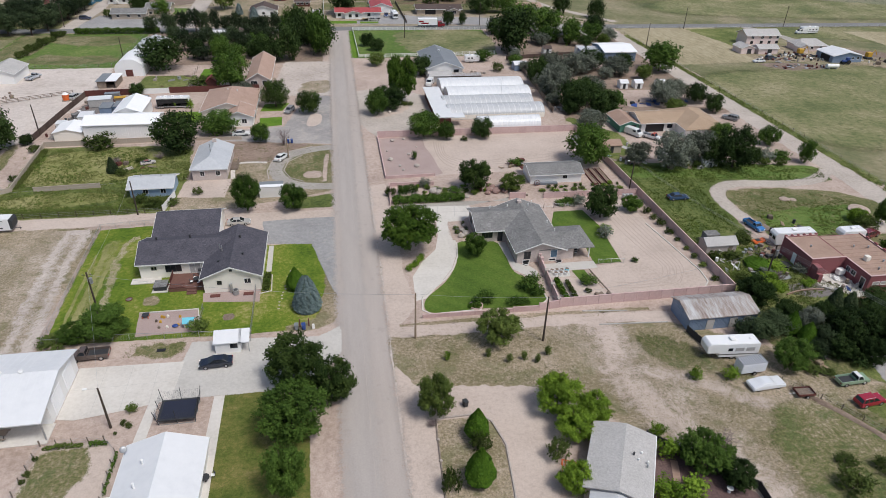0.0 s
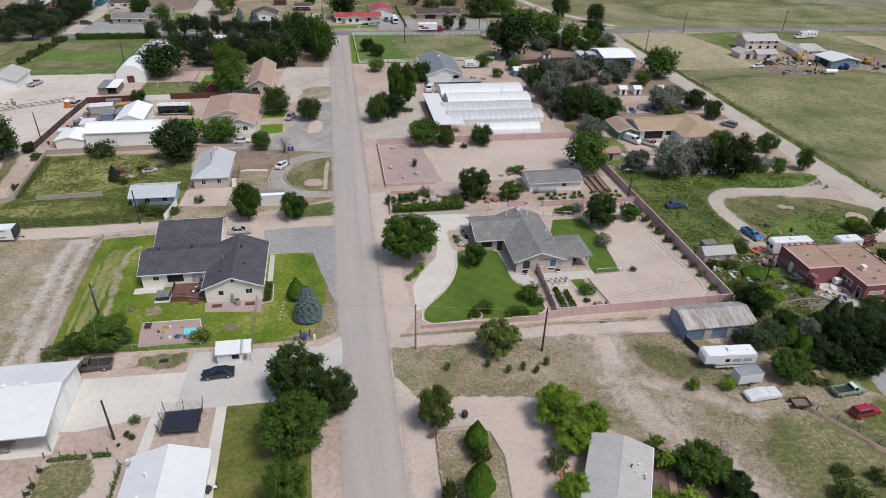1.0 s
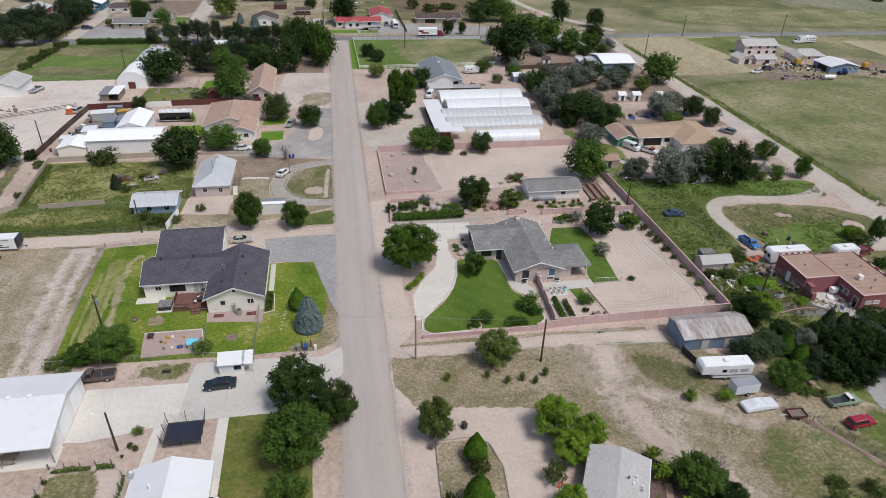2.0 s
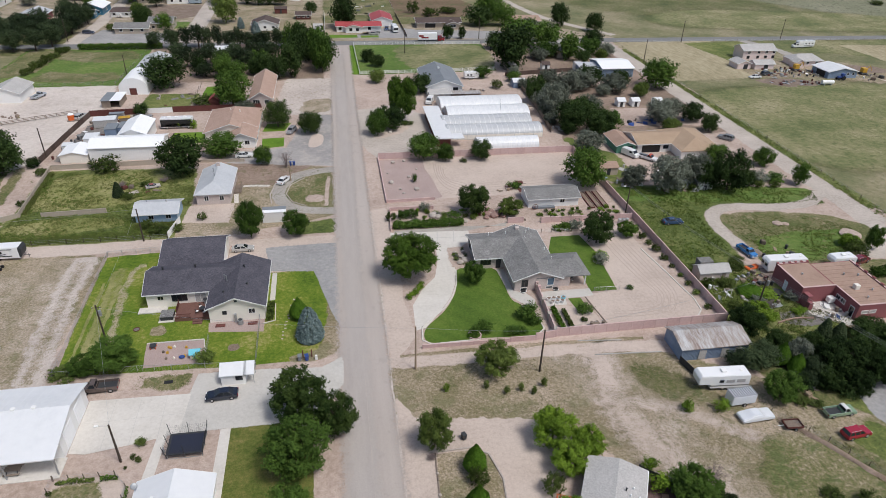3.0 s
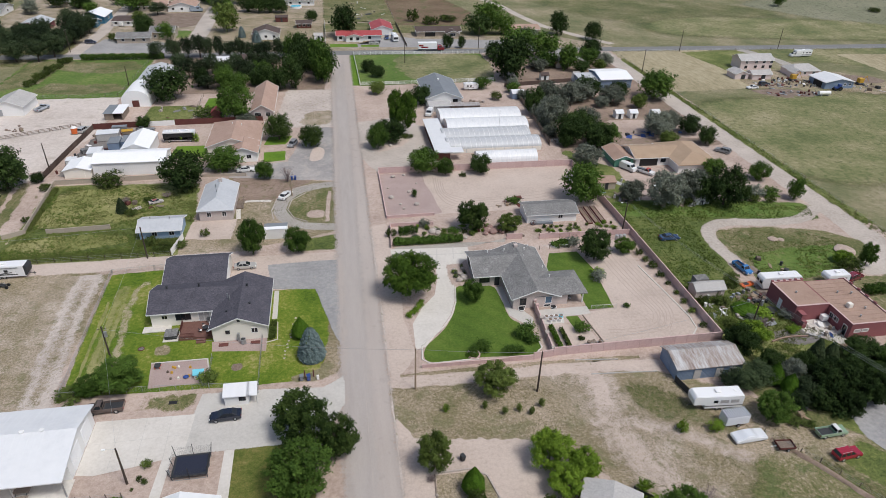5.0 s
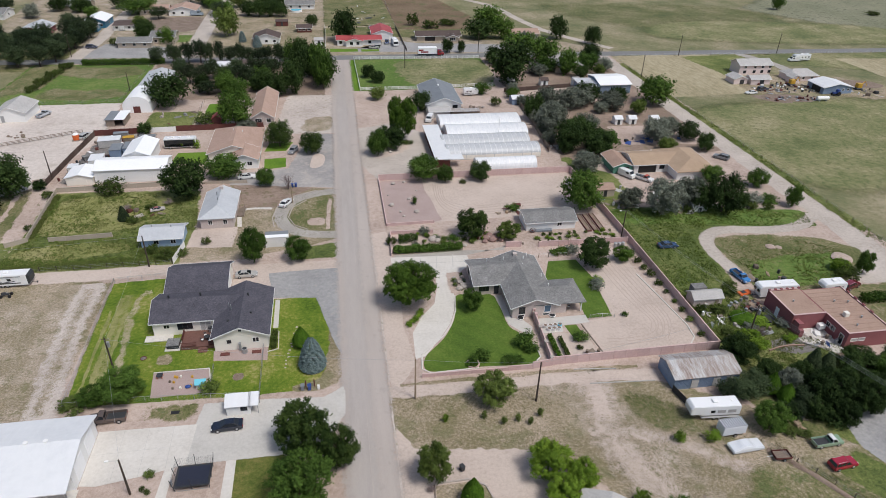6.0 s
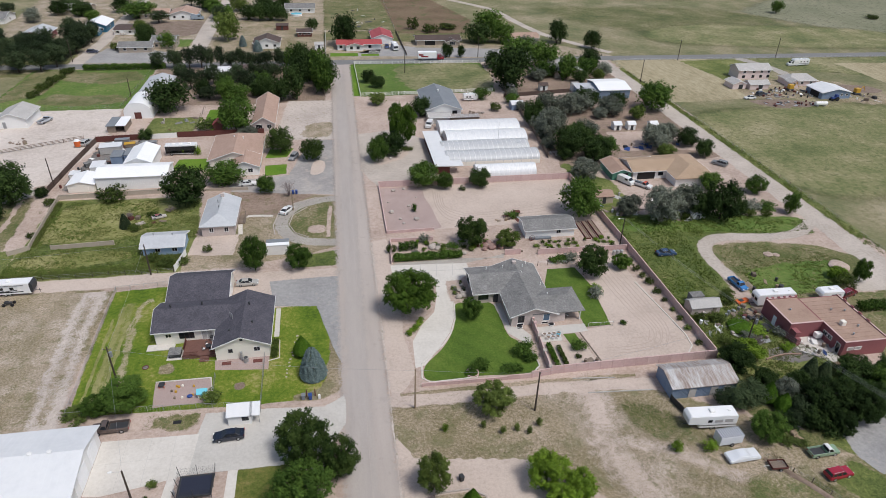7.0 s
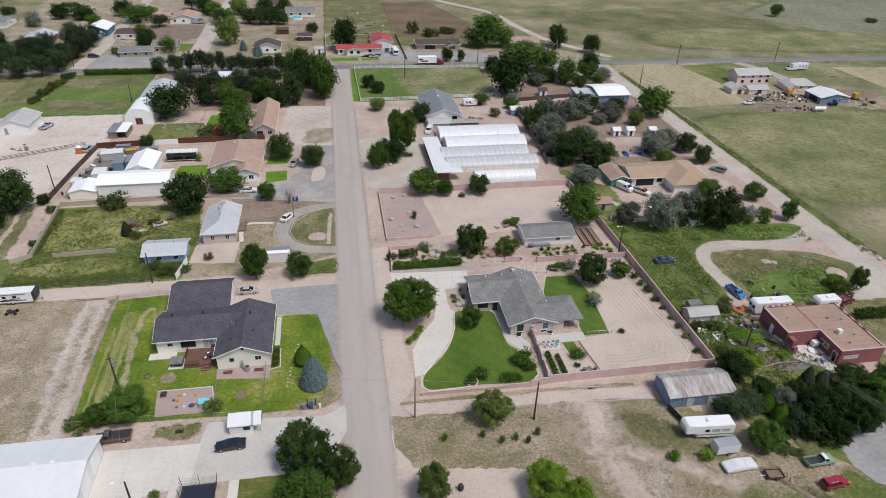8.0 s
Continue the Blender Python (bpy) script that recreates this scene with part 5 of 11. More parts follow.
patch("rough_grass", [(-75.5, 164), (-74, 138), (-74.5, 124.5), (-117, 124.5), (-117, 160), (-90, 164)], 0.015, M["olive"], 1.0, label="rough olive grass beside the dirt lane", category="grass", soft=3.0)
strip("dirt_lane", [(-74.6, 120), (-74.2, 135), (-74.8, 150), (-76.4, 164), (-79, 172)], 1.5, 0.02, M["soil"], 0.7, "bare dirt lane outside the block wall", "lane")
strip("dirt_lane", [(-79, 122), (-79.5, 136), (-79.6, 150), (-80.6, 164)], 0.6, 0.03, M["soil"], 0.7, "bare wheel track beside the lane", "lane")
patch("brown_grass", [(-104, 279), (-90, 275), (-80, 277), (-76, 270), (-86, 266), (-97, 269), (-103, 272)], 0.06, M["olive"], 1.2, label="tan dried grass in the pasture", category="grass", soft=9.0)
patch("brown_grass", [(-117, 282), (-106, 282), (-106, 252), (-117, 244)], 0.06, M["olive"], 1.0, label="worn grass beyond the paddock fence", category="grass", soft=3.0)
patch("brown_grass", [(-100, 250), (-90, 246), (-80, 248), (-76, 243), (-88, 240), (-102, 243)], 0.06, M["olive"], 1.2, label="tan dried grass in the pasture", category="grass", soft=7.0)
patch("sagebrush_flat", [(262, 384), (300, 330), (305, 290), (420, 290), (640, 480), (420, 520), (330, 440)], 0.02, M["sage"], 1.5, 6.0, label="grey-green sagebrush flat", category="sagebrush", soft=26.0)
patch("tan_swath", [(130, 400), (160, 345), (215, 350), (260, 362), (230, 392), (170, 400)], 0.02, M["field_green"], 1.5, 5.0, True, label="greener swath in the grassland", category="grass", soft=-30.0)
patch("tan_swath", [(130, 560), (190, 450), (300, 470), (280, 560)], 0.02, M["field_tan"], 1.5, 6.0, True, label="tan dry swath in the grassland", category="grass", soft=60.0)
patch("green_swath", [(205, 345), (290, 330), (300, 305), (215, 310), (170, 325)], 0.025, M["field_green"], 1.5, 4.0, True, label="greener swath in the grassland", category="grass", soft=26.0)
patch("green_swath", [(130, 196), (160, 205), (200, 205), (220, 190), (190, 165), (140, 150)], 0.025, M["field_green"], 1.5, 4.0, True, label="greener swath in the hay field", category="grass", soft=30.0)
patch("tan_swath", [(234, 270), (262, 268), (300, 244), (270, 234), (236, 240)], 0.045, M["stubble"], 1.0, label="tan strip of dry field", category="field", soft=4.0)
patch("farm_weeds", [(160, 279), (187, 279), (182, 262), (166, 246)], 0.04, M["weeds"], 0.8, label="weedy yard beside the farmhouse", category="weeds")
strip("farm_drive", [(190, 282), (196, 268), (197, 254), (192, 248)], 2.6, 0.05, M["grey_gravel"], 0.5, "grey gravel farm drive", "driveway")
patch("bare_earth", [(208, 238), (222, 236), (222, 228), (208, 230)], 0.05, M["bed"], 1.0, smooth=True, label="brown churned earth behind the barn", category="soil")
patch("bare_earth", [(160, 222), (176, 222), (186, 216), (168, 213)], 0.05, M["bed"], 1.0, smooth=True, label="brown churned earth with scrap", category="soil")
patch("olive_grass", [(60, 54), (67, 51), (74, 42), (62, 40), (56, 47)], 0.056, M["olive"], 1.2, smooth=True, label="darker rough grass by the fence", category="grass", soft=9.0)
patch("path", [(-13.95, 108.6), (-13.1, 108.6), (-13.0, 99.6), (-13.9, 99.6)], 0.09, M["grey_concrete"], 0, label="concrete path along the house's end wall", category="path")
for k in range(13):
    x, y = -9.6 - 1.7 * k / 12 + 0.15 * math.sin(k * 2.3), 99.3 - 11.1 * k / 12
    patch("stepping_stone", [(x - 0.2 - 0.1 * math.sin(k * 5), y - 0.16), (x + 0.16, y - 0.2), (x + 0.2, y + 0.14), (x - 0.16, y + 0.2 + 0.1 * math.cos(k * 3))], 0.09, M["stone"], 0.08, 0.15, label="pale flat stepping stone sunk in the lawn", category="stone")
lay_ground()

# ---- buildings, west side ----
h = thing("house", -24.5, 101, "cream-sided house with charcoal shingle roofs and a deck", "house")
wing(h, -35.0, -19.6, 99.9, 108.6, 3.2, 5.0, "x", M["cream"], M["shingle_dark"], rakes=(True, False))
wing(h, -23.6, -14.3, 94.2, 108.2, 3.2, 5.1, "y", M["cream"], M["shingle_dark"], rakes=(True, False))
wing(h, -34.2, -23.2, 108.8, 119.4, 3.0, 4.9, "x", M["cream"], M["shingle_dark"], ridge_at=115.4)
window(h, "S", 99.9, -32.6, 1.6, 0.9, 0.7, "cream")
window(h, "S", 99.9, -29.4, 1.2, 2.5, 1.2, "dark", 2)
window(h, "S", 99.9, -25.8, 0.62, 1.8, 2.1, "white", 1, "shingle_pale")
window(h, "S", 94.2, -21.0, 1.6, 0.6, 0.6, "dark", 0)
window(h, "S", 94.2, -16.4, 1.5, 1.0, 0.9, "white", 1)
part("gable_vent", boxes(facing("S", 94.2, -18.9, 4.0, 0.5, 0.4, 0.05)), M["dark"], h)
for x, y, z in ((-32.6, 104.9, 5.0), (-27.0, 105.2, 5.0), (-18.2, 104, 5.0), (-17.3, 98.8, 4.4), (-21.2, 97.2, 4.1)):
    vent(h, x, y, z, "dark", 0.3, 0.16)
vent(h, -21.5, 101.6, 4.2, "galv", 0.8, 0.07)
part("garage_door", boxes(*[facing("E", -23.2, 113.6, 0.1 + 0.55 * k, 4.8, 0.53, 0.05) for k in range(4)]), M["white"], h, "white sectional garage door")
part("chimney_pipe", rod(bmesh.new(), (-21, 100.6, 4.0), (-21, 100.6, 5.4), 0.09), M["galv"], h)
part("slab", boxes((-36.4, -31.6, 98.2, 99.88, 0, 0.16)), M["concrete"], h)
d = part("deck", boxes((-29.6, -23.65, 95.22, 99.8, 0.0, 0.545)), M["deck"], h, "red-brown timber deck with steps")
for i in range(26):
    part("board", boxes((-29.6 + i * 0.232, -29.6 + i * 0.232 + 0.22, 95.2, 99.88, 0.55, 0.6)), M["deck"], d)
part("steps", boxes((-26.6, -25.0, 94.6, 95.18, 0, 0.36), (-26.6, -25.0, 94.1, 94.58, 0, 0.18)), M["deck"], d)
for x0, x1, y0, y1 in ((-29.6, -26.8, 95.25, 95.3), (-24.8, -23.7, 95.25, 95.3), (-29.6, -29.55, 96.8, 99.8)):
    bm = boxes((x0, x1, y0, y1, 1.45, 1.52), (x0, x1, y0, y1, 0.7, 0.76))
    for k in range(int(max(x1 - x0, y1 - y0) / 0.16)):
        if x1 - x0 > y1 - y0:
            box(bm, x0 + k * 0.16, x0 + k * 0.16 + 0.04, y0, y1, 0.6, 1.5)
        else:
            box(bm, x0, x1, y0 + k * 0.16, y0 + k * 0.16 + 0.04, 0.6, 1.5)
    part("railing", bm, M["red_brown"], d)
t = thing("hot_tub", -31, 96.8, "covered grey hot tub on a pale slab", "hot tub")
part("shell", boxes((-32.1, -30.0, 95.6, 97.7, 0.1, 0.85), bevel=0.12), M["dark"], t)
part("cover", boxes((-32.15, -31.08, 95.55, 97.75, 0.85, 0.98), (-31.05, -29.95, 95.55, 97.75, 0.85, 0.98), bevel=0.05), M["shingle_grey"], t)
part("slab", boxes((-32.4, -29.8, 95.2, 97.95, 0, 0.1)), M["concrete"], t)
t = thing("air_conditioner", -18.6, 93.3, "round galvanised outdoor cooling unit by the wall", "air conditioner")
bm = rod(bmesh.new(), (-18.4, 93.2, 0.08), (-18.4, 93.2, 0.95), 0.48, 0.48, 16)
part("casing", bm, M["galv"], t)
part("grille", rod(bmesh.new(), (-18.4, 93.2, 0.95), (-18.4, 93.2, 1.0), 0.36, 0.3, 16), M["dark"], t)
part("flue", boxes((-19.4, -19.0, 93.7, 94.1, 0.0, 1.7)), M["galv"], t)
for x in (-21.8, -16.4):
    t = thing("window_well", x, 93.2, "rusty grating over a basement window well", "window well")
    bm = boxes((x - 0.8, x + 0.8, 92.7, 93.5, 0.0, 0.12))
    part("grating", bm, M["red_brown"], t)

h = thing("house", -22.5, 50, "white house with a plain white metal roof", "house")
wing(h, -26.7, -18.1, 41, 58.4, 2.9, 4.4, "y", M["white"], M["roof_white"])
for x, y in ((-24.3, 54.9), (-24.5, 51.6)):
    vent(h, x, y, 4.0, "white", 0.4, 0.12)
t = thing("lean_to", -28.0, 46, "white flat-roofed lean-to against the house", "shed")
part("wall", boxes((-30.4, -26.8, 43, 51.6, 0, 2.2)), M["white"], t)
part("roof", boxes((-30.7, -26.8, 42.7, 51.9, 2.2, 2.36)), M["roof_white"], t)
t = thing("satellite_dish", -27.0, 57.2, "grey satellite dish on the roof's edge", "satellite dish", z=2.86)
bm = rod(bmesh.new(), (-27.0, 57.4, 2.8), (-27.0, 57.4, 3.5), 0.03)
part("mast", bm, M["galv"], t)
bm = bmesh.new()
bmesh.ops.create_uvsphere(bm, u_segments=14, v_segments=8, radius=0.42, matrix=Matrix.Translation((-27.0, 57.4, 3.7)) @ Euler((radians(55), 0, radians(20))).to_matrix().to_4x4() @ Matrix.Diagonal((1, 1, 0.25, 1)))
part("dish", bm, M["galv"], t, smooth=True)

s = thing("metal_shed", -49, 70, "large white metal workshop with two roller doors", "shed")
part("wall", wall_solid(-62, -38.5, 66.6, 77.0, 3.7, 5.1, "x", ridge_at=71.2), M["white"], s)
part("roof", roof_solid(-62, -38.5, 63.8, 77.0, 3.55, 5.1, "x", 0.5, ridge_at=71.2), M["roof_white"], s, "white ribbed metal roof")
bm = bmesh.new()
for i in range(26):
    x = -61.5 + i * 0.92
    for (ya, za), (yb, zb) in (((63.4, 3.46), (71.2, 5.12)), ((71.2, 5.12), (77.4, 3.46))):
        rod(bm, (x, ya, za + 0.005), (x, yb, zb + 0.005), 0.016, 0.016, 4)
part("seam", bm, M["roof_white"], s)
for y in (69.5, 74.0):
    rd = part("roller_door", boxes(facing("E", -38.5, y, 0.05, 3.1, 3.1, 0.04)), M["roof_bright"], s, "white roller door")
    for k in range(10):
        part("slat", boxes(facing("E", -38.46, y, 0.1 + 0.3 * k, 3.0, 0.28, 0.03)), M["roof_bright"], rd)
for x in (-38.4, -44.6, -50.8, -57):
    part("post", boxes((x - 0.08, x + 0.08, 63.75, 63.9, 0, 3.5)), M["galv"], s)
part("slab", boxes((-62, -38.2, 63.2, 66.6, 0, 0.1)), M["concrete"], s)
for x in (-45.2, -42.6):
    vent(s, x, 71.3, 5.1, "white", 0.2, 0.25)
t = thing("picnic_table", -44, 65.0, "dark picnic table under the shed's open porch", "table")
part("tabletop", boxes((-45.2, -43.2, 64.6, 65.4, 0.72, 0.78)), M["wood"], t)
for y in (64.1, 65.7):
    part("bench", boxes((-45.2, -43.2, y, y + 0.28, 0.42, 0.47)), M["wood"], t)
for x in (-44.9, -43.6):
    bm = rod(bmesh.new(), (x, 64.2, 0.05), (x, 65.2, 0.74), 0.05)
    rod(bm, (x, 65.9, 0.05), (x, 64.8, 0.74), 0.05)
    part("trestle", bm, M["dark"], t)

s = thing("small_shed", -17.3, 79, "small white shed with a white metal roof and open porch", "shed")
wing(s, -19.7, -16.1, 77.9, 80.4, 2.1, 2.9, "x", M["white"], M["roof_white"], 0.2, trim=False, ridge_at=79.9)
part("porch_roof", roof_solid(-16.1, -14.9, 77.9, 80.4, 2.1, 2.9, "x", 0.2, ridge_at=79.9), M["roof_white"], s)
for y in (78.0, 80.2):
    part("post", rod(bmesh.new(), (-14.9, y, 0), (-14.9, y, 2.05), 0.05), M["galv"], s)
window(s, "S", 77.9, -17.0, 1.0, 0.9, 0.7, "dark", 1)

h = thing("cottage", -40, 135, "pale blue cottage with a white metal roof", "cottage")
wing(h, -44.2, -35.6, 132.2, 138.4, 2.4, 3.5, "x", M["blue_wall"], M["roof_pale"], 0.5)
window(h, "S", 132.2, -41.0, 0.9, 1.0, 1.0)
window(h, "S", 132.2, -37.4, 0.9, 1.0, 1.0)
vent(h, -42.2, 135.6, 3.5, "galv", 0.3)
vent(h, -38.0, 135.2, 3.5, "galv", 0.3)
h = thing("cottage", -29, 146, "small pinkish brick cottage with a pale metal hip roof", "cottage")
wing(h, -32.6, -25.2, 139.5, 153.2, 2.9, 4.5, "y", M["pink_brick"], M["roof_pale"], 0.4, (3.6, 0))
for x in (-30.4, -27.0):
    window(h, "S", 139.5, x, 1.1, 0.85, 1.1)
window(h, "E", -25.2, 147, 1.1, 1.0, 1.1)
part("chimney", boxes((-29.3, -28.5, 151.2, 152.0, 4.0, 5.2)), M["pink_brick"], h)
vent(h, -29.6, 148.5, 4.6, "galv", 0.5)
vent(h, -29.0, 145.5, 4.6, "galv", 0.5)
t = thing("porch", -24.4, 146.6, "weathered wooden side porch with posts", "porch")
part("platform", boxes((-25.1, -23.4, 144.6, 148.6, 0, 0.35)), M["wood"], t)
for x, y in ((-23.5, 144.7), (-23.5, 146.6), (-23.5, 148.5)):
    part("post", boxes((x - 0.06, x + 0.06, y - 0.06, y + 0.06, 0.35, 1.6)), M["wood"], t)
part("rail", boxes((-23.56, -23.44, 144.7, 148.5, 1.3, 1.4)), M["wood"], t)
t = thing("shipping_container", -14.6, 131, "white ribbed storage container", "container")
part("body", boxes((-17.2, -12.2, 129.2, 131.8, 0, 2.5)), M["white"], t)
bm = bmesh.new()
for i in range(24):
    box(bm, -17.15 + i * 0.208, -17.05 + i * 0.208, 129.14, 129.2, 0.1, 2.4)
part("rib", bm, M["white"], t)
part("roof", boxes((-17.25, -12.15, 129.1, 130.4, 2.5, 2.58)), M["roof_bright"], t)
part("roof_cover", boxes((-17.25, -12.15, 130.4, 131.9, 2.5, 2.6)), M["shingle_blue"], t, "dark sheet over half the roof")

s = thing("metal_building", -54, 172, "long white metal storage building", "shed")
wing(s, -63.4, -45.4, 167.6, 176.0, 3.8, 4.9, "x", M["white"], M["roof_bright"], 0.3, trim=False)
bm = bmesh.new()
for i in range(36):
    box(bm, -63.3 + i * 0.5, -63.24 + i * 0.5, 167.55, 167.6, 0.3, 3.6)
part("rib", bm, M["white"], s)
s = thing("metal_building", -54, 182, "white metal garage behind the long building", "shed")
wing(s, -58.4, -51.4, 177.2, 189, 3.6, 5.0, "y", M["white"], M["roof_bright"], 0.3, trim=False)


def tunnel(name, x0, x1, y0, y1, height, axis, material, label, category, ends=None, side=0.0, ribs=0):
    """A half-round building: curved skin, end walls and, for film tunnels, hoops that show through as ridges."""
    t = thing(name, (x0 + x1) / 2, (y0 + y1) / 2, label, category)
    u0, u1, v0, v1 = (x0, x1, y0, y1) if axis == "x" else (y0, y1, x0, x1)
    n, mid, half = 14, (v0 + v1) / 2, (v1 - v0) / 2

    def profile(k, grow=0.0):
        a = math.pi * k / n
        return mid - math.cos(a) * (half + grow), side + math.sin(a) * (height - side + grow)
    put = (lambda u, v, z: (u, v, z)) if axis == "x" else (lambda u, v, z: (v, u, z))
    prof = ([(v0, 0)] if side else []) + [profile(k) for k in range(n + 1)] + ([(v1, 0)] if side else [])
    k = len(prof)
    pts = [put(u0, v, z) for v, z in prof] + [put(u1, v, z) for v, z in prof]
    part("skin", solid(pts, [(i, i + 1, k + i + 1, k + i) for i in range(k - 1)]), material, t, smooth=False)
    for u in (u0 + 0.05, u1 - 0.05):
        part("end_wall", solid([put(u, v, z) for v, z in prof] + [put(u + 0.04, v, z) for v, z in prof], [tuple(range(k)), tuple(range(2 * k - 1, k - 1, -1))]), ends or material, t)
    for r in range(ribs):
        u = u0 + (u1 - u0) * (r + 0.5) / ribs
        part("hoop", tube(bmesh.new(), [put(u, *profile(i, 0.01)) for i in range(n + 1)], 0.045, 4), M["white"], t)
    return t


s = thing("storage_shed", -67, 170, "low white garage with a white gable roof", "shed")
wing(s, -70.4, -63.8, 167, 174, 2.3, 3.1, "y", M["cream"], M["roof_bright"], 0.25, trim=False)
part("garage_door", boxes(facing("S", 167, -67.1, 0.05, 3.6, 2.0, 0.04)), M["cream"], s)
q = tunnel("quonset_hut", -69.8, -60.8, 223, 236, 5.5, "y", M["roof_bright"], "tall white arched metal barn with a brown door", "barn", side=2.2)
door(q, "S", 223.04, -65.4, 2.2, 2.2, "red_brown")
s = thing("metal_shed", -64, 252, "long pale metal shed with a gable roof among trees", "shed")
wing(s, -69, -59.6, 243, 261, 3.2, 4.6, "y", M["white"], M["roof_pale"], 0.3, trim=False)

h = thing("house", -29, 186, "tan-shingled house with white gable and brick walls", "house")
wing(h, -36.2, -22.2, 178.4, 197.6, 2.9, 5.2, "y", M["cream"], M["shingle_tan"], 0.5, (0, 5))
wing(h, -29.6, -22.2, 173.2, 181, 2.9, 4.4, "y", M["white"], M["shingle_tan"], 0.5)
window(h, "S", 173.2, -27.6, 1.0, 1.2, 1.1)
window(h, "S", 173.2, -24.4, 1.0, 1.2, 1.1)
window(h, "E", -22.2, 186, 1.0, 1.6, 1.1)
window(h, "E", -22.2, 191, 1.0, 1.6, 1.1)
vent(h, -30.2, 190.6, 5.0, "white", 0.3)
vent(h, -27.5, 189.6, 4.9, "white", 0.3)
h = thing("house", -23, 220, "brick house with a tan shingle roof and white windows", "house")
wing(h, -26.6, -19.8, 207.2, 233, 2.9, 4.9, "y", M["pink_brick"], M["shingle_tan"], 0.5)
window(h, "S", 207.2, -24.6, 1.0, 2.0, 1.3, "white", 2)
window(h, "S", 207.2, -21.4, 1.0, 1.3, 1.3)
for y in (211, 216, 222, 228):
    window(h, "E", -19.8, y, 1.0, 1.6, 1.2)
h = thing("garage", -102.5, 223, "white garage with a pale grey gable roof", "garage")
wing(h, -107, -97.8, 217.4, 229, 3.2, 5.0, "y", M["white"], M["shingle_pale"], 0.4)
door(h, "S", 217.4, -104.6, 1.0, 2.1, "galv")
s = thing("animal_shed", -69.2, 214, "small open shed with a white and dark metal roof", "shed")
part("wall", boxes((-72, -71.8, 210.6, 218.6, 0, 2.2), (-66.8, -66.6, 210.6, 218.6, 0, 2.2), (-72, -66.6, 218.4, 218.6, 0, 2.2), (-71.8, -69.4, 210.6, 210.8, 0, 2.2)), M["wood"], s)
part("roof", boxes((-69.4, -66.2, 210.2, 219, 2.25, 2.36)), M["roof_bright"], s, "white sheet roof")
part("roof", boxes((-72.3, -69.4, 210.2, 219, 2.2, 2.31)), M["shingle_blue"], s, "dark sheet roof")
s = thing("garden_shed", -37.8, 210, "small red garden shed", "shed")
wing(s, -39.4, -36.6, 209.4, 212.4, 2.1, 3.2, "y", M["red_brown"], M["roof_red"], 0.2, trim=False)

# ---- buildings, east side ----
h = thing("house", 35, 106, "pale pink brick ranch house with grey shingle roofs", "house")
wing(h, 31.4, 40.2, 96.8, 114.0, 2.75, 4.35, "y", M["pink_brick"], M["shingle_grey"], 0.55)
wing(h, 25.8, 36.0, 105.2, 114.2, 2.75, 4.2, "x", M["pink_brick"], M["shingle_grey"], 0.55)
part("roof", roof_solid(36.0, 45.8, 97.2, 104.6, 2.7, 3.9, "x", 0.45, (0, 2.6)), M["shingle_grey"], h)
part("wall", boxes((40.2, 42.4, 97.2, 104.2, 0, 2.7)), M["pink_brick"], h)
for y in (97.2, 104):
    part("post", boxes((45.4, 45.6, y, y + 0.2, 0.08, 2.7)), M["white"], h)
window(h, "S", 96.8, 33.3, 0.9, 1.1, 1.4, "dark", 1)
window(h, "S", 96.8, 38.4, 0.9, 1.2, 1.5, "white", 0, "pane_blue")
for x in (33.2, 38.2):
    window(h, "S", 96.8, x, 0.16, 1.2, 0.4, "white", 0)
window(h, "S", 105.2, 27.6, 0.9, 2.0, 1.2, "dark", 2)
door(h, "S", 105.2, 30.2, 1.0, 2.1, "dark")
window(h, "W", 25.8, 108.0, 0.9, 1.4, 1.3, "dark")
window(h, "W", 25.8, 112.0, 0.9, 1.4, 1.3, "dark")
window(h, "W", 31.4, 102.4, 1.0, 1.0, 1.1, "dark")
for x, y, z in ((29.4, 111.4, 4.3), (33.0, 111.6, 4.3), (38.4, 113, 4.1), (37.2, 111.2, 4.5), (39.6, 105.6, 3.5), (39.8, 101.6, 3.8)):
    vent(h, x, y, z, "white", 0.22, 0.09)
part("chimney", boxes((35.4, 36.2, 112.4, 113.2, 3.6, 4.7)), M["pink_brick"], h)
for x in (32.6, 39.0):
    # black disc stands in for the shade down in the pit
    part("window_well", rod(bmesh.new(), (x + 0.4, 96.4, 0.0), (x + 0.4, 96.4, 0.2), 0.55, 0.55, 14), M["black"], h)
    part("well_rim", tube(bmesh.new(), [(x + 0.4 + 0.62 * math.cos(k * math.pi / 8), 96.4 - 0.62 * abs(math.sin(k * math.pi / 8)), 0.24) for k in range(9)], 0.06, 5), M["white"], h, "white curved rim of a window well")

h = thing("house", 0, 0, "house with a broad pale grey shingle roof", "house")
wing(h, -1.55, 5.4, -10.4, -0.45, 2.8, 3.6, "y", M["tan_wall"], M["shingle_pale"], 0.42, ridge_at=2.05, trim=False)
wing(h, -0.6, 4.7, -17.0, -10.9, 2.4, 3.05, "y", M["tan_wall"], M["roof_pale"], 0.42, ridge_at=2.05, trim=False)
for x, y, mat, hgt in ((3.28, -4.7, "dark", 0.4), (4.2, -4.0, "white", 0.25), (3.9, -5.2, "white", 0.2), (5.0, -5.2, "white", 0.4), (5.0, -5.7, "galv", 0.3)):
    vent(h, x, y, 3.6 - (x - 2.05) * 0.215, mat, hgt, 0.09)
part("gutter", boxes((5.84, 5.94, -10.8, -0.05, 2.6, 2.7)), M["white"], h)
window(h, "N", -0.45, 1.0, 1.0, 1.2, 1.0)
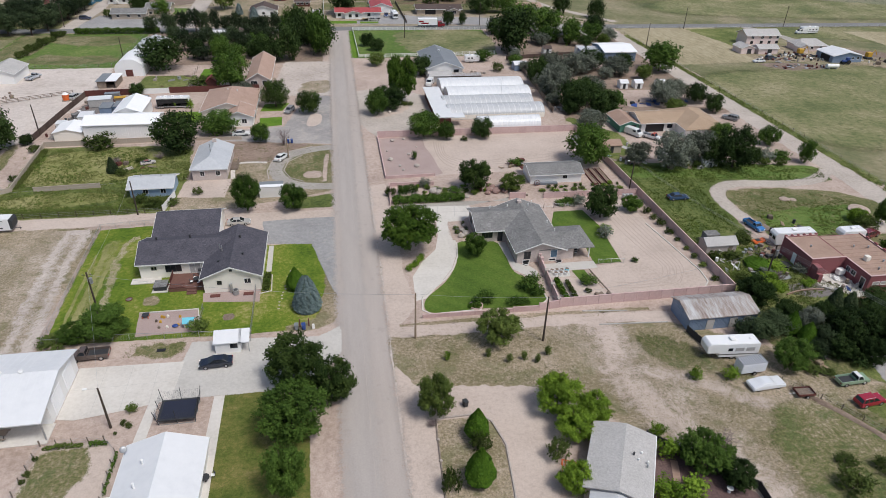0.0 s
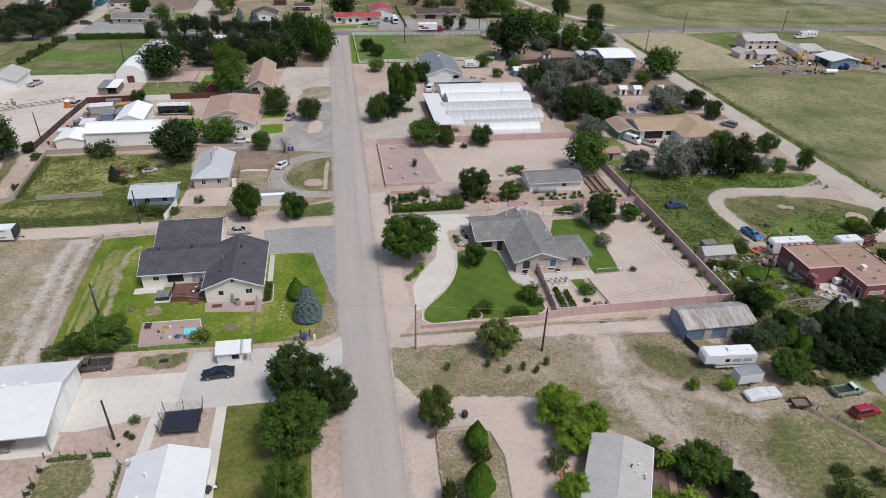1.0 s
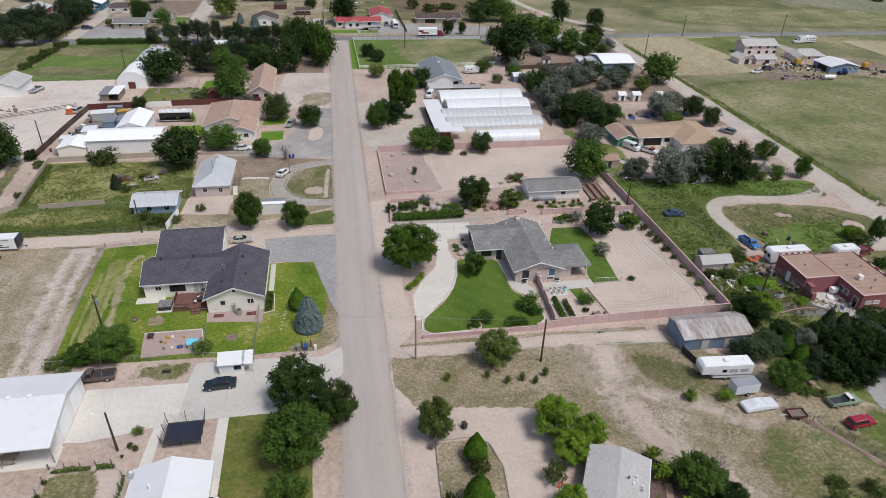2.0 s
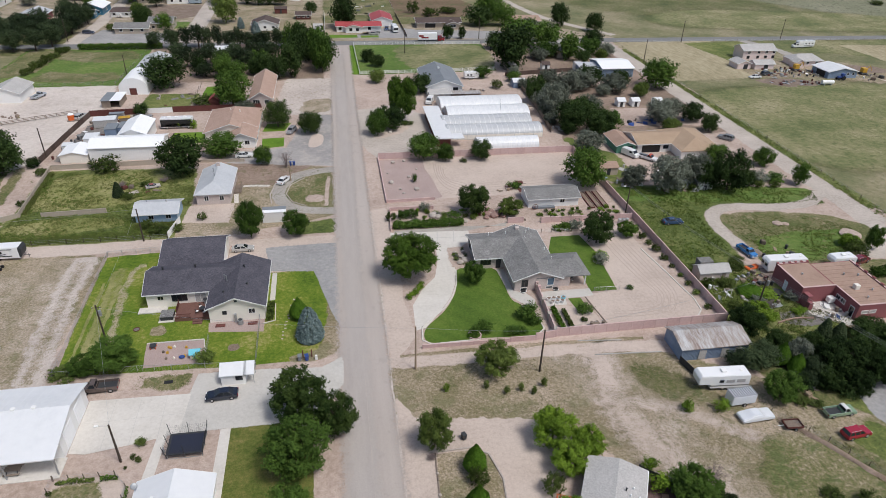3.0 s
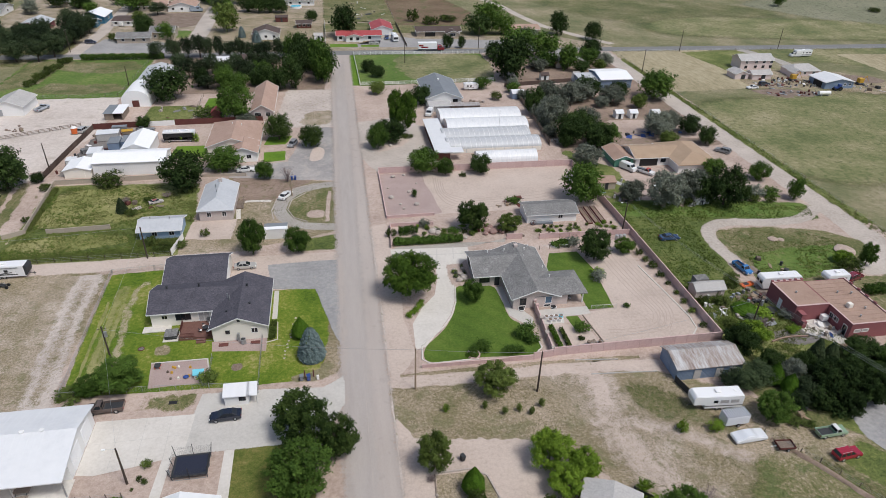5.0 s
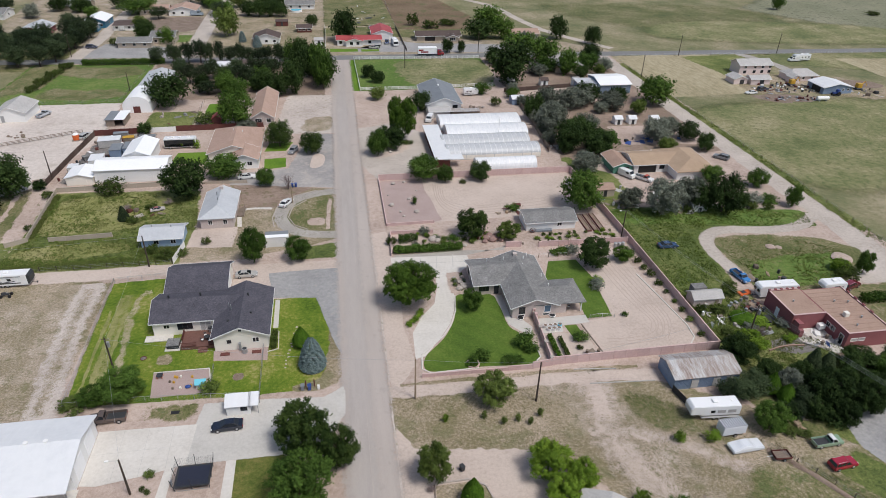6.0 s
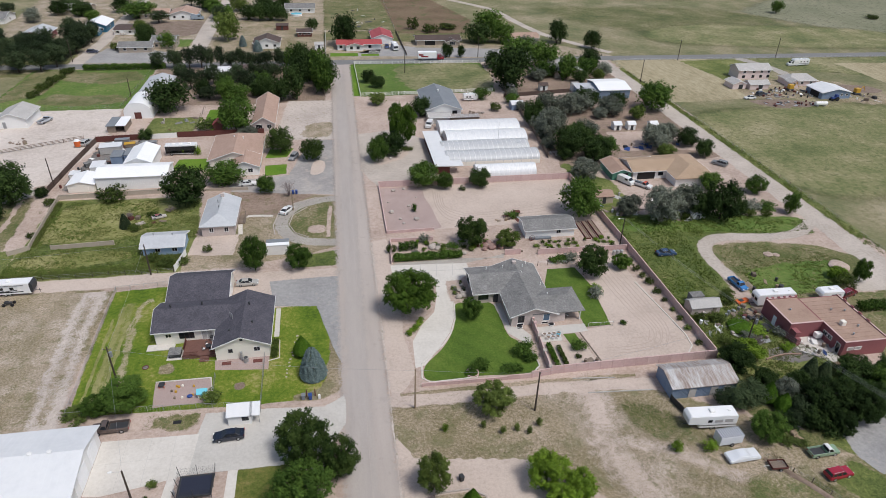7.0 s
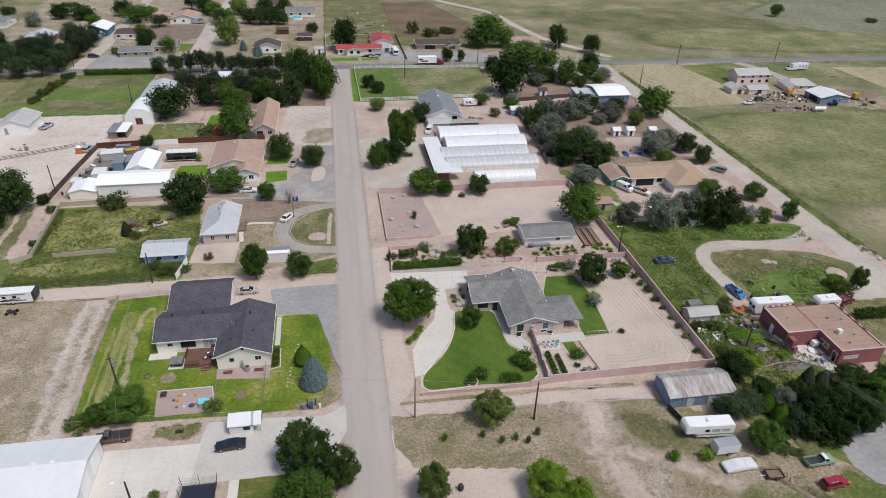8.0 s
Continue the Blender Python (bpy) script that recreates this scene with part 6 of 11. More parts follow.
window(h, "E", 5.4, -3.0, 1.0, 1.4, 1.0)
window(h, "W", -1.55, -5.0, 1.0, 1.4, 1.0)
h.matrix_basis = pose(32.0, 54.16, 0, 0, 0, -27.4)
s = thing("porch_rail", 24.9, 51, "orange-red painted timber porch rail beside the house", "railing")
for k in range(7):
    part("post", boxes((24.86 + k * 0.41, 24.94 + k * 0.41, 50.9 - k * 0.17, 50.98 - k * 0.17, 0, 1.0)), M["orange"], s)
part("rail", rod(bmesh.new(), (24.8, 50.97, 1.0), (27.5, 49.85, 1.0), 0.06, 0.06, 5), M["orange"], s)
part("rail", rod(bmesh.new(), (24.9, 50.97, 1.0), (24.2, 48.6, 1.0), 0.06, 0.06, 5), M["orange"], s)
part("post", boxes((24.2, 24.28, 48.6, 48.68, 0, 1.0)), M["orange"], s)
s = thing("barn", 59.5, 76.5, "old faded blue barn with a rusting zinc roof", "barn")
wing(s, 53.5, 65.4, 73.8, 79.6, 2.6, 3.5, "x", M["barn_blue"], M["roof_zinc"], 0.3, trim=False, ridge_at=77.4)
bm = bmesh.new()
for i in range(50):
    x = 53.3 + i * 0.245
    rod(bm, (x, 73.5, 2.53), (x, 77.4, 3.53), 0.025, 0.025, 4)
part("corrugation", bm, M["roof_zinc"], s)
part("barn_door", boxes(*[facing("W", 53.5, 76.4 + k * 0.42, 0.1, 0.4, 2.1, 0.06) for k in range(5)]), M["barn_blue"], s, "plank double door")
bm = bmesh.new()
for i in range(48):
    box(bm, 53.6 + i * 0.245, 53.66 + i * 0.245, 73.76, 73.8, 0, 2.3)
part("batten", bm, M["barn_blue"], s)
for x in (57.2, 61.2, 63.6):
    part("barn_door", boxes(facing("S", 73.74, x, 0.1, 1.3, 1.9, 0.05)), M["shingle_pale"], s, "weathered grey door")

h = thing("garage", 49.5, 132.5, "pale blue-white garage with a grey shingle roof", "garage")
wing(h, 43.4, 55.6, 129.6, 136.0, 2.4, 3.4, "x", M["white"], M["shingle_grey"], 0.45)
window(h, "S", 129.6, 51.6, 1.0, 1.0, 0.8)
part("bench", boxes((44.2, 49.6, 128.6, 129.4, 0.1, 0.5)), M["shingle_blue"], h)

# nursery
rows = ((173.0, 180.0, 31.6, 60.0, "plastic_grey"), (180.05, 188.0, 31.4, 58.8, "plastic_grey"), (188.2, 196.8, 34.2, 60.4, "plastic"), (197.0, 206.2, 33.4, 60.4, "plastic"))
for i, (y0, y1, x0, x1, m) in enumerate(rows):
    g = tunnel("greenhouse", x0, x1, y0, y1, 3.2, "x", M[m], "long white film greenhouse with hoops showing through", "greenhouse", side=1.4, ribs=18)
    tagged(g, group="greenhouses of the nursery")
    if i == 1:
        for x in (36.5, 43.4, 48.8, 56):
            part("roof_hatch", solid([(x - 0.9, 182.2, 3.06), (x + 0.9, 182.2, 3.06), (x + 0.9, 183.9, 3.26), (x - 0.9, 183.9, 3.26), (x - 0.9, 182.2, 2.9), (x + 0.9, 182.2, 2.9), (x + 0.9, 183.9, 3.1), (x - 0.9, 183.9, 3.1)], [(0, 1, 2, 3), (7, 6, 5, 4), (0, 4, 5, 1), (1, 5, 6, 2), (2, 6, 7, 3), (3, 7, 4, 0)]), M["roof_pale"], g, "blue-grey roof hatch")
    for k in range(10 if i == 0 else 0):
        w = (x1 - x0) / 10
        part("side_panel", boxes((x0 + k * w + 0.06, x0 + k * w + w - 0.06, y0 - 0.06, y0 - 0.02, 0.1, 1.4)), M["cream"], g)
tagged(tunnel("greenhouse", 38.6, 56.4, 164.2, 169.6, 3.0, "x", M["plastic"], "short white film tunnel behind the pink wall", "greenhouse", ribs=12), group="greenhouses of the nursery")
s = thing("nursery_office", 29.6, 181, "long low building with a flat white roof", "building")
part("wall", boxes((27.8, 31.6, 168.4, 194, 0, 2.7)), M["red_brown"], s)
part("roof", boxes((27.2, 32.2, 167.4, 195, 2.7, 2.9), (29.6, 35.4, 167.4, 171.4, 2.6, 2.75)), M["roof_white"], s)
h = thing("house", 37.5, 226, "pale blue house with a blue-grey shingle roof", "house")
wing(h, 31.4, 43.6, 214.6, 237, 3.0, 5.2, "y", M["white"], M["shingle_blue"], 0.5)
wing(h, 31.6, 38.6, 208.6, 213.6, 2.4, 3.0, "x", M["shingle_pale"], M["shingle_pale"], 0.3)
window(h, "S", 214.6, 41.4, 0.8, 1.6, 1.6, "dark")
vent(h, 37.4, 228, 5.2, "white", 0.5, 0.3)
for x0, y0, x1, y1 in ((39.2, 209, 43, 212.5), (43.4, 209, 49, 212)):
    s = thing("lean_to", (x0 + x1) / 2, (y0 + y1) / 2, "low metal-roofed lean-to behind the greenhouses", "shed")
    part("wall", boxes((x0, x1, y0, y1, 0, 1.9)), M["wood"], s)
    part("roof", boxes((x0 - 0.2, x1 + 0.2, y0 - 0.2, y1 + 0.2, 1.9, 2.0)), M["roof_zinc"], s)

h = thing("house", 92, 163, "tan-shingled ranch house with white walls and a carport", "house")
wing(h, 83.4, 97.5, 158.6, 167.6, 2.8, 4.2, "x", M["white"], M["shingle_ochre"], 0.6)
wing(h, 93.6, 105.2, 152.8, 168.4, 2.8, 4.6, "y", M["white"], M["shingle_ochre"], 0.6, (5, 4))
wing(h, 77.2, 82.8, 158.8, 168.0, 2.4, 3.4, "y", M["green_wall"], M["roof_clay"], 0.4)
# black panels on closed walls stand in for shaded garage interiors
part("garage_opening", boxes(facing("S", 158.8, 80.4, 0.0, 3.0, 2.0, 0.03)), M["black"], h, "black panel for the shaded inside of an open garage")
part("carport_opening", boxes(facing("S", 158.6, 87.4, 0.0, 5.4, 2.3, 0.03)), M["black"], h, "black panel for the shaded inside of an open garage")
window(h, "S", 158.6, 91.8, 1.0, 1.4, 1.0, "dark")

h = thing("house", 92, 88, "dark red flat-roofed stucco house with parapets", "house")
W, R = M["red_wall"], M["roof_clay"]
part("wall", boxes((83.6, 90.5, 86.2, 94.6, 0, 3.3)), W, h)
part("roof", boxes((83.85, 90.3, 86.45, 94.35, 3.3, 3.34)), R, h, "clay-red roofing between parapets")
part("parapet", boxes((83.58, 90.5, 86.18, 86.45, 3.3, 3.52), (83.58, 90.5, 94.35, 94.62, 3.3, 3.52), (83.58, 83.85, 86.45, 94.35, 3.3, 3.52)), W, h)
part("parapet_cap", boxes((83.54, 90.5, 86.14, 86.49, 3.52, 3.57), (83.54, 90.5, 94.31, 94.66, 3.52, 3.57), (83.54, 83.89, 86.49, 94.31, 3.52, 3.57)), M["pink_wall"], h)
for k in range(6):
    part("merlon", boxes((83.56 + k * 1.28, 84.0 + k * 1.28, 94.32, 94.64, 3.57, 3.8)), W, h)
part("wall", boxes((90.5, 99.6, 79.9, 94.2, 0, 3.2)), W, h)
part("roof", boxes((90.7, 99.4, 80.1, 94.0, 3.2, 3.24)), R, h, "clay-red ribbed roofing")
for k in range(10):
    part("batten", boxes((90.75, 99.35, 81.2 + k * 1.28, 81.27 + k * 1.28, 3.24, 3.29)), R, h)
part("parapet", boxes((90.48, 99.62, 79.88, 80.1, 3.2, 3.4), (90.48, 90.7, 80.1, 86.2, 3.2, 3.4), (99.4, 99.62, 80.1, 94.2, 3.2, 3.4)), W, h)
part("parapet_cap", boxes((90.44, 99.66, 79.84, 80.14, 3.4, 3.45), (90.44, 90.74, 80.14, 86.2, 3.4, 3.45), (99.36, 99.66, 80.14, 94.2, 3.4, 3.45)), M["pink_wall"], h)
for k in range(4):
    part("merlon", boxes((99.38, 99.64, 85 + k * 2.2, 85.8 + k * 2.2, 3.45, 3.7)), W, h)
part("buttress", boxes((83.9, 84.9, 84.6, 86.2, 0, 2.6), (84.0, 84.8, 83.9, 84.6, 0, 1.5)), W, h)
door(h, "W", 83.6, 90.6, 1.0, 2.1, "white")
window(h, "W", 83.6, 90.6, 1.2, 0.6, 0.7, "white", 0)
for u in (92.0, 93.6):
    window(h, "S", 79.9, u, 1.5, 1.2, 0.6, "white", 0, "shingle_pale")
window(h, "W", 90.5, 83.6, 1.3, 1.0, 0.9, "white", 1)
window(h, "W", 90.5, 84.9, 1.3, 0.9, 0.9, "white", 1)
window(h, "W", 90.5, 81.2, 0.1, 1.0, 2.1, "white", 0)
for x, y in ((93.7, 82.0), (96.4, 84.2), (97.2, 89.0), (86.4, 90.6), (94.6, 89.6)):
    vent(h, x, y, 3.3, "galv", 0.35, 0.14)
part("roof_cooler", boxes((93.2, 94.1, 84.6, 85.5, 3.25, 4.2), bevel=0.05), M["cream"], h)
t = thing("air_conditioner", 89.6, 85.4, "white box-shaped outdoor cooling unit against the wall", "air conditioner")
part("casing", boxes((88.9, 90.2, 84.9, 85.9, 0.5, 1.5), bevel=0.04), M["white"], t)
part("stand", boxes((89.0, 90.1, 85.0, 85.8, 0.0, 0.5)), M["galv"], t)

s = thing("garden_shed", 71.6, 96.6, "weathered grey garden shed with a shingle roof", "shed")
wing(s, 68.6, 74.8, 95.6, 98.6, 1.9, 2.8, "x", M["pink_brick"], M["shingle_pale"], 0.25, trim=False)
part("dormer", boxes((70.2, 73.0, 98.8, 100.6, 0, 2.2)), M["shingle_grey"], s)
door(s, "S", 95.6, 73.6, 0.8, 1.7, "wood")

# farmstead past the track
h = thing("farmhouse", 178, 254, "two-storey pale pink farmhouse with a grey gable roof", "house")
wing(h, 170.4, 185, 249.4, 256.6, 4.2, 5.9, "x", M["pale_pink"], M["shingle_pale"], 0.5)
for x in (173, 177.4, 181, 184.4):
    window(h, "S", 249.4, x, 2.7, 1.1, 1.0)
    window(h, "S", 249.4, x, 0.7, 1.1, 1.0, "dark")
for x0, x1, y0, y1 in ((160.6, 166.4, 236.6, 243), (167.6, 176, 235.6, 240.2)):
    s = thing("outbuilding", (x0 + x1) / 2, (y0 + y1) / 2, "low pink outbuilding with a grey roof", "shed")
    wing(s, x0, x1, y0, y1, 2.3, 3.4, "y" if x0 < 165 else "x", M["pale_pink"], M["shingle_pale"], 0.3)
    door(s, "S", y0, (x0 + x1) / 2 + 0.6, 1.8, 1.9, "dark")
s = thing("pole_barn", 197, 228, "blue metal barn with a white gable roof", "barn")
wing(s, 190, 202.4, 221.6, 231.4, 2.7, 4.0, "y", M["barn_blue"], M["roof_white"], 0.4)
# the barn's dark inside is only a black panel on its closed wall
part("opening", boxes(facing("W", 190, 226, 0, 5, 2.2, 0.03)), M["black"], s)
for x in (198.6, 200.8):
    window(s, "S", 221.6, x, 1.2, 0.9, 0.8, "white", 0)
h = thing("farm_cottage", 196, 241, "pale pink hip-roofed cottage behind the barn", "house")
wing(h, 187, 199.6, 238.4, 246, 2.5, 4.3, "x", M["pale_pink"], M["shingle_pale"], 0.4, (3.4, 3.4))
wing(h, 186.2, 190.2, 236.4, 240, 2.4, 3.5, "y", M["pale_pink"], M["shingle_pale"], 0.3)
for x in (188.2, 193, 197):
    window(h, "S", 236.4 if x < 190 else 238.4, x, 0.9, 1.0, 1.0)
s = thing("blue_shop", 106, 236, "blue metal workshop with a white roof and an open lean-to", "shed")
wing(s, 100.6, 112.8, 229.6, 243.4, 3.5, 4.7, "x", M["barn_blue"], M["roof_bright"], 0.4)
window(s, "S", 229.6, 110.2, 1.2, 1.2, 0.9)
part("lean_to_wall", boxes((93.4, 100.6, 238.6, 239, 0, 2.9), (93.4, 93.7, 230.4, 238.6, 0, 2.7), (96.8, 97.1, 230.4, 230.7, 0, 2.6)), M["barn_blue"], s)
part("lean_to_roof", solid([(92.8, 229.8, 2.7), (100.6, 229.8, 2.7), (100.6, 239.4, 3.4), (92.8, 239.4, 3.4), (92.8, 229.8, 2.55), (100.6, 229.8, 2.55), (100.6, 239.4, 3.25), (92.8, 239.4, 3.25)], [(0, 1, 2, 3), (7, 6, 5, 4), (0, 4, 5, 1), (1, 5, 6, 2), (2, 6, 7, 3), (3, 7, 4, 0)]), M["roof_pale"], s, "pale blue-grey sheet roof")

# beyond the cross road
h = thing("house", 13, 312, "long white house with a red metal roof and porch", "house")
wing(h, 3.0, 23.2, 308.8, 315.4, 2.8, 4.0, "x", M["white"], M["roof_red"], 0.6)
wing(h, 7, 14.6, 306.6, 309, 2.6, 3.6, "y", M["white"], M["roof_red"], 0.5)
for x in (4.6, 9.4, 12.4, 18):
    window(h, "S", 306.58 if 7 < x < 14.6 else 308.8, x, 0.9, 1.2, 1.1, "dark")
h = thing("garage", 24, 322, "white garage with a red metal roof", "garage")
wing(h, 19.8, 29.6, 319, 334, 2.9, 4.6, "y", M["white"], M["roof_red"], 0.4)
part("garage_door", boxes(facing("S", 319, 25.6, 0, 4.6, 2.3, 0.05)), M["roof_white"], h)
h = thing("house", 52, 318, "low brown-roofed house with a stone front", "house")
wing(h, 41, 62, 315.4, 324, 2.6, 3.9, "x", M["tan_wall"], M["shingle_brown"], 0.7)
wing(h, 55, 60.6, 311.8, 316, 2.5, 3.5, "y", M["tan_wall"], M["shingle_brown"], 0.6)
# black panel on the closed front, in place of the carport's inner shade
part("carport_opening", boxes(facing("S", 315.4, 47.4, 0, 5, 2.2, 0.03)), M["black"], h)
window(h, "S", 311.8, 57.8, 0.9, 2.6, 1.3, "white", 2)
FAR = (
    (88, 102, 316, 326, 2.8, 4.2, "x", "tan_wall", "shingle_tan", "low tan house beside the track"),
    (92, 104, 258, 270, 3.0, 5.0, "y", "tan_wall", "shingle_pale", "grey-roofed house among trees"),
    (-35, -23.4, 313, 323, 2.9, 4.9, "y", "white", "shingle_brown", "white house with a brown gable roof"),
    (-50, -39, 269.6, 276, 2.4, 3.4, "x", "white", "roof_white", "white-roofed shed behind trees"),
    (-36.4, -22, 270.6, 277, 2.5, 3.7, "x", "tan_wall", "shingle_brown", "low brown-roofed house behind pines"),
    (-93, -79, 310, 318, 2.6, 4.0, "x", "tan_wall", "shingle_grey", "grey-roofed house by the side street"),
    (-80, -70, 316, 326, 3.4, 5.0, "x", "tan_wall", "shingle_grey", "taller grey-roofed house by the side street"),
    (-118.4, -108.4, 350, 364, 3.4, 5.2, "y", "shop_blue", "roof_bright", "blue metal workshop with a white roof"),
    (-119.4, -110, 341.6, 347.6, 2.6, 3.8, "x", "shop_blue", "roof_white", "low blue shed with a white roof"),
    (-141, -130, 331, 347, 3.2, 5.0, "y", "red_wall", "roof_pale", "dark red house with a pale metal roof among trees"),
    (-103.4, -94.4, 344, 357, 2.4, 3.2, "x", "white", "shingle_brown", "low white building with a brown roof by the corral"),
    (-84, -70, 377, 391, 2.8, 4.8, "y", "white", "shingle_tan", "tan-roofed white house in the far lots"),
    (-99, -84.6, 379, 389, 2.8, 4.6, "x", "tan_wall", "shingle_tan", "tan-roofed house in the far lots"),
    (-24, -8, 392, 402, 2.8, 4.6, "x", "white", "shingle_grey", "grey-roofed house in the far lots"),
    (-16, -9, 335.6, 341, 2.4, 3.4, "x", "red_brown", "shingle_brown", "dark shed at the paddock's edge"),
    (-146, -128, 392, 404, 2.8, 4.8, "x", "tan_wall", "shingle_pale", "pale-roofed house in the far lots"),
    (-180, -162, 370, 384, 2.8, 4.8, "x", "white", "shingle_grey", "grey-roofed house in the far lots"),
    (-40, -24, 412, 424, 2.8, 4.8, "x", "tan_wall", "shingle_brown", "brown-roofed house in the far lots"),
)
for x0, x1, y0, y1, e, r, ax, w, rf, words in FAR:
    h = thing("house", (x0 + x1) / 2, (y0 + y1) / 2, words, "house")
    wing(h, x0, x1, y0, y1, e, r, ax, M[w], M[rf], 0.5)
    for k in range(3):
        window(h, "S", y0, x0 + (x1 - x0) * (k + 0.6) / 3.2, 1.0, 1.2, 1.0, "white", 0)
    window(h, "E", x1, (y0 + y1) / 2, 1.0, 1.2, 1.0, "white", 0)

# ---- walls, fences and poles ----
SHARED = {}


def piece(name, key, make, material, parent, m):
    """A part that shares its mesh with its alike."""
    if key not in SHARED:
        bm = make()
        bmesh.ops.recalc_face_normals(bm, faces=bm.faces)
        me = bpy.data.meshes.new(name)
        bm.to_mesh(me)
        bm.free()
        me.materials.append(material)
        SHARED[key] = me
    ob = new(name, SHARED[key])
    ob.parent = parent
    off = OFFSET.get(parent.name, Vector())
    ob.matrix_basis = Matrix.Translation(-off) @ m
    return ob


def along(a, b, step):
    a, b = Vector((*a, 0)), Vector((*b, 0))
    d = b - a
    n = max(1, round(d.length / step))
    turn = math.atan2(d.y, d.x)
    return a, d / n, n, turn, d.length / n


def block_wall(a, b, h=1.8, label="pink block wall with pilasters", mat="pink_wall", step=2.3, caps=False):
    w = thing("garden_wall", *a, label, "wall", "pink walls round the lots" if mat == "pink_wall" else "")
    p, d, n, turn, l = along(a, b, step)
    for i in range(n + 1):
        q = p + d * i
        m = Matrix.Translation(q) @ Euler((0, 0, turn)).to_matrix().to_4x4()
        if i < n:
            piece("panel", ("panel", mat, round(l, 2), h), lambda: boxes((0.1, l - 0.1, -0.07, 0.07, 0, h - 0.06), (0.05, l - 0.05, -0.1, 0.1, h - 0.06, h + 0.02)), M[mat], w, m)
        piece("pilaster", ("pilaster", mat, h), lambda: boxes((-0.14, 0.14, -0.13, 0.13, 0, h + 0.05), bevel=0.015), M[mat], w, m)
        if caps:
            piece("cap", ("cap", h), lambda: boxes((-0.36, 0.36, -0.36, 0.36, h + 0.05, h + 0.18), (-0.28, 0.28, -0.28, 0.28, 0, h + 0.05)), M["stone"], w, m)
    return w


for a, b, h in (((35.2, 82.7), (66.9, 82.9), 1.8), ((66.9, 83.0), (66.2, 121.6), 1.8), ((66.2, 121.8), (65.2, 161.2), 1.8),
                ((12.0, 82.6), (27.0, 82.3), 0.75), ((27.0, 82.3), (31.4, 82.2), 1.0), ((31.4, 82.2), (35.0, 82.6), 1.5),
                ((10.4, 122.2), (11.0, 131.6), 0.9), ((11.0, 131.7), (21.0, 131.5), 0.9), ((36.8, 122.9), (40.2, 122.8), 1.4), ((44.4, 122.2), (65.6, 121.7), 1.4),
                ((10.6, 136.0), (10.6, 161.2), 0.7), ((10.7, 135.9), (22.0, 136.2), 0.7), ((10.7, 161.4), (64.8, 161.3), 1.8)):
    block_wall(a, b, h)
block_wall((35.0, 83.0), (35.7, 96.0), 1.5, "stepped pink block wall with pale square caps", "pink_wall", 4.2, True)
for a, b, h in (((-65.0, 137.4), (-52.0, 138.2), 1.1), ((-73.5, 135.8), (-69.8, 137.9), 1.1), ((-69.9, 138.2), (-71.6, 163.0), 1.2), ((-71.4, 163.2), (-40.0, 164.4), 1.3), ((-40, 164.4), (-24.5, 163.8), 0.8)):
    block_wall(a, b, h, "low tan block wall along the weedy lot", "tan_wall", 3.0)


def fence(a, b, h=1.2, step=2.5, style="wire", mat="wood", label="weathered post and wire fence"):
    f = thing("fence", *a, label, "fence")
    p, d, n, turn, l = along(a, b, step)
    for i in range(n + 1):
        m = Matrix.Translation(p + d * i) @ Euler((0, 0, turn)).to_matrix().to_4x4()
        r = {"wire": 0.05, "chain": 0.035, "rail": 0.07, "board": 0.06}[style]
        lean = Euler((0.05 * math.sin(i * 7.1), 0.05 * math.cos(i * 5.3), 0)).to_matrix().to_4x4() if style == "wire" else Matrix()
        piece("post", ("post", mat, h, r), lambda: boxes((-r, r, -r, r, 0, h + 0.08)) if style != "chain" else rod(bmesh.new(), (0, 0, 0), (0, 0, h + 0.05), r, r, 6), M[mat], f, m @ lean)
        if i == n:
            break
        k = (style, mat, round(l, 2), h)
        if style == "wire":
            for z in (0.35, 0.65, 0.95):
                piece("wire", ("w", *k), lambda: rod(bmesh.new(), (0, 0, 0), (l, 0, 0), 0.012, 0.012, 4), M["galv"], f, m @ Matrix.Translation((0, 0, z * h)))
        elif style == "chain":
            piece("top_rail", ("t", *k), lambda: rod(bmesh.new(), (0, 0, h), (l, 0, h), 0.025, 0.025, 5), M[mat], f, m)

            def mesh():
                bm = bmesh.new()
                c = max(4, int(l / 0.22))
                for j in range(c):
                    x0, x1 = l * j / c, l * (j + 1) / c
                    rod(bm, (x0, 0, 0.05), (x1, 0, h), 0.006, 0.006, 3)
                    rod(bm, (x1, 0, 0.05), (x0, 0, h), 0.006, 0.006, 3)
                return bm
            piece("chain_mesh", ("m", *k), mesh, M[mat], f, m)
        elif style == "rail":
            for z in (0.3, 0.62, 0.94):
                piece("rail", ("r", *k), lambda: boxes((0, l, -0.03, 0.03, -0.07, 0.07)), M[mat], f, m @ Matrix.Translation((0, 0, z * h)))
        else:
            def panel():
                c = max(3, int(l / 0.15))
                pts, faces = [], []
                for j in range(c):
                    for x in (l * j / c + 0.004, l * (j + 1) / c - 0.004):
                        y, top = 0.02 * (j % 2), h - 0.04 * ((j * 7) % 3)
                        pts += [(x, y - 0.02, 0.03), (x, y - 0.02, top), (x, y + 0.02, top), (x, y + 0.02, 0.03)]
                for q in range(2 * c - 1):
                    o = 4 * q
                    faces += [(o, o + 4, o + 5, o + 1), (o + 1, o + 5, o + 6, o + 2), (o + 2, o + 6, o + 7, o + 3), (o + 3, o + 7, o + 4, o)]
                return solid(pts, faces + [(0, 1, 2, 3), tuple(4 * (2 * c - 1) + q for q in (3, 2, 1, 0))])
            piece("board_panel", ("b", *k), panel, M[mat], f, m)
    return f


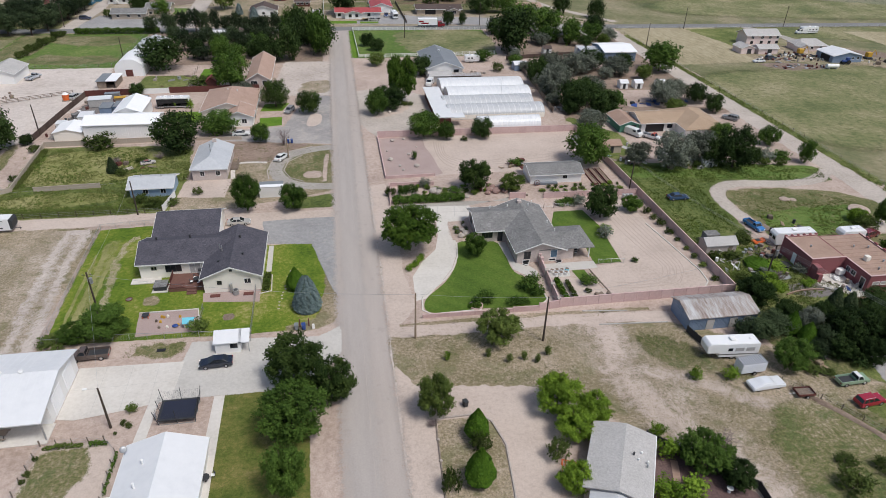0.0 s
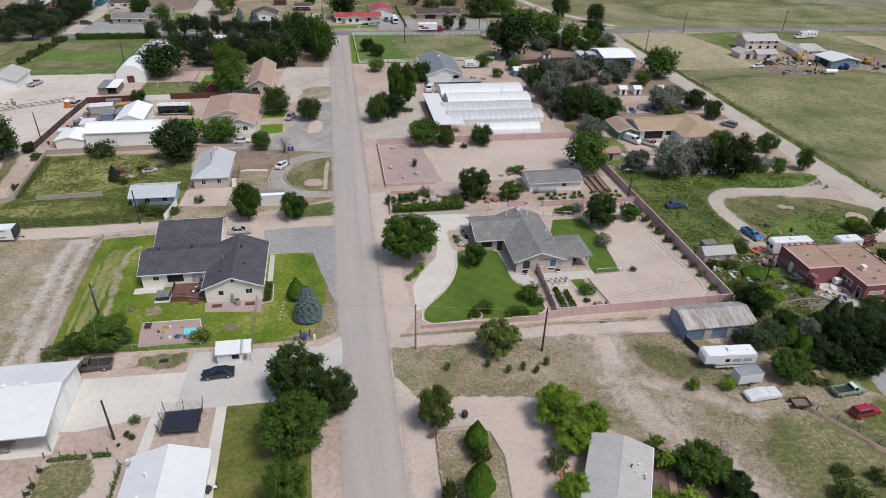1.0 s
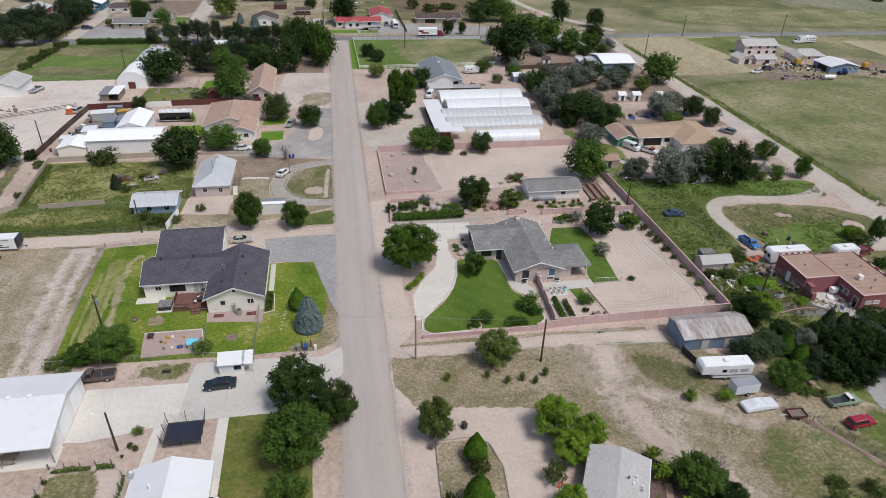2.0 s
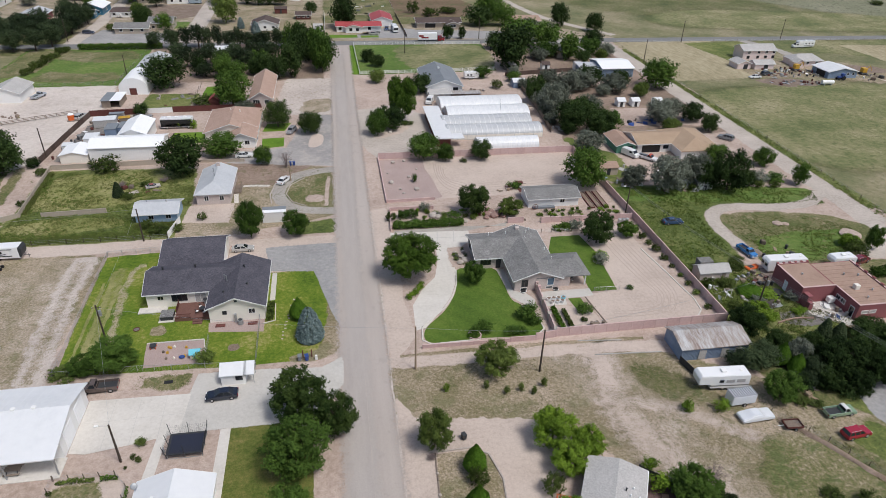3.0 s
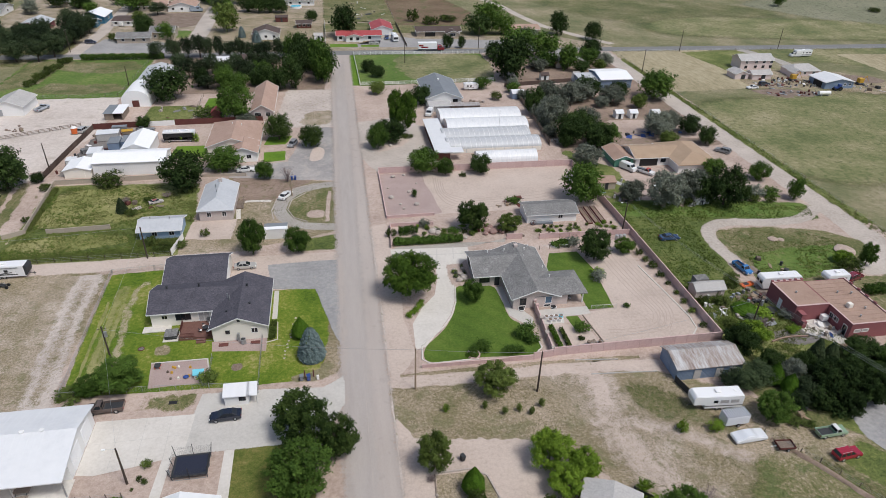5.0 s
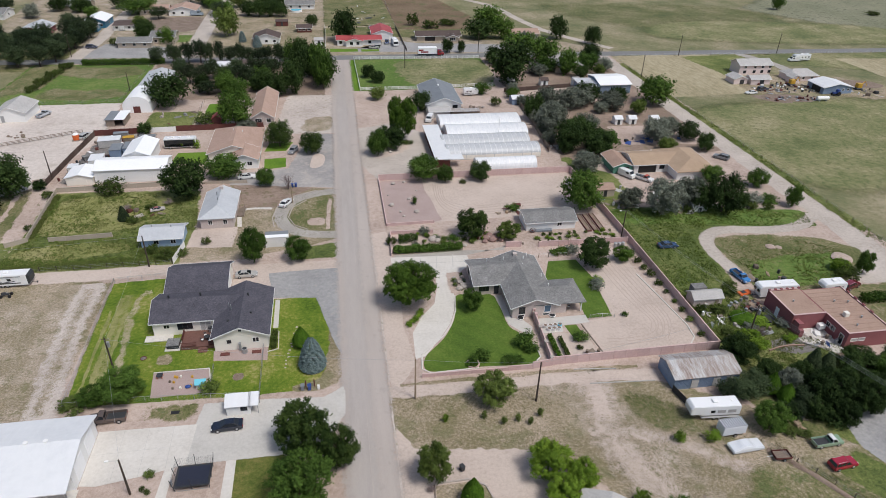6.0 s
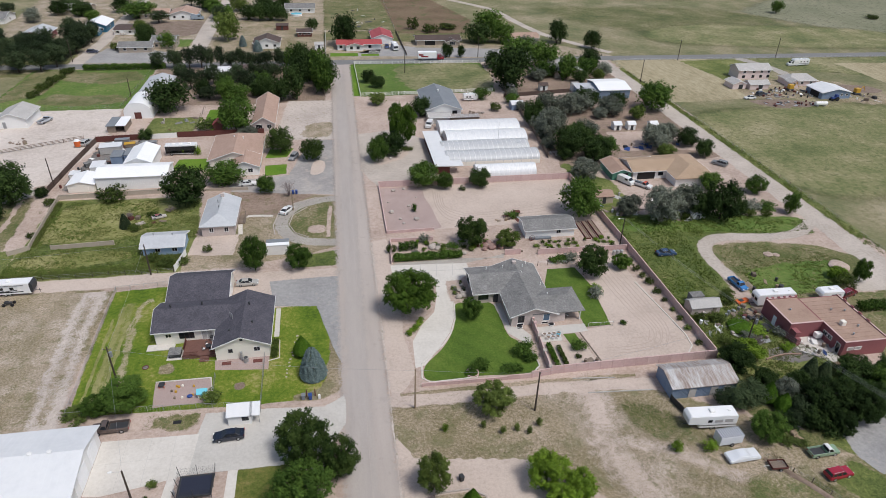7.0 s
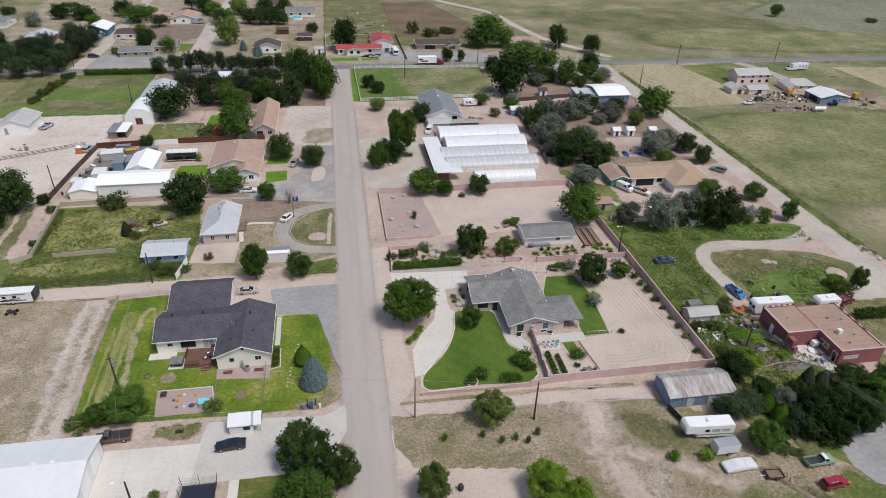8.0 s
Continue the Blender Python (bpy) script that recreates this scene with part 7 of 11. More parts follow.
for a, b in (((-46.6, 118.6), (-46.0, 100)), ((-46.0, 100), (-45.4, 83.4)), ((-45.4, 83.2), (-33, 83.0)), ((-33, 83.0), (-15.0, 81.6)), ((-15.0, 81.6), (-15.2, 94)), ((-23.2, 89.6), (-23.0, 83.4)), ((-46.6, 118.8), (-36, 119.6))):
    fence(a, b, 1.15, 2.6, "chain", "galv", "galvanised chain-link fence round the lawn")
fence((-118, 126.4), (-72.5, 124.8), 1.2, 3.2, "wire", "pole", "dark leaning post and wire fence along the lane")
fence((-72.5, 124.8), (-36.4, 124.6), 1.2, 3.2, "wire", "pole", "dark leaning post and wire fence along the lane")
fence((-36.2, 124.8), (-35, 131.6), 1.6, 1.8, "board", "white", "short white board fence beside the cottage")
for a, b in (((-75.6, 167.8), (-74.6, 185)), ((-74.6, 185), (-73.2, 202.4))):
    fence(a, b, 1.7, 2.4, "board", "dark_boards", "tall weathered dark brown board fence")
for a, b in (((-73.2, 202.6), (-60.4, 203.6)), ((-49.6, 204.4), (-23, 205))):
    fence(a, b, 1.9, 2.4, "board", "red_brown", "tall red-brown board fence")
fence((-60.2, 203.7), (-49.8, 204.3), 1.7, 2.4, "board", "white", "tall white board fence")
fence((-118, 190), (-98.4, 195.8), 1.2, 3.0, "rail", "wood", "weathered corral rail fence")
fence((-98.4, 195.8), (-77.6, 205.6), 1.2, 3.0, "rail", "wood", "weathered corral rail fence")
fence((-118, 234.2), (-74, 234.4), 1.2, 4.0, "wire", "wood", "post and wire fence along the pasture")
fence((-74, 234.4), (-73, 282), 1.2, 4.0, "wire", "wood", "post and wire fence along the pasture")
fence((-45.4, 206), (-45.2, 232), 1.2, 3.0, "wire", "wood", "post and wire fence between the yards")
for a, b in (((9.4, 284), (9.9, 240.8)), ((9.9, 240.6), (34, 241)), ((44, 241.6), (61.6, 242.6)), ((9.5, 284.2), (64.4, 282.6))):
    fence(a, b, 1.3, 2.4, "rail", "white", "white three-rail fence round the corner field")
fence((64.6, 282.4), (66.0, 242.8), 1.3, 3.0, "wire", "wood", "post and wire fence at the field's edge")
for a, b in (((66.2, 240), (66.0, 220)), ((66.0, 220), (65.4, 200)), ((65.4, 200), (63.6, 176))):
    fence(a, b, 1.6, 2.2, "board", "wood", "weathered grey board fence behind the nursery")
fence((64, 234.4), (91.4, 238.4), 1.6, 2.4, "board", "dark_boards", "dark board fence between the back yards")
fence((61.6, 61), (66.6, 54.6), 1.0, 2.8, "wire", "wood", "leaning post and wire fence along the ditch")
fence((66.6, 54.6), (76, 38), 1.0, 2.8, "wire", "wood", "leaning post and wire fence along the ditch")
fence((53.3, 73.6), (54.2, 69.8), 1.3, 2.0, "board", "dark", "dark panel fence beside the barn")
fence((37.2, 53.6), (47.4, 44.2), 1.3, 2.4, "board", "dark", "dark board fence round the back garden")
fence((47.4, 44.0), (47, 34), 1.3, 2.4, "board", "dark", "dark board fence round the back garden")
for a, b in (((-38.8, 62.8), (-31.2, 62.6)), ((-31.2, 62.6), (-29.4, 60.4)), ((-29.4, 60.4), (-29.0, 46)), ((-38.8, 62.8), (-39.8, 46))):
    fence(a, b, 1.0, 1.9, "wire", "wood", "low garden fence of posts and wire")
fence((46.4, 94.6), (51.4, 94.4), 1.1, 2.4, "chain", "galv", "low chain-link fence at the lawn's end")
fence((40.6, 117.6), (52, 117.2), 1.1, 2.4, "wire", "wood", "low wire fence behind the house")
fence((127.6, 110), (127.2, 224), 1.1, 5.0, "wire", "wood", "post and wire fence along the track")
fence((127.2, 224), (126.6, 282), 1.1, 5.0, "wire", "wood", "post and wire fence along the track")
fence((127, 281.4), (330, 278), 1.1, 6.0, "wire", "wood", "post and wire fence along the cross road")
fence((-2.4, 300), (-2.4, 345), 1.8, 2.4, "board", "white", "tall white board fence beside the red-roofed house")
fence((34, 297), (33.5, 344), 1.3, 2.6, "board", "wood", "weathered board fence beside the forecourt")
fence((33.5, 344), (34, 436), 1.2, 4.0, "wire", "wood", "post and wire fence between the far fields")


def kerb(pts, w=0.16, h=0.14, label="pale concrete garden kerb", mat="concrete"):
    k = thing("kerb", *pts[0], label, "kerb")
    for a, b in zip(pts, pts[1:]):
        p, d, n, turn, l = along(a, b, 1.2)
        for i in range(n):
            piece("kerbstone", ("kerb", mat, round(l, 2), w, h), lambda: boxes((0.01, l - 0.01, -w / 2, w / 2, 0, h), bevel=0.015), M[mat], k, Matrix.Translation(p + d * i) @ Euler((0, 0, turn)).to_matrix().to_4x4())


kerb([(10.8, 60.6), (15.6, 60.7), (17.9, 59.3), (18.9, 55.0), (18.2, 48), (17.2, 41)], label="pale stone edging round the planted island", mat="stone", w=0.22, h=0.2)
kerb([(10.6, 60.4), (10.0, 50), (9.6, 41)], label="weathered timber edging of the planted island", mat="wood", w=0.2, h=0.2)
kerb([(62.2, 108.6), (63.4, 100), (64.6, 90), (64.2, 86.6), (62.2, 84.4)], label="pale concrete edging of the sand yard", w=0.25)
kerb([(12.6, 88.3), (14.8, 90.4), (17.4, 93.2), (19.4, 96.4), (20.9, 100.4), (21.7, 105.6)], label="pale kerb between lawn and driveway", w=0.25)
kerb([(31.6, 92.0), (33.0, 90.2), (33.6, 88.0), (33.7, 85.0), (32.6, 84.0)], label="curved pale kerb of the lawn", w=0.25)
kerb([(12.6, 88.0), (12.2, 84.6), (13.6, 83.4), (22, 83.6)], label="curved pale kerb of the lawn", w=0.25)
kerb([(21.2 + 1.1 * math.cos(k * math.pi / 6), 84.7 + 1.1 * math.sin(k * math.pi / 6)) for k in range(13)], label="round pink brick edging of a shrub", mat="pink_wall", w=0.22, h=0.3)
kerb([(44.2, 93.2), (45.3, 84.8)], label="timber edge between garden and sand yard", mat="wood", w=0.2)
kerb([(-15.9, 138.4), (-16.6, 143), (-15.6, 149.6), (-11.6, 154.6), (-6, 157.2)], label="pale stone edging of the curved drive", mat="stone", w=0.25)
kerb([(-8, 136.4), (-11.2, 138.8), (-12.8, 143), (-12, 148), (-8.6, 151.8)], label="pale stone edging of the curved drive", mat="stone", w=0.2)
kerb([(-33.1, 89.7), (-24.0, 89.7), (-22.9, 83.8)], label="concrete edging of the play yard", w=0.2)
kerb([(-14.0, 98.6), (-12.8, 98.4), (-12.6, 93.4), (-14.6, 92.8)], label="concrete edging of a flower bed", w=0.15)
kerb([(38.5, 81.0), (46, 80.2)], label="fallen pale timber beside the track", mat="shingle_pale", w=0.16, h=0.16)
kerb([(40.0, 77.2), (51.5, 76.4)], label="fallen pale timber beside the track", mat="shingle_pale", w=0.16, h=0.16)


def utility_pole(x, y, h, mat="pole", arm=1.8, lamp=False, transformer=False, turn=0.0):
    p = thing("utility_pole", x, y, "tall %s wooden utility pole" % ("pale" if mat == "pole_pale" else "dark"), "pole")
    part("shaft", rod(bmesh.new(), (x, y, -0.05), (x, y, h), 0.17, 0.11, 10), M[mat], p)
    c, s = math.cos(turn), math.sin(turn)
    if arm:
        part("crossarm", rod(bmesh.new(), (x - c * arm / 2, y - s * arm / 2, h - 0.5), (x + c * arm / 2, y + s * arm / 2, h - 0.5), 0.06, 0.06, 4), M[mat], p)
        for k in (-0.45, 0, 0.45):
            part("insulator", rod(bmesh.new(), (x + c * arm * k, y + s * arm * k, h - 0.45), (x + c * arm * k, y + s * arm * k, h - 0.25), 0.05, 0.03, 6), M["galv"], p)
    if lamp:
        a = part("lamp_arm", rod(bmesh.new(), (x, y, h - 0.15), (x - 1.3, y - 0.1, h + 0.1), 0.03, 0.03, 5), M["galv"], p)
        part("lamp_head", boxes((x - 1.7, x - 1.2, y - 0.24, y + 0.04, h, h + 0.16), bevel=0.04), M["white"], p)
    if transformer:
        part("transformer", rod(bmesh.new(), (x + 0.4, y - 0.1, h - 2.0), (x + 0.4, y - 0.1, h - 1.0), 0.25, 0.25, 10), M["galv"], p)
    return p


utility_pole(29.7, 74.5, 8.4, arm=0)
utility_pole(10.1, 77.7, 8.6, "pole_pale", 0)
utility_pole(-31.1, 64.9, 6.9, arm=0, lamp=True)
utility_pole(-39.4, 90.4, 8.0, transformer=True, arm=1.4)
utility_pole(-41.0, 124.2, 7.6, arm=0)
utility_pole(-75.4, 171.5, 8.2, arm=0)
utility_pole(-12.0, 150.6, 5.2, "pole_pale", 0)
utility_pole(-73.4, 247, 7, arm=0)
utility_pole(65.0, 123.6, 7.4, arm=0, lamp=True)
utility_pole(72.8, 83.3, 9.0, transformer=True, turn=0.8)
for q in ((158.6, 280.4), (209.4, 281.6), (125.9, 248.5), (30.0, 269.6), (66.2, 292.4), (-108, 296), (-48, 262)):
    utility_pole(*q, 9.5, arm=1.8, turn=1.4)


def overhead_wire(a, b, sag=0.8, count=1, gap=0.5):
    for k in range(count):
        w = thing("overhead_wire", a[0], a[1], "thin sagging overhead wire between two poles", "wire", z=a[2])
        bm = bmesh.new()
        a_, b_ = Vector(a) + Vector((gap * k, gap * k * 0.4, 0)), Vector(b) + Vector((gap * k, gap * k * 0.4, 0))
        pts = [a_.lerp(b_, i / 12) - Vector((0, 0, sag * 4 * (i / 12) * (1 - i / 12))) for i in range(13)]
        tube(bm, pts, 0.016, 4)
        part("cable", bm, M["galv"], w)


overhead_wire((-39.4, 90.4, 7.5), (10.1, 77.7, 8.3), 1.0)
overhead_wire((10.1, 77.7, 8.4), (29.7, 74.5, 8.3), 0.3)
overhead_wire((72.8, 83.3, 8.6), (96, 30, 8.6), 1.0, 3)
overhead_wire((29.7, 74.5, 8.3), (72.8, 83.3, 8.5), 0.9)
overhead_wire((-41, 124.2, 7.5), (-118, 122, 7.5), 1.2)
overhead_wire((-41, 124.2, 7.5), (-39.4, 90.4, 7.6), 0.7)
overhead_wire((72.8, 83.3, 8.6), (65, 123.6, 7.3), 0.8, 2)
overhead_wire((-31.1, 64.9, 6.7), (-39.4, 90.4, 7.4), 0.5)

# ---- vehicles ----
def prism(profile, w0, w1, z0, z1, bevel=0.05):
    """A side profile (x, z) drawn out across the vehicle, narrowing from w0 at z0 to w1 at z1."""
    bm = bmesh.new()
    half = lambda z: (w0 + (w1 - w0) * min(1, max(0, (z - z0) / (z1 - z0)))) / 2
    l = [bm.verts.new((x, -half(z), z)) for x, z in profile]
    r = [bm.verts.new((x, half(z), z)) for x, z in profile]
    bm.faces.new(l)
    bm.faces.new(r[::-1])
    k = len(profile)
    for i in range(k):
        bm.faces.new((l[i], r[i], r[(i + 1) % k], l[(i + 1) % k]))
    bmesh.ops.recalc_face_normals(bm, faces=bm.faces)
    if bevel:
        bmesh.ops.bevel(bm, geom=[e for e in bm.edges], offset=bevel, segments=2, affect="EDGES", clamp_overlap=True)
    return bm


def add_wheels(v, xs, track, r=0.33, w=0.22):
    for x in xs:
        for s in (-1, 1):
            y = s * track / 2
            wheel = part("wheel", rod(bmesh.new(), (x, y - w / 2, r), (x, y + w / 2, r), r, r, 16), M["tyre"], v)
            part("rim", rod(bmesh.new(), (x, y + s * w * 0.35, r), (x, y + s * (w / 2 + 0.015), r), r * 0.62, r * 0.55, 12), M["rim"], wheel, "silver wheel rim")


def vehicle(kind, x, y, heading, colour, label, two=None, scale=1.0):
    """A parked car, sport utility, pickup or van with its front along the heading (degrees from +x)."""
    names = {"sedan": "car", "suv": "suv", "pickup": "pickup_truck", "van": "van"}
    v = thing(names[kind], 0, 0, label, {"suv": "car", "sedan": "car"}.get(kind, "truck"))
    paint = car_paint(colour)
    roofp = car_paint(two) if two else paint
    if kind == "sedan":
        part("body", prism([(-2.3, 0.28), (-2.36, 0.62), (-2.25, 0.93), (-1.5, 0.98), (0.95, 0.95), (2.1, 0.78), (2.36, 0.6), (2.33, 0.28)], 1.8, 1.68, 0.5, 1.0, 0.07), paint, v)
        part("cabin_glass", prism([(-1.75, 0.94), (-1.05, 1.36), (0.25, 1.38), (1.1, 0.92)], 1.58, 1.2, 0.9, 1.4, 0.04), M["glass"], v)
        part("roof", prism([(-1.1, 1.34), (-0.9, 1.42), (0.15, 1.43), (0.32, 1.36)], 1.26, 1.12, 1.3, 1.45, 0.03), roofp, v)
        for s in (-1, 1):
            for a, b in (((-1.72, 0.74, 0.96), (-1.02, 0.6, 1.38)), ((-0.35, 0.77, 0.96), (-0.38, 0.62, 1.38)), ((1.06, 0.76, 0.95), (0.25, 0.61, 1.38))):
                part("pillar", rod(bmesh.new(), (a[0], s * a[1], a[2]), (b[0], s * b[1], b[2]), 0.045, 0.045, 5), paint, v)
        ax, track, hood = (-1.4, 1.42), 1.58, (2.33, 0.62)
    elif kind == "suv":
        part("body", prism([(-2.3, 0.35), (-2.36, 0.75), (-2.3, 1.08), (1.0, 1.05), (2.15, 0.98), (2.32, 0.75), (2.3, 0.35)], 1.85, 1.75, 0.5, 1.05, 0.07), paint, v)
        part("cabin_glass", prism([(-2.26, 1.03), (-2.0, 1.6), (0.3, 1.62), (1.05, 1.02)], 1.66, 1.4, 1.0, 1.6, 0.04), M["glass"], v)
        part("roof", prism([(-2.08, 1.58), (-1.95, 1.68), (0.2, 1.7), (0.42, 1.58)], 1.46, 1.34, 1.5, 1.7, 0.04), roofp, v)
        for s in (-1, 1):
            for a, b in (((-2.2, 0.8, 1.05), (-1.98, 0.7, 1.62)), ((-1.2, 0.83, 1.05), (-1.2, 0.71, 1.62)), ((-0.3, 0.83, 1.05), (-0.3, 0.71, 1.62)), ((1.0, 0.82, 1.04), (0.3, 0.71, 1.62))):
                part("pillar", rod(bmesh.new(), (a[0], s * a[1], a[2]), (b[0], s * b[1], b[2]), 0.055, 0.055, 5), paint, v)
            part("roof_rail", rod(bmesh.new(), (-1.8, s * 0.6, 1.73), (0, s * 0.6, 1.73), 0.025, 0.025, 5), M["galv"], v)
        ax, track, hood = (-1.4, 1.4), 1.62, (2.29, 0.8)
    elif kind == "pickup":
        part("body", prism([(-2.75, 0.42), (-2.75, 0.7), (0.2, 0.7), (0.2, 1.12), (1.3, 1.1), (2.6, 1.02), (2.72, 0.8), (2.7, 0.42)], 1.9, 1.84, 0.5, 1.05, 0.05), paint, v)
        bed = part("bed", boxes((-2.75, 0.2, -0.95, -0.83, 0.68, 1.14), (-2.75, 0.2, 0.83, 0.95, 0.68, 1.14), (-2.78, -2.68, -0.83, 0.83, 0.68, 1.14), bevel=0.02), paint, v)
        part("bed_floor", boxes((-2.68, 0.2, -0.83, 0.83, 0.7, 0.74)), M["dark"], bed)
        part("cabin_glass", prism([(0.28, 1.08), (0.36, 1.66), (1.05, 1.68), (1.55, 1.08)], 1.7, 1.42, 1.0, 1.7, 0.04), M["glass"], v)
        part("roof", prism([(0.3, 1.62), (0.4, 1.74), (1.0, 1.75), (1.14, 1.64)], 1.5, 1.38, 1.6, 1.8, 0.04), roofp, v)
        for s in (-1, 1):
            for a, b in (((0.3, 0.84, 1.08), (0.38, 0.72, 1.68)), ((1.5, 0.84, 1.08), (1.04, 0.72, 1.68))):
                part("pillar", rod(bmesh.new(), (a[0], s * a[1], a[2]), (b[0], s * b[1], b[2]), 0.06, 0.06, 5), roofp, v)
        ax, track, hood = (-1.7, 1.75), 1.68, (2.7, 0.82)
    else:
        part("body", prism([(-2.5, 0.4), (-2.55, 1.0), (-2.45, 2.05), (1.2, 2.05), (1.75, 1.35), (2.45, 1.15), (2.5, 0.4)], 1.95, 1.8, 0.6, 2.0, 0.06), paint, v)
        part("windscreen", prism([(1.26, 1.95), (1.3, 2.0), (1.8, 1.4), (1.74, 1.36)], 1.6, 1.5, 1.3, 2.0, 0), M["glass"], v)
        for s in (-1, 1):
            part("side_window", boxes((0.2, 1.15, s * 0.9 - 0.05, s * 0.9 + 0.05, 1.35, 1.85)), M["glass"], v)
        ax, track, hood = (-1.5, 1.6), 1.7, (2.46, 0.9)
    r = 0.33 if kind == "sedan" else 0.38
    add_wheels(v, ax, track, r)
    for s in (-1, 1):
        part("headlight", boxes((hood[0] - 0.12, hood[0] + 0.03, s * 0.62 - 0.16, s * 0.62 + 0.16, hood[1] - 0.08, hood[1] + 0.08), bevel=0.02), M["white"], v)
        back = {"sedan": -2.34, "suv": -2.36, "pickup": -2.8, "van": -2.56}[kind]
        part("tail_light", boxes((back - 0.02, back + 0.06, s * 0.7 - 0.12, s * 0.7 + 0.12, 0.72, 0.9)), car_paint((0.3, 0.02, 0.02)), v)
    part("bumper", boxes((hood[0] - 0.1, hood[0] + 0.08, -0.85, 0.85, 0.35, 0.52), bevel=0.03), M["galv"] if kind == "pickup" else paint, v)
    v.matrix_basis = Matrix.LocRotScale((x, y, ground_z(x, y)), Euler((0, 0, radians(heading))), Vector((scale, scale, scale)))
    return v


WHITE, SILVER, RED, BLUE, BLACK = (0.75, 0.75, 0.74), (0.42, 0.41, 0.39), (0.25, 0.015, 0.025), (0.03, 0.13, 0.36), (0.015, 0.017, 0.022)


def box_lorry(x, y, heading):
    """A delivery lorry: tall box body on a chassis, bonneted cab, glass, lamps and wheels."""
    v = thing("box_lorry", 0, 0, "white box lorry with a red cab on the cross road", "truck")
    red = car_paint(RED)
    cargo = part("cargo_box", boxes((-5.9, 2.4, -1.25, 1.25, 1.15, 3.9), bevel=0.06), M["roof_bright"], v)
    part("corner_post", boxes(*[(x0, x0 + 0.1, y0 - 0.04, y0 + 0.04, 1.1, 3.9) for x0 in (-5.95, 2.35) for y0 in (-1.25, 1.25)]), M["galv"], cargo)
    for s in (-1, 1):
        part("stripe", boxes((-4.6, -1.4, s * 1.255 - 0.01, s * 1.255 + 0.01, 1.7, 2.3), (-5.6, -3.6, s * 1.255 - 0.01, s * 1.255 + 0.01, 2.4, 3.1)), red, cargo, "red panel stripe")
        part("headlight", boxes((5.72, 5.8, s * 0.85 - 0.15, s * 0.85 + 0.15, 0.9, 1.15)), M["white"], v)
    part("chassis", boxes((-5.8, 5.4, -0.5, 0.5, 0.62, 1.12)), M["dark"], v)
    cab = part("cab", boxes((2.7, 4.5, -1.15, 1.15, 0.6, 2.75), (4.4, 5.75, -0.95, 0.95, 0.6, 1.7), bevel=0.1), red, v)
    part("windscreen", boxes((4.46, 4.54, -1.0, 1.0, 1.75, 2.5)), M["dark"], cab)
    for s in (-1, 1):
        part("side_window", boxes((3.4, 4.3, s * 1.15 - 0.02, s * 1.15 + 0.02, 1.75, 2.45)), M["dark"], cab)
    add_wheels(v, (-4.2, -2.9, 4.6), 2.1, 0.5, 0.3)
    v.matrix_basis = pose(x, y, ground_z(x, y), 0, 0, heading)


box_lorry(43.9, 288.2, -2)
vehicle("sedan", -19.3, 75.4, 183, (0.014, 0.019, 0.034), "dark blue-black sedan parked on the concrete driveway")
vehicle("pickup", -37.6, 79.5, 182, (0.11, 0.085, 0.075), "old dark brown pickup beside the metal shed")
vehicle("sedan", -20.4, 117.9, 2, SILVER, "silver sedan parked beside the garage", scale=0.95)
vehicle("sedan", -13.6, 149.9, 62, WHITE, "white sedan on the curved gravel drive")
vehicle("sedan", -24.8, 166.8, 4, WHITE, "white sedan under a tree")
vehicle("suv", -13.0, 183.8, 250, (0.3, 0.3, 0.31), "grey car parked on the asphalt drive", scale=0.95)
vehicle("pickup", -94.4, 222.5, 70, (0.45, 0.48, 0.52), "silver-blue pickup beside the white garage")
vehicle("suv", -75.6, 201.4, 75, (0.5, 0.5, 0.49), "pale old car beside the board fence")
vehicle("pickup", 71.8, 59.4, 2, (0.25, 0.36, 0.25), "old pale green pickup with a white cab roof", WHITE, 0.88)
vehicle("suv", 71.3, 55.2, 6, (0.32, 0.015, 0.035), "dark red station wagon on weedy ground", None, 0.92)
vehicle("sedan", 74.2, 118.4, 0, (0.04, 0.075, 0.15), "abandoned dark blue car in tall weeds")
vehicle("pickup", 84.0, 104.2, 280, (0.05, 0.21, 0.5), "bright blue pickup at the end of the dirt loop", None, 0.88)
vehicle("suv", 105.8, 97.8, 20, (0.17, 0.02, 0.03), "dark red van beside the flat-roofed house")
vehicle("van", 80.4, 156.6, 300, WHITE, "white van in front of the carport")
vehicle("pickup", 84.2, 153.8, 310, WHITE, "white and red work truck in front of the carport", (0.5, 0.08, 0.04))
vehicle("suv", 114.6, 165.6, 130, (0.25, 0.26, 0.27), "grey car parked beside the farm track")
vehicle("sedan", 161, 224.6, 185, WHITE, "white car at the edge of the farmyard")
vehicle("suv", 168, 228, 10, (0.05, 0.06, 0.08), "dark car in the farmyard")
vehicle("van", 209, 268, 180, WHITE, "white truck by the cross road")
vehicle("sedan", 19.4, 302.6, 0, SILVER, "silver car in front of the red-roofed house")
vehicle("pickup", 26.2, 312, 265, (0.03, 0.06, 0.16), "dark blue pickup in front of the garage")
vehicle("van", 31.2, 206.4, 250, WHITE, "white van beside the pale blue house")
vehicle("suv", -104, 310.4, 0, (0.04, 0.05, 0.09), "dark car by the side street")
vehicle("van", -69.6, 377, 5, (0.3, 0.36, 0.42), "blue-grey bus on the far side street", scale=1.3)
vehicle("van", -99, 345, 80, WHITE, "white boat trailer in a far yard")
for x in (20.5, 23, 25.6):
    vehicle("sedan", x, 343, 85, (0.3, 0.31, 0.33), "car parked behind the red-roofed garage")


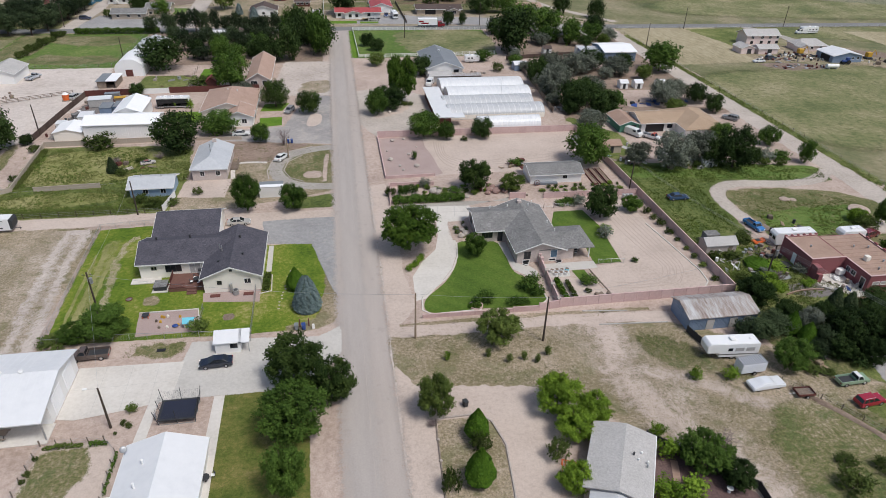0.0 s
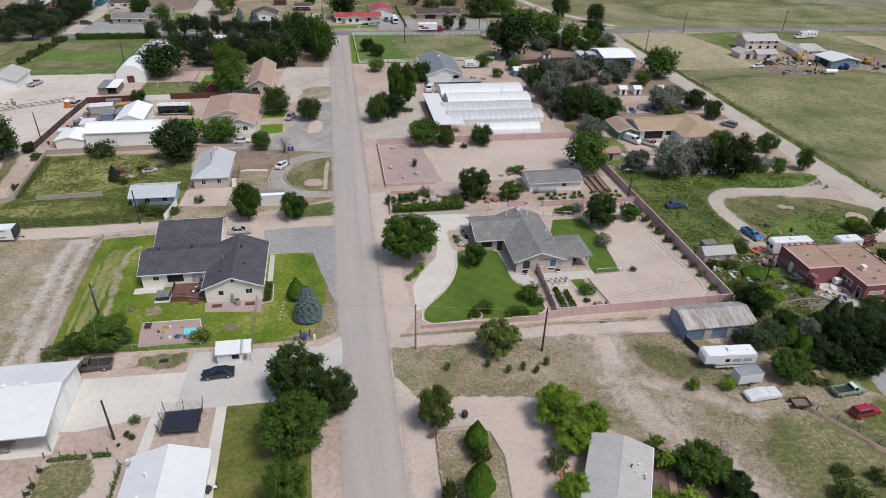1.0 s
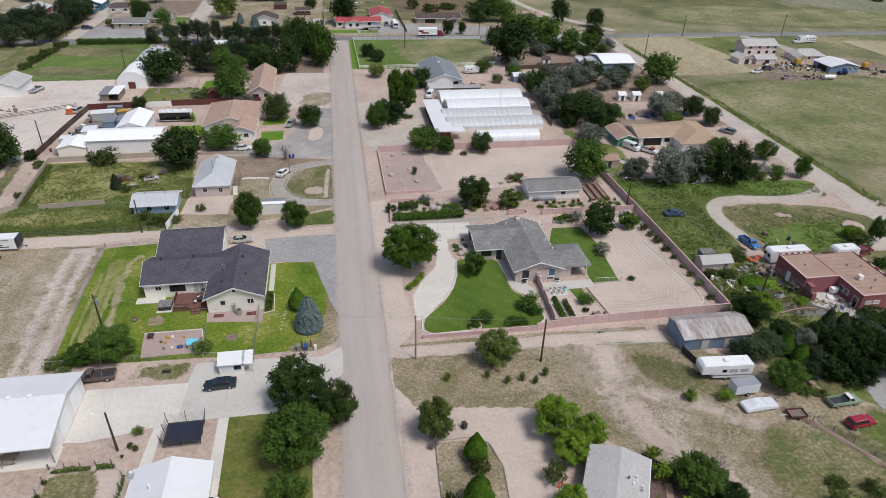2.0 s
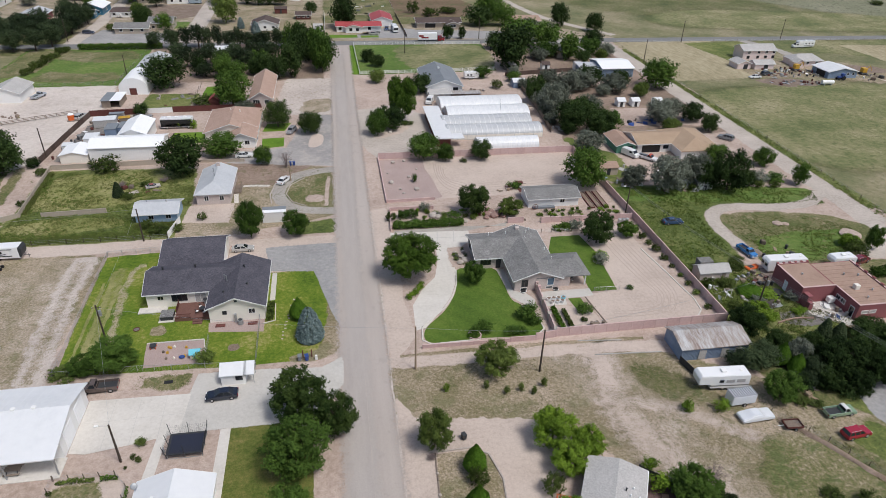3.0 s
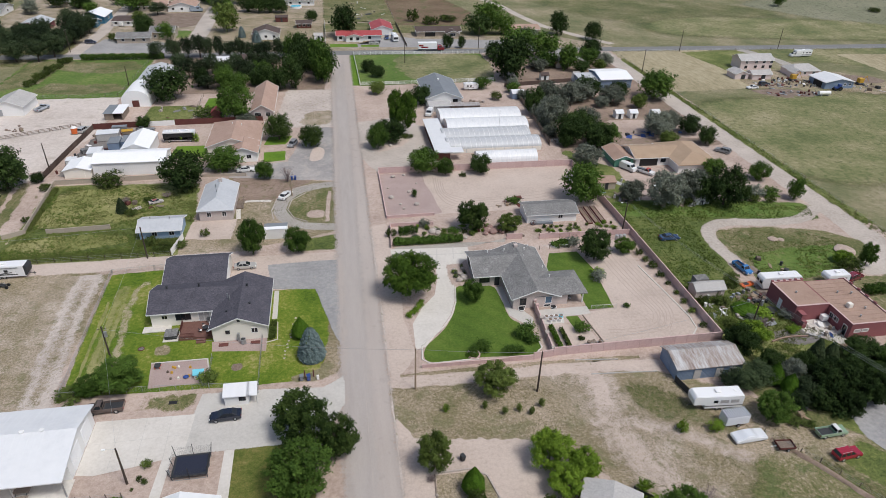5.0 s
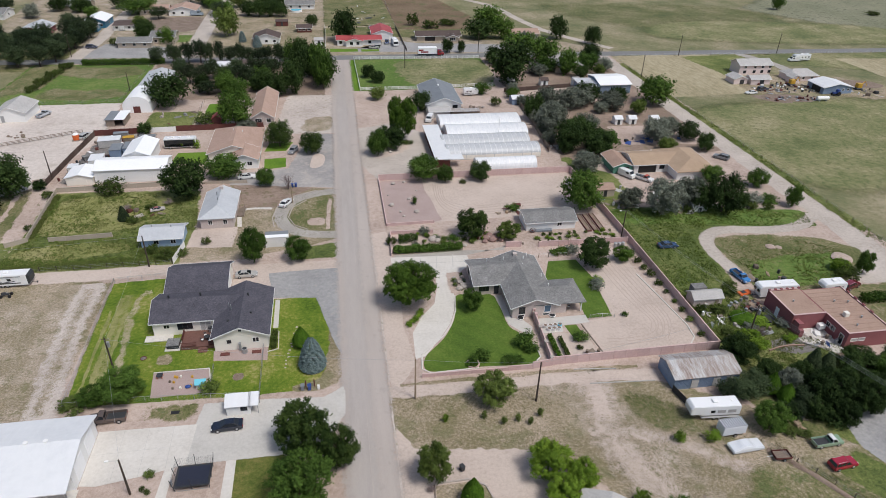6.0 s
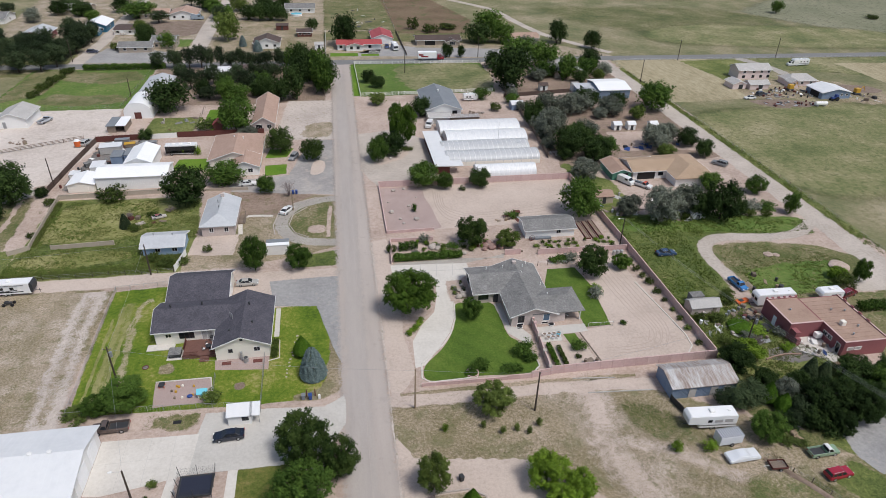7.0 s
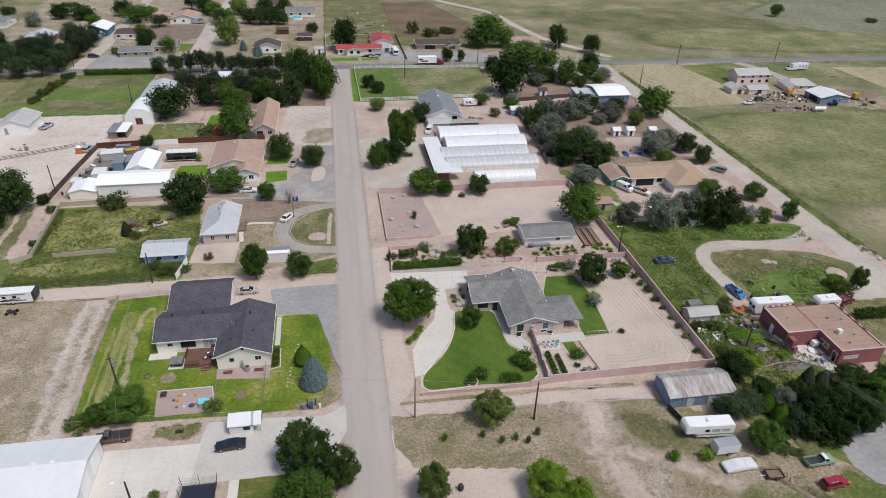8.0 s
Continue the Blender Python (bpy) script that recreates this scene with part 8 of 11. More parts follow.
def caravan(x, y, heading, length, label, h=2.9, fifth=False, w=2.4, band=None, dark=False, motor=False):
    """A white travel trailer or motorhome: rounded box body, windows, door, roof units, wheels and tongue."""
    v = thing("motorhome" if motor else "caravan", 0, 0, label, "motorhome" if motor else "caravan")
    l = length / 2
    skin = car_paint((0.84, 0.84, 0.84))
    prof = [(-l, 0.5), (-l, h - 0.25), (-l + 0.2, h), (l - 0.4, h), (l, h - 0.5), (l - 0.1, 1.3), (l - 2.0 if fifth else l - 0.3, 1.25), (l - 2.0 if fifth else l - 0.4, 0.5)]
    if motor:
        prof = [(-l, 0.5), (-l, h), (l - 0.2, h), (l, h - 0.4), (l, 0.5)]
    part("body", prism(prof, w, w - 0.08, 0.5, h, 0.08), skin, v)
    k = 3 if fifth else max(2, int(length / 2.4))
    for s in (-1, 1):
        for i in range(k):
            xx = -l + 0.9 + i * (length - 3.2) / k
            wide = fifth and i < 2
            part("window", boxes((xx, xx + (1.2 if wide else 0.7), s * w / 2 - 0.04, s * w / 2 + 0.02, h * 0.56, h * 0.56 + 0.5)), M["shingle_pale" if wide else "glass"], v, "pale window with lowered blind" if wide else "")
            if wide:
                part("window_frame", boxes((xx - 0.06, xx + 1.26, s * w / 2 - 0.03, s * w / 2 + 0.012, h * 0.56 - 0.06, h * 0.56 + 0.56)), M["galv"], v)
        part("stripe", boxes((-l + 0.1, l - 1.9, s * w / 2 - 0.03, s * w / 2 + 0.012, 0.95, 1.15)), M["black"] if dark else (M[band] if band else M["shingle_grey"]), v)
    part("door", boxes((l - 2.9, l - 2.25, -w / 2 - 0.025, -w / 2 + 0.03, 0.6, 2.3), bevel=0.02), M["white"], v)
    part("roof_unit", boxes((-0.5, 0.4, -0.4, 0.4, h, h + 0.28), bevel=0.08), M["white"], v)
    part("roof_vent", boxes((-l + 1.0, -l + 1.4, -0.2, 0.2, h, h + 0.12), bevel=0.03), M["white"], v)
    if dark and not motor:
        part("front_cap", prism([(l - 0.62, 0.7), (l - 0.62, h - 0.1), (l - 0.3, h + 0.02), (l + 0.02, h - 0.5), (l - 0.05, 1.25), (l - 0.3, 0.7)], w + 0.03, w - 0.04, 0.5, h, 0.04), M["dark"], v, "dark front cap")
        for s in (-1, 1):
            for k in range(3):
                x0 = -l + 0.4 + k * 1.5
                part("graphic", solid([(x0, s * w / 2, 0.75 + 0.2 * k), (x0 + 2.6, s * w / 2, 1.0 + 0.2 * k), (x0 + 3.4, s * w / 2, 1.5 + 0.1 * k), (x0, s * (w / 2 + 0.015), 0.75 + 0.2 * k), (x0 + 2.6, s * (w / 2 + 0.015), 1.0 + 0.2 * k), (x0 + 3.4, s * (w / 2 + 0.015), 1.5 + 0.1 * k)], [(0, 1, 2), (5, 4, 3), (0, 3, 4, 1), (1, 4, 5, 2), (2, 5, 3, 0)]), M["shingle_grey" if k == 1 else "dark"], v, "sweeping dark stripe")
        part("awning", rod(bmesh.new(), (-l + 1.2, -w / 2 - 0.05, h - 0.35), (l - 1.6, -w / 2 - 0.05, h - 0.35), 0.07, 0.07, 8), M["shingle_grey"], v, "rolled grey awning")
    if dark and motor:
        for s in (-1, 1):
            part("side_panel", boxes((-l + 0.1, l - 0.2, s * w / 2 - 0.03, s * w / 2 + 0.016, 0.7, h - 0.35)), M["black"], v, "black panel with windows")
            for k in range(4):
                x0, z0 = -l + 0.5 + k * 1.9, 0.85 + 0.12 * (k % 2)
                part("graphic", solid([(x0, s * (w / 2 + 0.016), z0), (x0 + 2.2, s * (w / 2 + 0.016), z0 + 0.35), (x0 + 3.0, s * (w / 2 + 0.016), z0 + 1.0), (x0 + 1.2, s * (w / 2 + 0.016), z0 + 0.5), (x0, s * (w / 2 + 0.03), z0), (x0 + 2.2, s * (w / 2 + 0.03), z0 + 0.35), (x0 + 3.0, s * (w / 2 + 0.03), z0 + 1.0), (x0 + 1.2, s * (w / 2 + 0.03), z0 + 0.5)], [(0, 1, 2, 3), (7, 6, 5, 4), (0, 4, 5, 1), (1, 5, 6, 2), (2, 6, 7, 3), (3, 7, 4, 0)]), M["cream" if k % 2 else "galv"], v, "pale sweeping stripe")
        for x0 in (-l + 2.0, l - 2.6):
            part("roof_unit", boxes((x0, x0 + 0.9, -0.4, 0.4, h, h + 0.3), bevel=0.08), M["white"], v)
    if not (motor or dark or fifth):
        for s in (-1, 1):
            part("front_window", boxes((l - 0.1, l + 0.03, s * 0.6 - 0.4, s * 0.6 + 0.4, 1.65, 2.25), bevel=0.02), M["glass"], v)
    if motor:
        part("windscreen", boxes((l - 0.03, l + 0.03, -w / 2 + 0.15, w / 2 - 0.15, 1.3, 2.3)), M["glass"], v)
    add_wheels(v, (-l + 1.6, l - 1.4) if motor else (-0.9, -0.05), w - 0.35, 0.38)
    if not motor:
        part("tongue", rod(bmesh.new(), (l - 2 if fifth else l - 0.3, 0, 0.5), (l + 0.1 if fifth else l + 0.9, 0, 0.45), 0.06, 0.06, 5), M["dark"], v)
        part("jack", rod(bmesh.new(), (l - 1.8 if fifth else l + 0.6, 0, 0.0), (l - 1.8 if fifth else l + 0.6, 0, 0.8), 0.05, 0.05, 6), M["dark"], v)
    v.matrix_basis = pose(x, y, ground_z(x, y), 0, 0, heading)
    return v


caravan(56.9, 67.6, 176, 8.3, "long white fifth-wheel caravan parked in dry grass", 3.0, True)
caravan(87.6, 97.3, 178, 8.6, "white caravan behind the flat-roofed house", 3.1, False)
caravan(100.6, 97.2, 180, 5.2, "white truck camper behind the flat-roofed house", 2.6, True)
caravan(-66.8, 120.6, 0, 9.0, "white travel trailer with dark graphics beside the lane", 2.9, False, 2.4, None, True)
caravan(-45.8, 190.8, 0, 9.0, "black and white motorhome behind a tan-roofed house", 3.2, False, 2.5, None, True, True)
caravan(29.6, 308.4, 275, 7.0, "white motorhome on the forecourt", 3.0, False, 2.4, None, False, True)
caravan(50.6, 232.4, 2, 5.6, "white box trailer beside the pale blue house", 2.6)
caravan(213, 268.6, 185, 8.5, "white motorhome by the cross road", 3.0, False, 2.4, None, False, True)

v = thing("cargo_trailer", 0, 0, "white enclosed cargo trailer with a ladder rack", "trailer")
part("body", boxes((-2.0, 2.0, -0.95, 0.95, 0.45, 2.1), bevel=0.05), car_paint((0.72, 0.74, 0.78)), v)
rack = part("roof_rack", boxes((-2.0, 2.0, -0.95, -0.88, 2.2, 2.26), (-2.0, 2.0, 0.88, 0.95, 2.2, 2.26)), M["galv"], v)
for i in range(11):
    part("rung", boxes((-1.95 + i * 0.38, -1.85 + i * 0.38, -0.9, 0.9, 2.1, 2.24)), M["galv"], v)
add_wheels(v, (0.2,), 1.95, 0.34)
v.matrix_basis = pose(58.1, 63.7, ground_z(58.1, 63.7), 0, 0, 2)
v = thing("covered_car", 0, 0, "long car under a fitted white cover", "car")
part("cover", prism([(-2.65, 0.2), (-2.7, 0.75), (-1.7, 0.98), (-0.9, 1.32), (0.3, 1.34), (1.0, 0.98), (2.5, 0.85), (2.7, 0.6), (2.68, 0.2)], 2.0, 1.5, 0.8, 1.35, 0.12), car_paint((0.7, 0.72, 0.75)), v)
add_wheels(v, (-1.6, 1.6), 1.6, 0.32)
v.matrix_basis = pose(58.7, 60.4, ground_z(58.7, 60.4), 0, 0, 3)
v = thing("utility_trailer", 0, 0, "small flatbed trailer with low wooden sides", "trailer")
part("bed", boxes((-1.4, 1.4, -0.85, 0.85, 0.5, 0.58)), M["wood"], v)
for row in ((-1.4, 1.4, -0.9, -0.85, 0.5, 0.9), (-1.4, 1.4, 0.85, 0.9, 0.5, 0.9), (-1.42, -1.37, -0.85, 0.85, 0.5, 0.9), (1.37, 1.42, -0.85, 0.85, 0.5, 0.9)):
    part("side_board", boxes(row), M["red_brown"], v)
part("tongue", rod(bmesh.new(), (-1.4, 0, 0.5), (-2.5, 0, 0.42), 0.05, 0.05, 5), M["galv"], v)
add_wheels(v, (0.1,), 1.9, 0.3)
v.matrix_basis = Matrix.LocRotScale((63.1, 58.0, ground_z(63.1, 58.0)), Euler((0, 0, -0.07)), Vector((0.9, 0.9, 0.9)))
v = thing("quad_bike", -66.0, 116.4, "dark quad bike parked beside the caravan", "quad bike")
part("frame", boxes((-66.7, -65.3, 116.1, 116.7, 0.45, 0.8), (-66.5, -65.9, 116.2, 116.6, 0.8, 1.0), bevel=0.08), M["dark"], v)
for x in (-66.8, -65.2):
    for y in (115.9, 116.9):
        part("wheel", rod(bmesh.new(), (x, y - 0.12, 0.32), (x, y + 0.12, 0.32), 0.32, 0.32, 12), M["tyre"], v)
part("handlebar", rod(bmesh.new(), (-65.6, 116.0, 1.1), (-65.6, 116.8, 1.1), 0.025, 0.025, 5), M["galv"], v)
v = thing("wrecked_car", 81.2, 99.4, "wrecked orange car shell in the weeds", "car")
part("shell", prism([(-1.2, 0.0), (-1.3, 0.5), (-0.6, 0.7), (0.6, 0.75), (1.2, 0.4), (1.2, 0.0)], 1.5, 1.2, 0.3, 0.8, 0.06), car_paint((0.5, 0.07, 0.03)), v)
v.matrix_basis = pose(81.2, 99.2, ground_z(81.2, 99.2), 0, 0, 15)

# ---- yard things ----
t = thing("trampoline", -22.8, 66.2, "rectangular black trampoline with leaning net poles on bare soil", "trampoline")
part("mat", boxes((-24.9, -20.7, 64.6, 67.8, 0.88, 0.92)), M["mat"], t, "blue-black jumping mat")
part("frame", boxes((-25.2, -20.4, 64.3, 64.6, 0.82, 0.96), (-25.2, -20.4, 67.8, 68.1, 0.82, 0.96), (-25.2, -24.9, 64.6, 67.8, 0.82, 0.96), (-20.7, -20.4, 64.6, 67.8, 0.82, 0.96), bevel=0.03), M["dark"], t, "dark padded frame")
ring = []
for a, b in (((-25.1, 64.4), (-20.5, 64.4)), ((-20.5, 64.4), (-20.5, 68.0)), ((-20.5, 68.0), (-25.1, 68.0)), ((-25.1, 68.0), (-25.1, 64.4))):
    for k in (0.0, 0.5):
        x, y = a[0] + (b[0] - a[0]) * k, a[1] + (b[1] - a[1]) * k
        dx, dy = (x + 22.8) / 2.3 * 0.34, (y - 66.2) / 1.8 * 0.3
        ring.append((x, y, dx, dy))
        part("leg", tube(bmesh.new(), [(x, y, 0.84), (x * 0.97 - 22.8 * 0.03, y * 0.97 + 66.2 * 0.03, 0.04)], 0.045, 6), M["galv"], t)
        part("net_pole", tube(bmesh.new(), [(x, y, 0.2), (x + dx * 0.4, y + dy * 0.4, 1.2), (x + dx, y + dy, 2.75)], 0.045, 6), M["dark"], t)
bm = bmesh.new()
for (x0, y0, u0, v0), (x1, y1, u1, v1) in zip(ring, ring[1:] + ring[:1]):
    for k in range(9):
        f = k / 9
        x, y, u, v = x0 + (x1 - x0) * f, y0 + (y1 - y0) * f, u0 + (u1 - u0) * f, v0 + (v1 - v0) * f
        rod(bm, (x, y, 0.95), (x + u * 0.9, y + v * 0.9, 2.5 - 0.25 * math.sin(math.pi * f)), 0.006, 0.006, 3)
    for k in range(8):
        g = 0.1 + 0.1 * k
        rod(bm, (x0 + u0 * g, y0 + v0 * g, 0.95 + 1.7 * g), (x1 + u1 * g, y1 + v1 * g, 0.95 + 1.7 * g), 0.006, 0.006, 3)
part("safety_net", bm, M["dark"], t)
part("ground_rail", boxes((-24.8, -20.8, 64.4, 64.48, 0.0, 0.07), (-24.8, -20.8, 67.9, 67.98, 0.0, 0.07)), M["galv"], t)
part("ladder", boxes((-25.75, -25.68, 65.2, 65.25, 0, 1.0), (-25.75, -25.68, 65.75, 65.8, 0, 1.0), *[(-25.78, -25.65, 65.2, 65.8, 0.2 + 0.25 * k, 0.25 + 0.25 * k) for k in range(4)]), M["galv"], t)


def wheelie_bin(x, y, mat, label, turn=0):
    b = thing("wheelie_bin", 0, 0, label, "bin")
    part("body", solid([(-.24, -.28, .08), (.24, -.28, .08), (.24, .28, .08), (-.24, .28, .08), (-.3, -.36, 1.0), (.3, -.36, 1.0), (.3, .36, 1.0), (-.3, .36, 1.0)], [(3, 2, 1, 0), (0, 1, 5, 4), (1, 2, 6, 5), (2, 3, 7, 6), (3, 0, 4, 7), (4, 5, 6, 7)]), M[mat], b)
    part("lid", boxes((-0.32, 0.32, -0.38, 0.4, 1.0, 1.07), bevel=0.03), M[mat], b)
    for s in (-1, 1):
        part("wheel", rod(bmesh.new(), (s * 0.2, 0.3, 0.1), (s * 0.28, 0.3, 0.1), 0.1, 0.1, 10), M["tyre"], b)
    b.matrix_basis = pose(x, y, ground_z(x, y), 0, 0, turn)


wheelie_bin(-8.1, 82.3, "shingle_blue", "grey-blue wheeled bin at the driveway's edge")
wheelie_bin(-7.0, 82.2, "blue", "dark blue wheeled bin at the driveway's edge", 10)
wheelie_bin(-12.4, 159.9, "blue", "dark blue wheeled bin by the asphalt drive")
wheelie_bin(-11.5, 160, "blue", "dark blue wheeled bin by the asphalt drive", 8)
wheelie_bin(15.0, 62.4, "dark", "dark grey wheeled bin beside the island", 20)
for x in (-7.6, -6.2):
    t = thing("fence_post", x, 82.9, "short dark timber post", "post")
    part("post", boxes((x - 0.09, x + 0.09, 82.8, 82.98, 0, 1.5)), M["red_brown"], t)
t = thing("meter_box", -5.5, 82.2, "pale metal utility box on a short post", "utility box")
part("box", boxes((-5.7, -5.3, 82.0, 82.3, 0, 0.9), bevel=0.03), M["white"], t)

t = thing("playhouse", -24.6, 85.4, "small turquoise plastic playhouse in the gravel yard", "playhouse")
part("wall", boxes((-25.4, -23.9, 84.8, 86.0, 0.08, 1.1), bevel=0.04), M["cream"], t)
part("roof", roof_solid(-25.4, -23.9, 84.8, 86.0, 1.1, 1.65, "x", 0.15, thick=0.06), M["turquoise"], t, "turquoise plastic roof")
part("door", boxes((-24.9, -24.4, 84.76, 84.8, 0.1, 0.9)), M["turquoise"], t)
t = thing("toy_boat", -26.8, 85.4, "blue and white plastic toy on the gravel", "toy")
bm = bmesh.new()
bmesh.ops.create_uvsphere(bm, u_segments=12, v_segments=8, radius=0.5, matrix=Matrix.Translation((-26.8, 85.4, 0.25)) @ Matrix.Diagonal((1, 0.8, 0.4, 1)))
part("hull", bm, M["blue"], t, smooth=True)
part("rim", rod(bmesh.new(), (-26.8, 85.4, 0.3), (-26.8, 85.4, 0.36), 0.36, 0.3, 14), M["white"], t)
t = thing("play_table", -31.6, 88.4, "small dark play table with an orange side", "table")
part("top", boxes((-32.3, -31.3, 88.0, 89.0, 0.55, 0.62)), M["dark"], t)
for x in (-32.2, -31.4):
    for y in (88.1, 88.9):
        part("leg", boxes((x - 0.05, x + 0.05, y - 0.05, y + 0.05, 0.05, 0.55)), M["orange"], t)
rng = random.Random(4)
for i in range(9):
    x, y = -30.4 + rng.uniform(0, 5), 85 + rng.uniform(0, 3.4)
    t = thing("toy", x, y, "small plastic toy lying on the gravel", "toy", "toys in the play yard")
    part("block", boxes((x - 0.18, x + 0.18, y - 0.14, y + 0.14, 0.0, 0.34), (x - 0.1, x + 0.1, y - 0.1, y + 0.1, 0.34, 0.46), bevel=0.03), M[rng.choice(["cream", "white", "yellow", "wood", "blue"])], t)


def bistro(x, y, z, label, chairs=4, mat="dark", pad="white"):
    t = thing("patio_table", x, y, label, "table", z=z)
    part("tabletop", rod(bmesh.new(), (x, y, z + 0.7), (x, y, z + 0.74), 0.55, 0.55, 18), M[mat], t)
    part("pedestal", rod(bmesh.new(), (x, y, z), (x, y, z + 0.7), 0.12, 0.05, 8), M[mat], t)
    for k in range(chairs):
        a = k * 2 * math.pi / chairs + 0.5
        c = thing("patio_chair", x + math.cos(a) * 0.95, y + math.sin(a) * 0.95, "patio chair with a pale seat cushion", "chair", "chairs round a patio table", z=z)
        cx, cy = x + math.cos(a) * 0.95, y + math.sin(a) * 0.95
        part("seat", boxes((cx - 0.22, cx + 0.22, cy - 0.22, cy + 0.22, z + 0.42, z + 0.5), bevel=0.03), M[pad], c)
        ux, uy = math.cos(a), math.sin(a)
        part("backrest", rod(bmesh.new(), (cx + ux * 0.22 - uy * 0.2, cy + uy * 0.22 + ux * 0.2, z + 0.78), (cx + ux * 0.22 + uy * 0.2, cy + uy * 0.22 - ux * 0.2, z + 0.78), 0.09, 0.09, 8), M[mat], c)
        for sx, sy in ((-1, -1), (1, -1), (1, 1), (-1, 1)):
            part("leg", rod(bmesh.new(), (cx + sx * 0.2, cy + sy * 0.2, z), (cx + sx * 0.18, cy + sy * 0.18, z + (0.84 if sx * ux + sy * uy > 0.6 else 0.44)), 0.02, 0.02, 5), M[mat], c)


bistro(-25.2, 97.0, 0.6, "round patio table on the deck")
bistro(43.4, 99.4, ground_z(43.4, 99.4), "round patio table under the roof", 3)
bistro(-17.9, 54.6, ground_z(-17.9, 54.6), "small round table on the concrete path", 2)
t = thing("barbecue", -24.6, 99.2, "closed dark barbecue against the wall", "barbecue", z=0.6)
part("hood", boxes((-25.3, -23.9, 99.0, 99.6, 1.35, 1.7), bevel=0.1), M["dark"], t)
part("cart", boxes((-25.2, -24.0, 99.05, 99.55, 0.6, 1.35)), M["galv"], t)


def boulder(x, y, r, mat="stone", label="pale rounded boulder lying on gravel", z=0.0, seed=0, squash=1.0):
    bm = bmesh.new()
    bmesh.ops.create_icosphere(bm, subdivisions=2, radius=r)
    for v in bm.verts:
        v.co *= 1 + 0.28 * noise.noise(v.co / r * 1.3 + Vector((x, y, seed)))
        v.co.z = (v.co.z * 0.65 + r * 0.42) * squash
    bmesh.ops.translate(bm, verts=bm.verts, vec=(x, y, z))
    tagged(part("boulder", bm, M[mat]), label, "boulder", "boulders in the yards")


for x, y, r in ((14.3, 158.7, .6), (17.3, 159.4, .5), (17.5, 149.3, .5), (12.7, 146.3, .7), (18.6, 142.0, .7), (15.2, 140.2, .4), (14.6, 142.6, .4), (12.3, 152, .3), (20, 154, .3), (13.2, 163.2, .8), (15.4, 163.4, .7), (23.0, 107.6, .7), (24.2, 108.2, .9), (23.6, 109.8, .6), (22.6, 111.6, .5), (24.4, 111.8, .5), (20.4, 127.8, .9), (21.6, 127.2, .8), (21.0, 128.8, .7), (27.4, 124.4, .6), (10.4, 57, .25), (10.2, 53.6, .25), (13.6, 184, .5), (15.6, 180.6, .6)):
    boulder(x, y, r)
for x, y, r in ((33.0, 126.8, 1.0), (34.4, 126.2, 1.1), (35.6, 127.2, .9), (34.0, 128.2, .9), (36.4, 126.0, .8), (32.4, 125.6, .7)):
    boulder(x, y, r, "red_stone", "reddish sandstone block in a rock pile")
rng = random.Random(9)
for i in range(14):
    boulder(-99 + rng.uniform(0, 6), 203 + rng.uniform(0, 5), rng.uniform(0.2, 0.6), "bed", "dark clod of earth in the dirt yard")

# clipped hedge and planting rows
def hedge(x0, x1, y0, y1, h, label, n=2600, kind="d", size=0.26):
    t = new("hedge")
    tagged(t, label, "hedge")
    g = np.random.default_rng(int(x0 * 7 + 900))
    p = np.stack([g.uniform(x0, x1, n), g.uniform(y0, y1, n), 0.1 + h * g.uniform(0, 1, n) ** 0.6], 1)
    p[:, 2] += 0.15 * np.sin(p[:, 0] * 1.7) * (p[:, 2] > h * 0.6)
    t.location = ((x0 + x1) / 2, (y0 + y1) / 2, 0)
    leaves_object("crown", p - np.array([*t.location]), size, LEAF[kind], t, g)
    b = bmesh.new()
    for k in range(int((x1 - x0) / 0.8) + 1):
        rod(b, (x0 + k * 0.8, (y0 + y1) / 2, -0.05), (x0 + k * 0.8, (y0 + y1) / 2, h * 0.7), 0.05, 0.02, 5)
    OFFSET[t.name] = Vector(t.location)
    part("stems", b, M["bark"], t)


hedge(11.0, 26.6, 122.4, 124.4, 1.3, "long dark green clipped hedge", 5200)
hedge(36.4, 37.2, 83.6, 90.4, 0.9, "row of green vegetables along the wall", 900, "c", 0.22)
hedge(38.2, 38.9, 84.2, 89.4, 0.7, "row of green vegetables with yellow blooms", 700, "b", 0.22)
plants(((11.3, 96.9, 0.7, 0.6, "l"), (12.0, 97.6, 0.7, 0.6, "l"), (12.7, 98.4, 0.75, 0.6, "l"), (13.3, 99.2, 0.75, 0.6, "l"), (13.9, 100.0, 0.8, 0.6, "l"), (14.2, 101.0, 0.7, 0.5, "l")), "low hedge along the driveway")
hedge(46.6, 51.6, 118.2, 119.2, 1.2, "shrubs along the back lawn", 900, "b")
hedge(12.6, 17.0, 127.0, 129.0, 1.6, "dark shrub mass behind the hedge", 900, "d")
hedge(-38.3, -33.6, 61.9, 62.4, 0.5, "dark weeds along the garden fence", 420, "o", 0.2)
hedge(-32.8, -30.8, 61.8, 62.3, 0.5, "dark weeds along the garden fence", 200, "d", 0.2)
hedge(-29.2, -28.9, 54, 60.2, 0.5, "dark weeds along the garden fence", 220, "d", 0.2)
plants(((-38.6, 60.6, 0.6, 0.35, "b"), (-38.7, 58.3, 0.7, 0.45, "b"), (-38.9, 57.2, 0.6, 0.4, "b")), "weeds along the garden fence")
hedge(-14.0, -12.9, 93.2, 98.2, 0.7, "flowering shrubs beside the wall", 500, "b", 0.24)
hedge(104.4, 116, 91.6, 94, 1.6, "green shrubs behind the flat-roofed house", 2200, "d", 0.3)
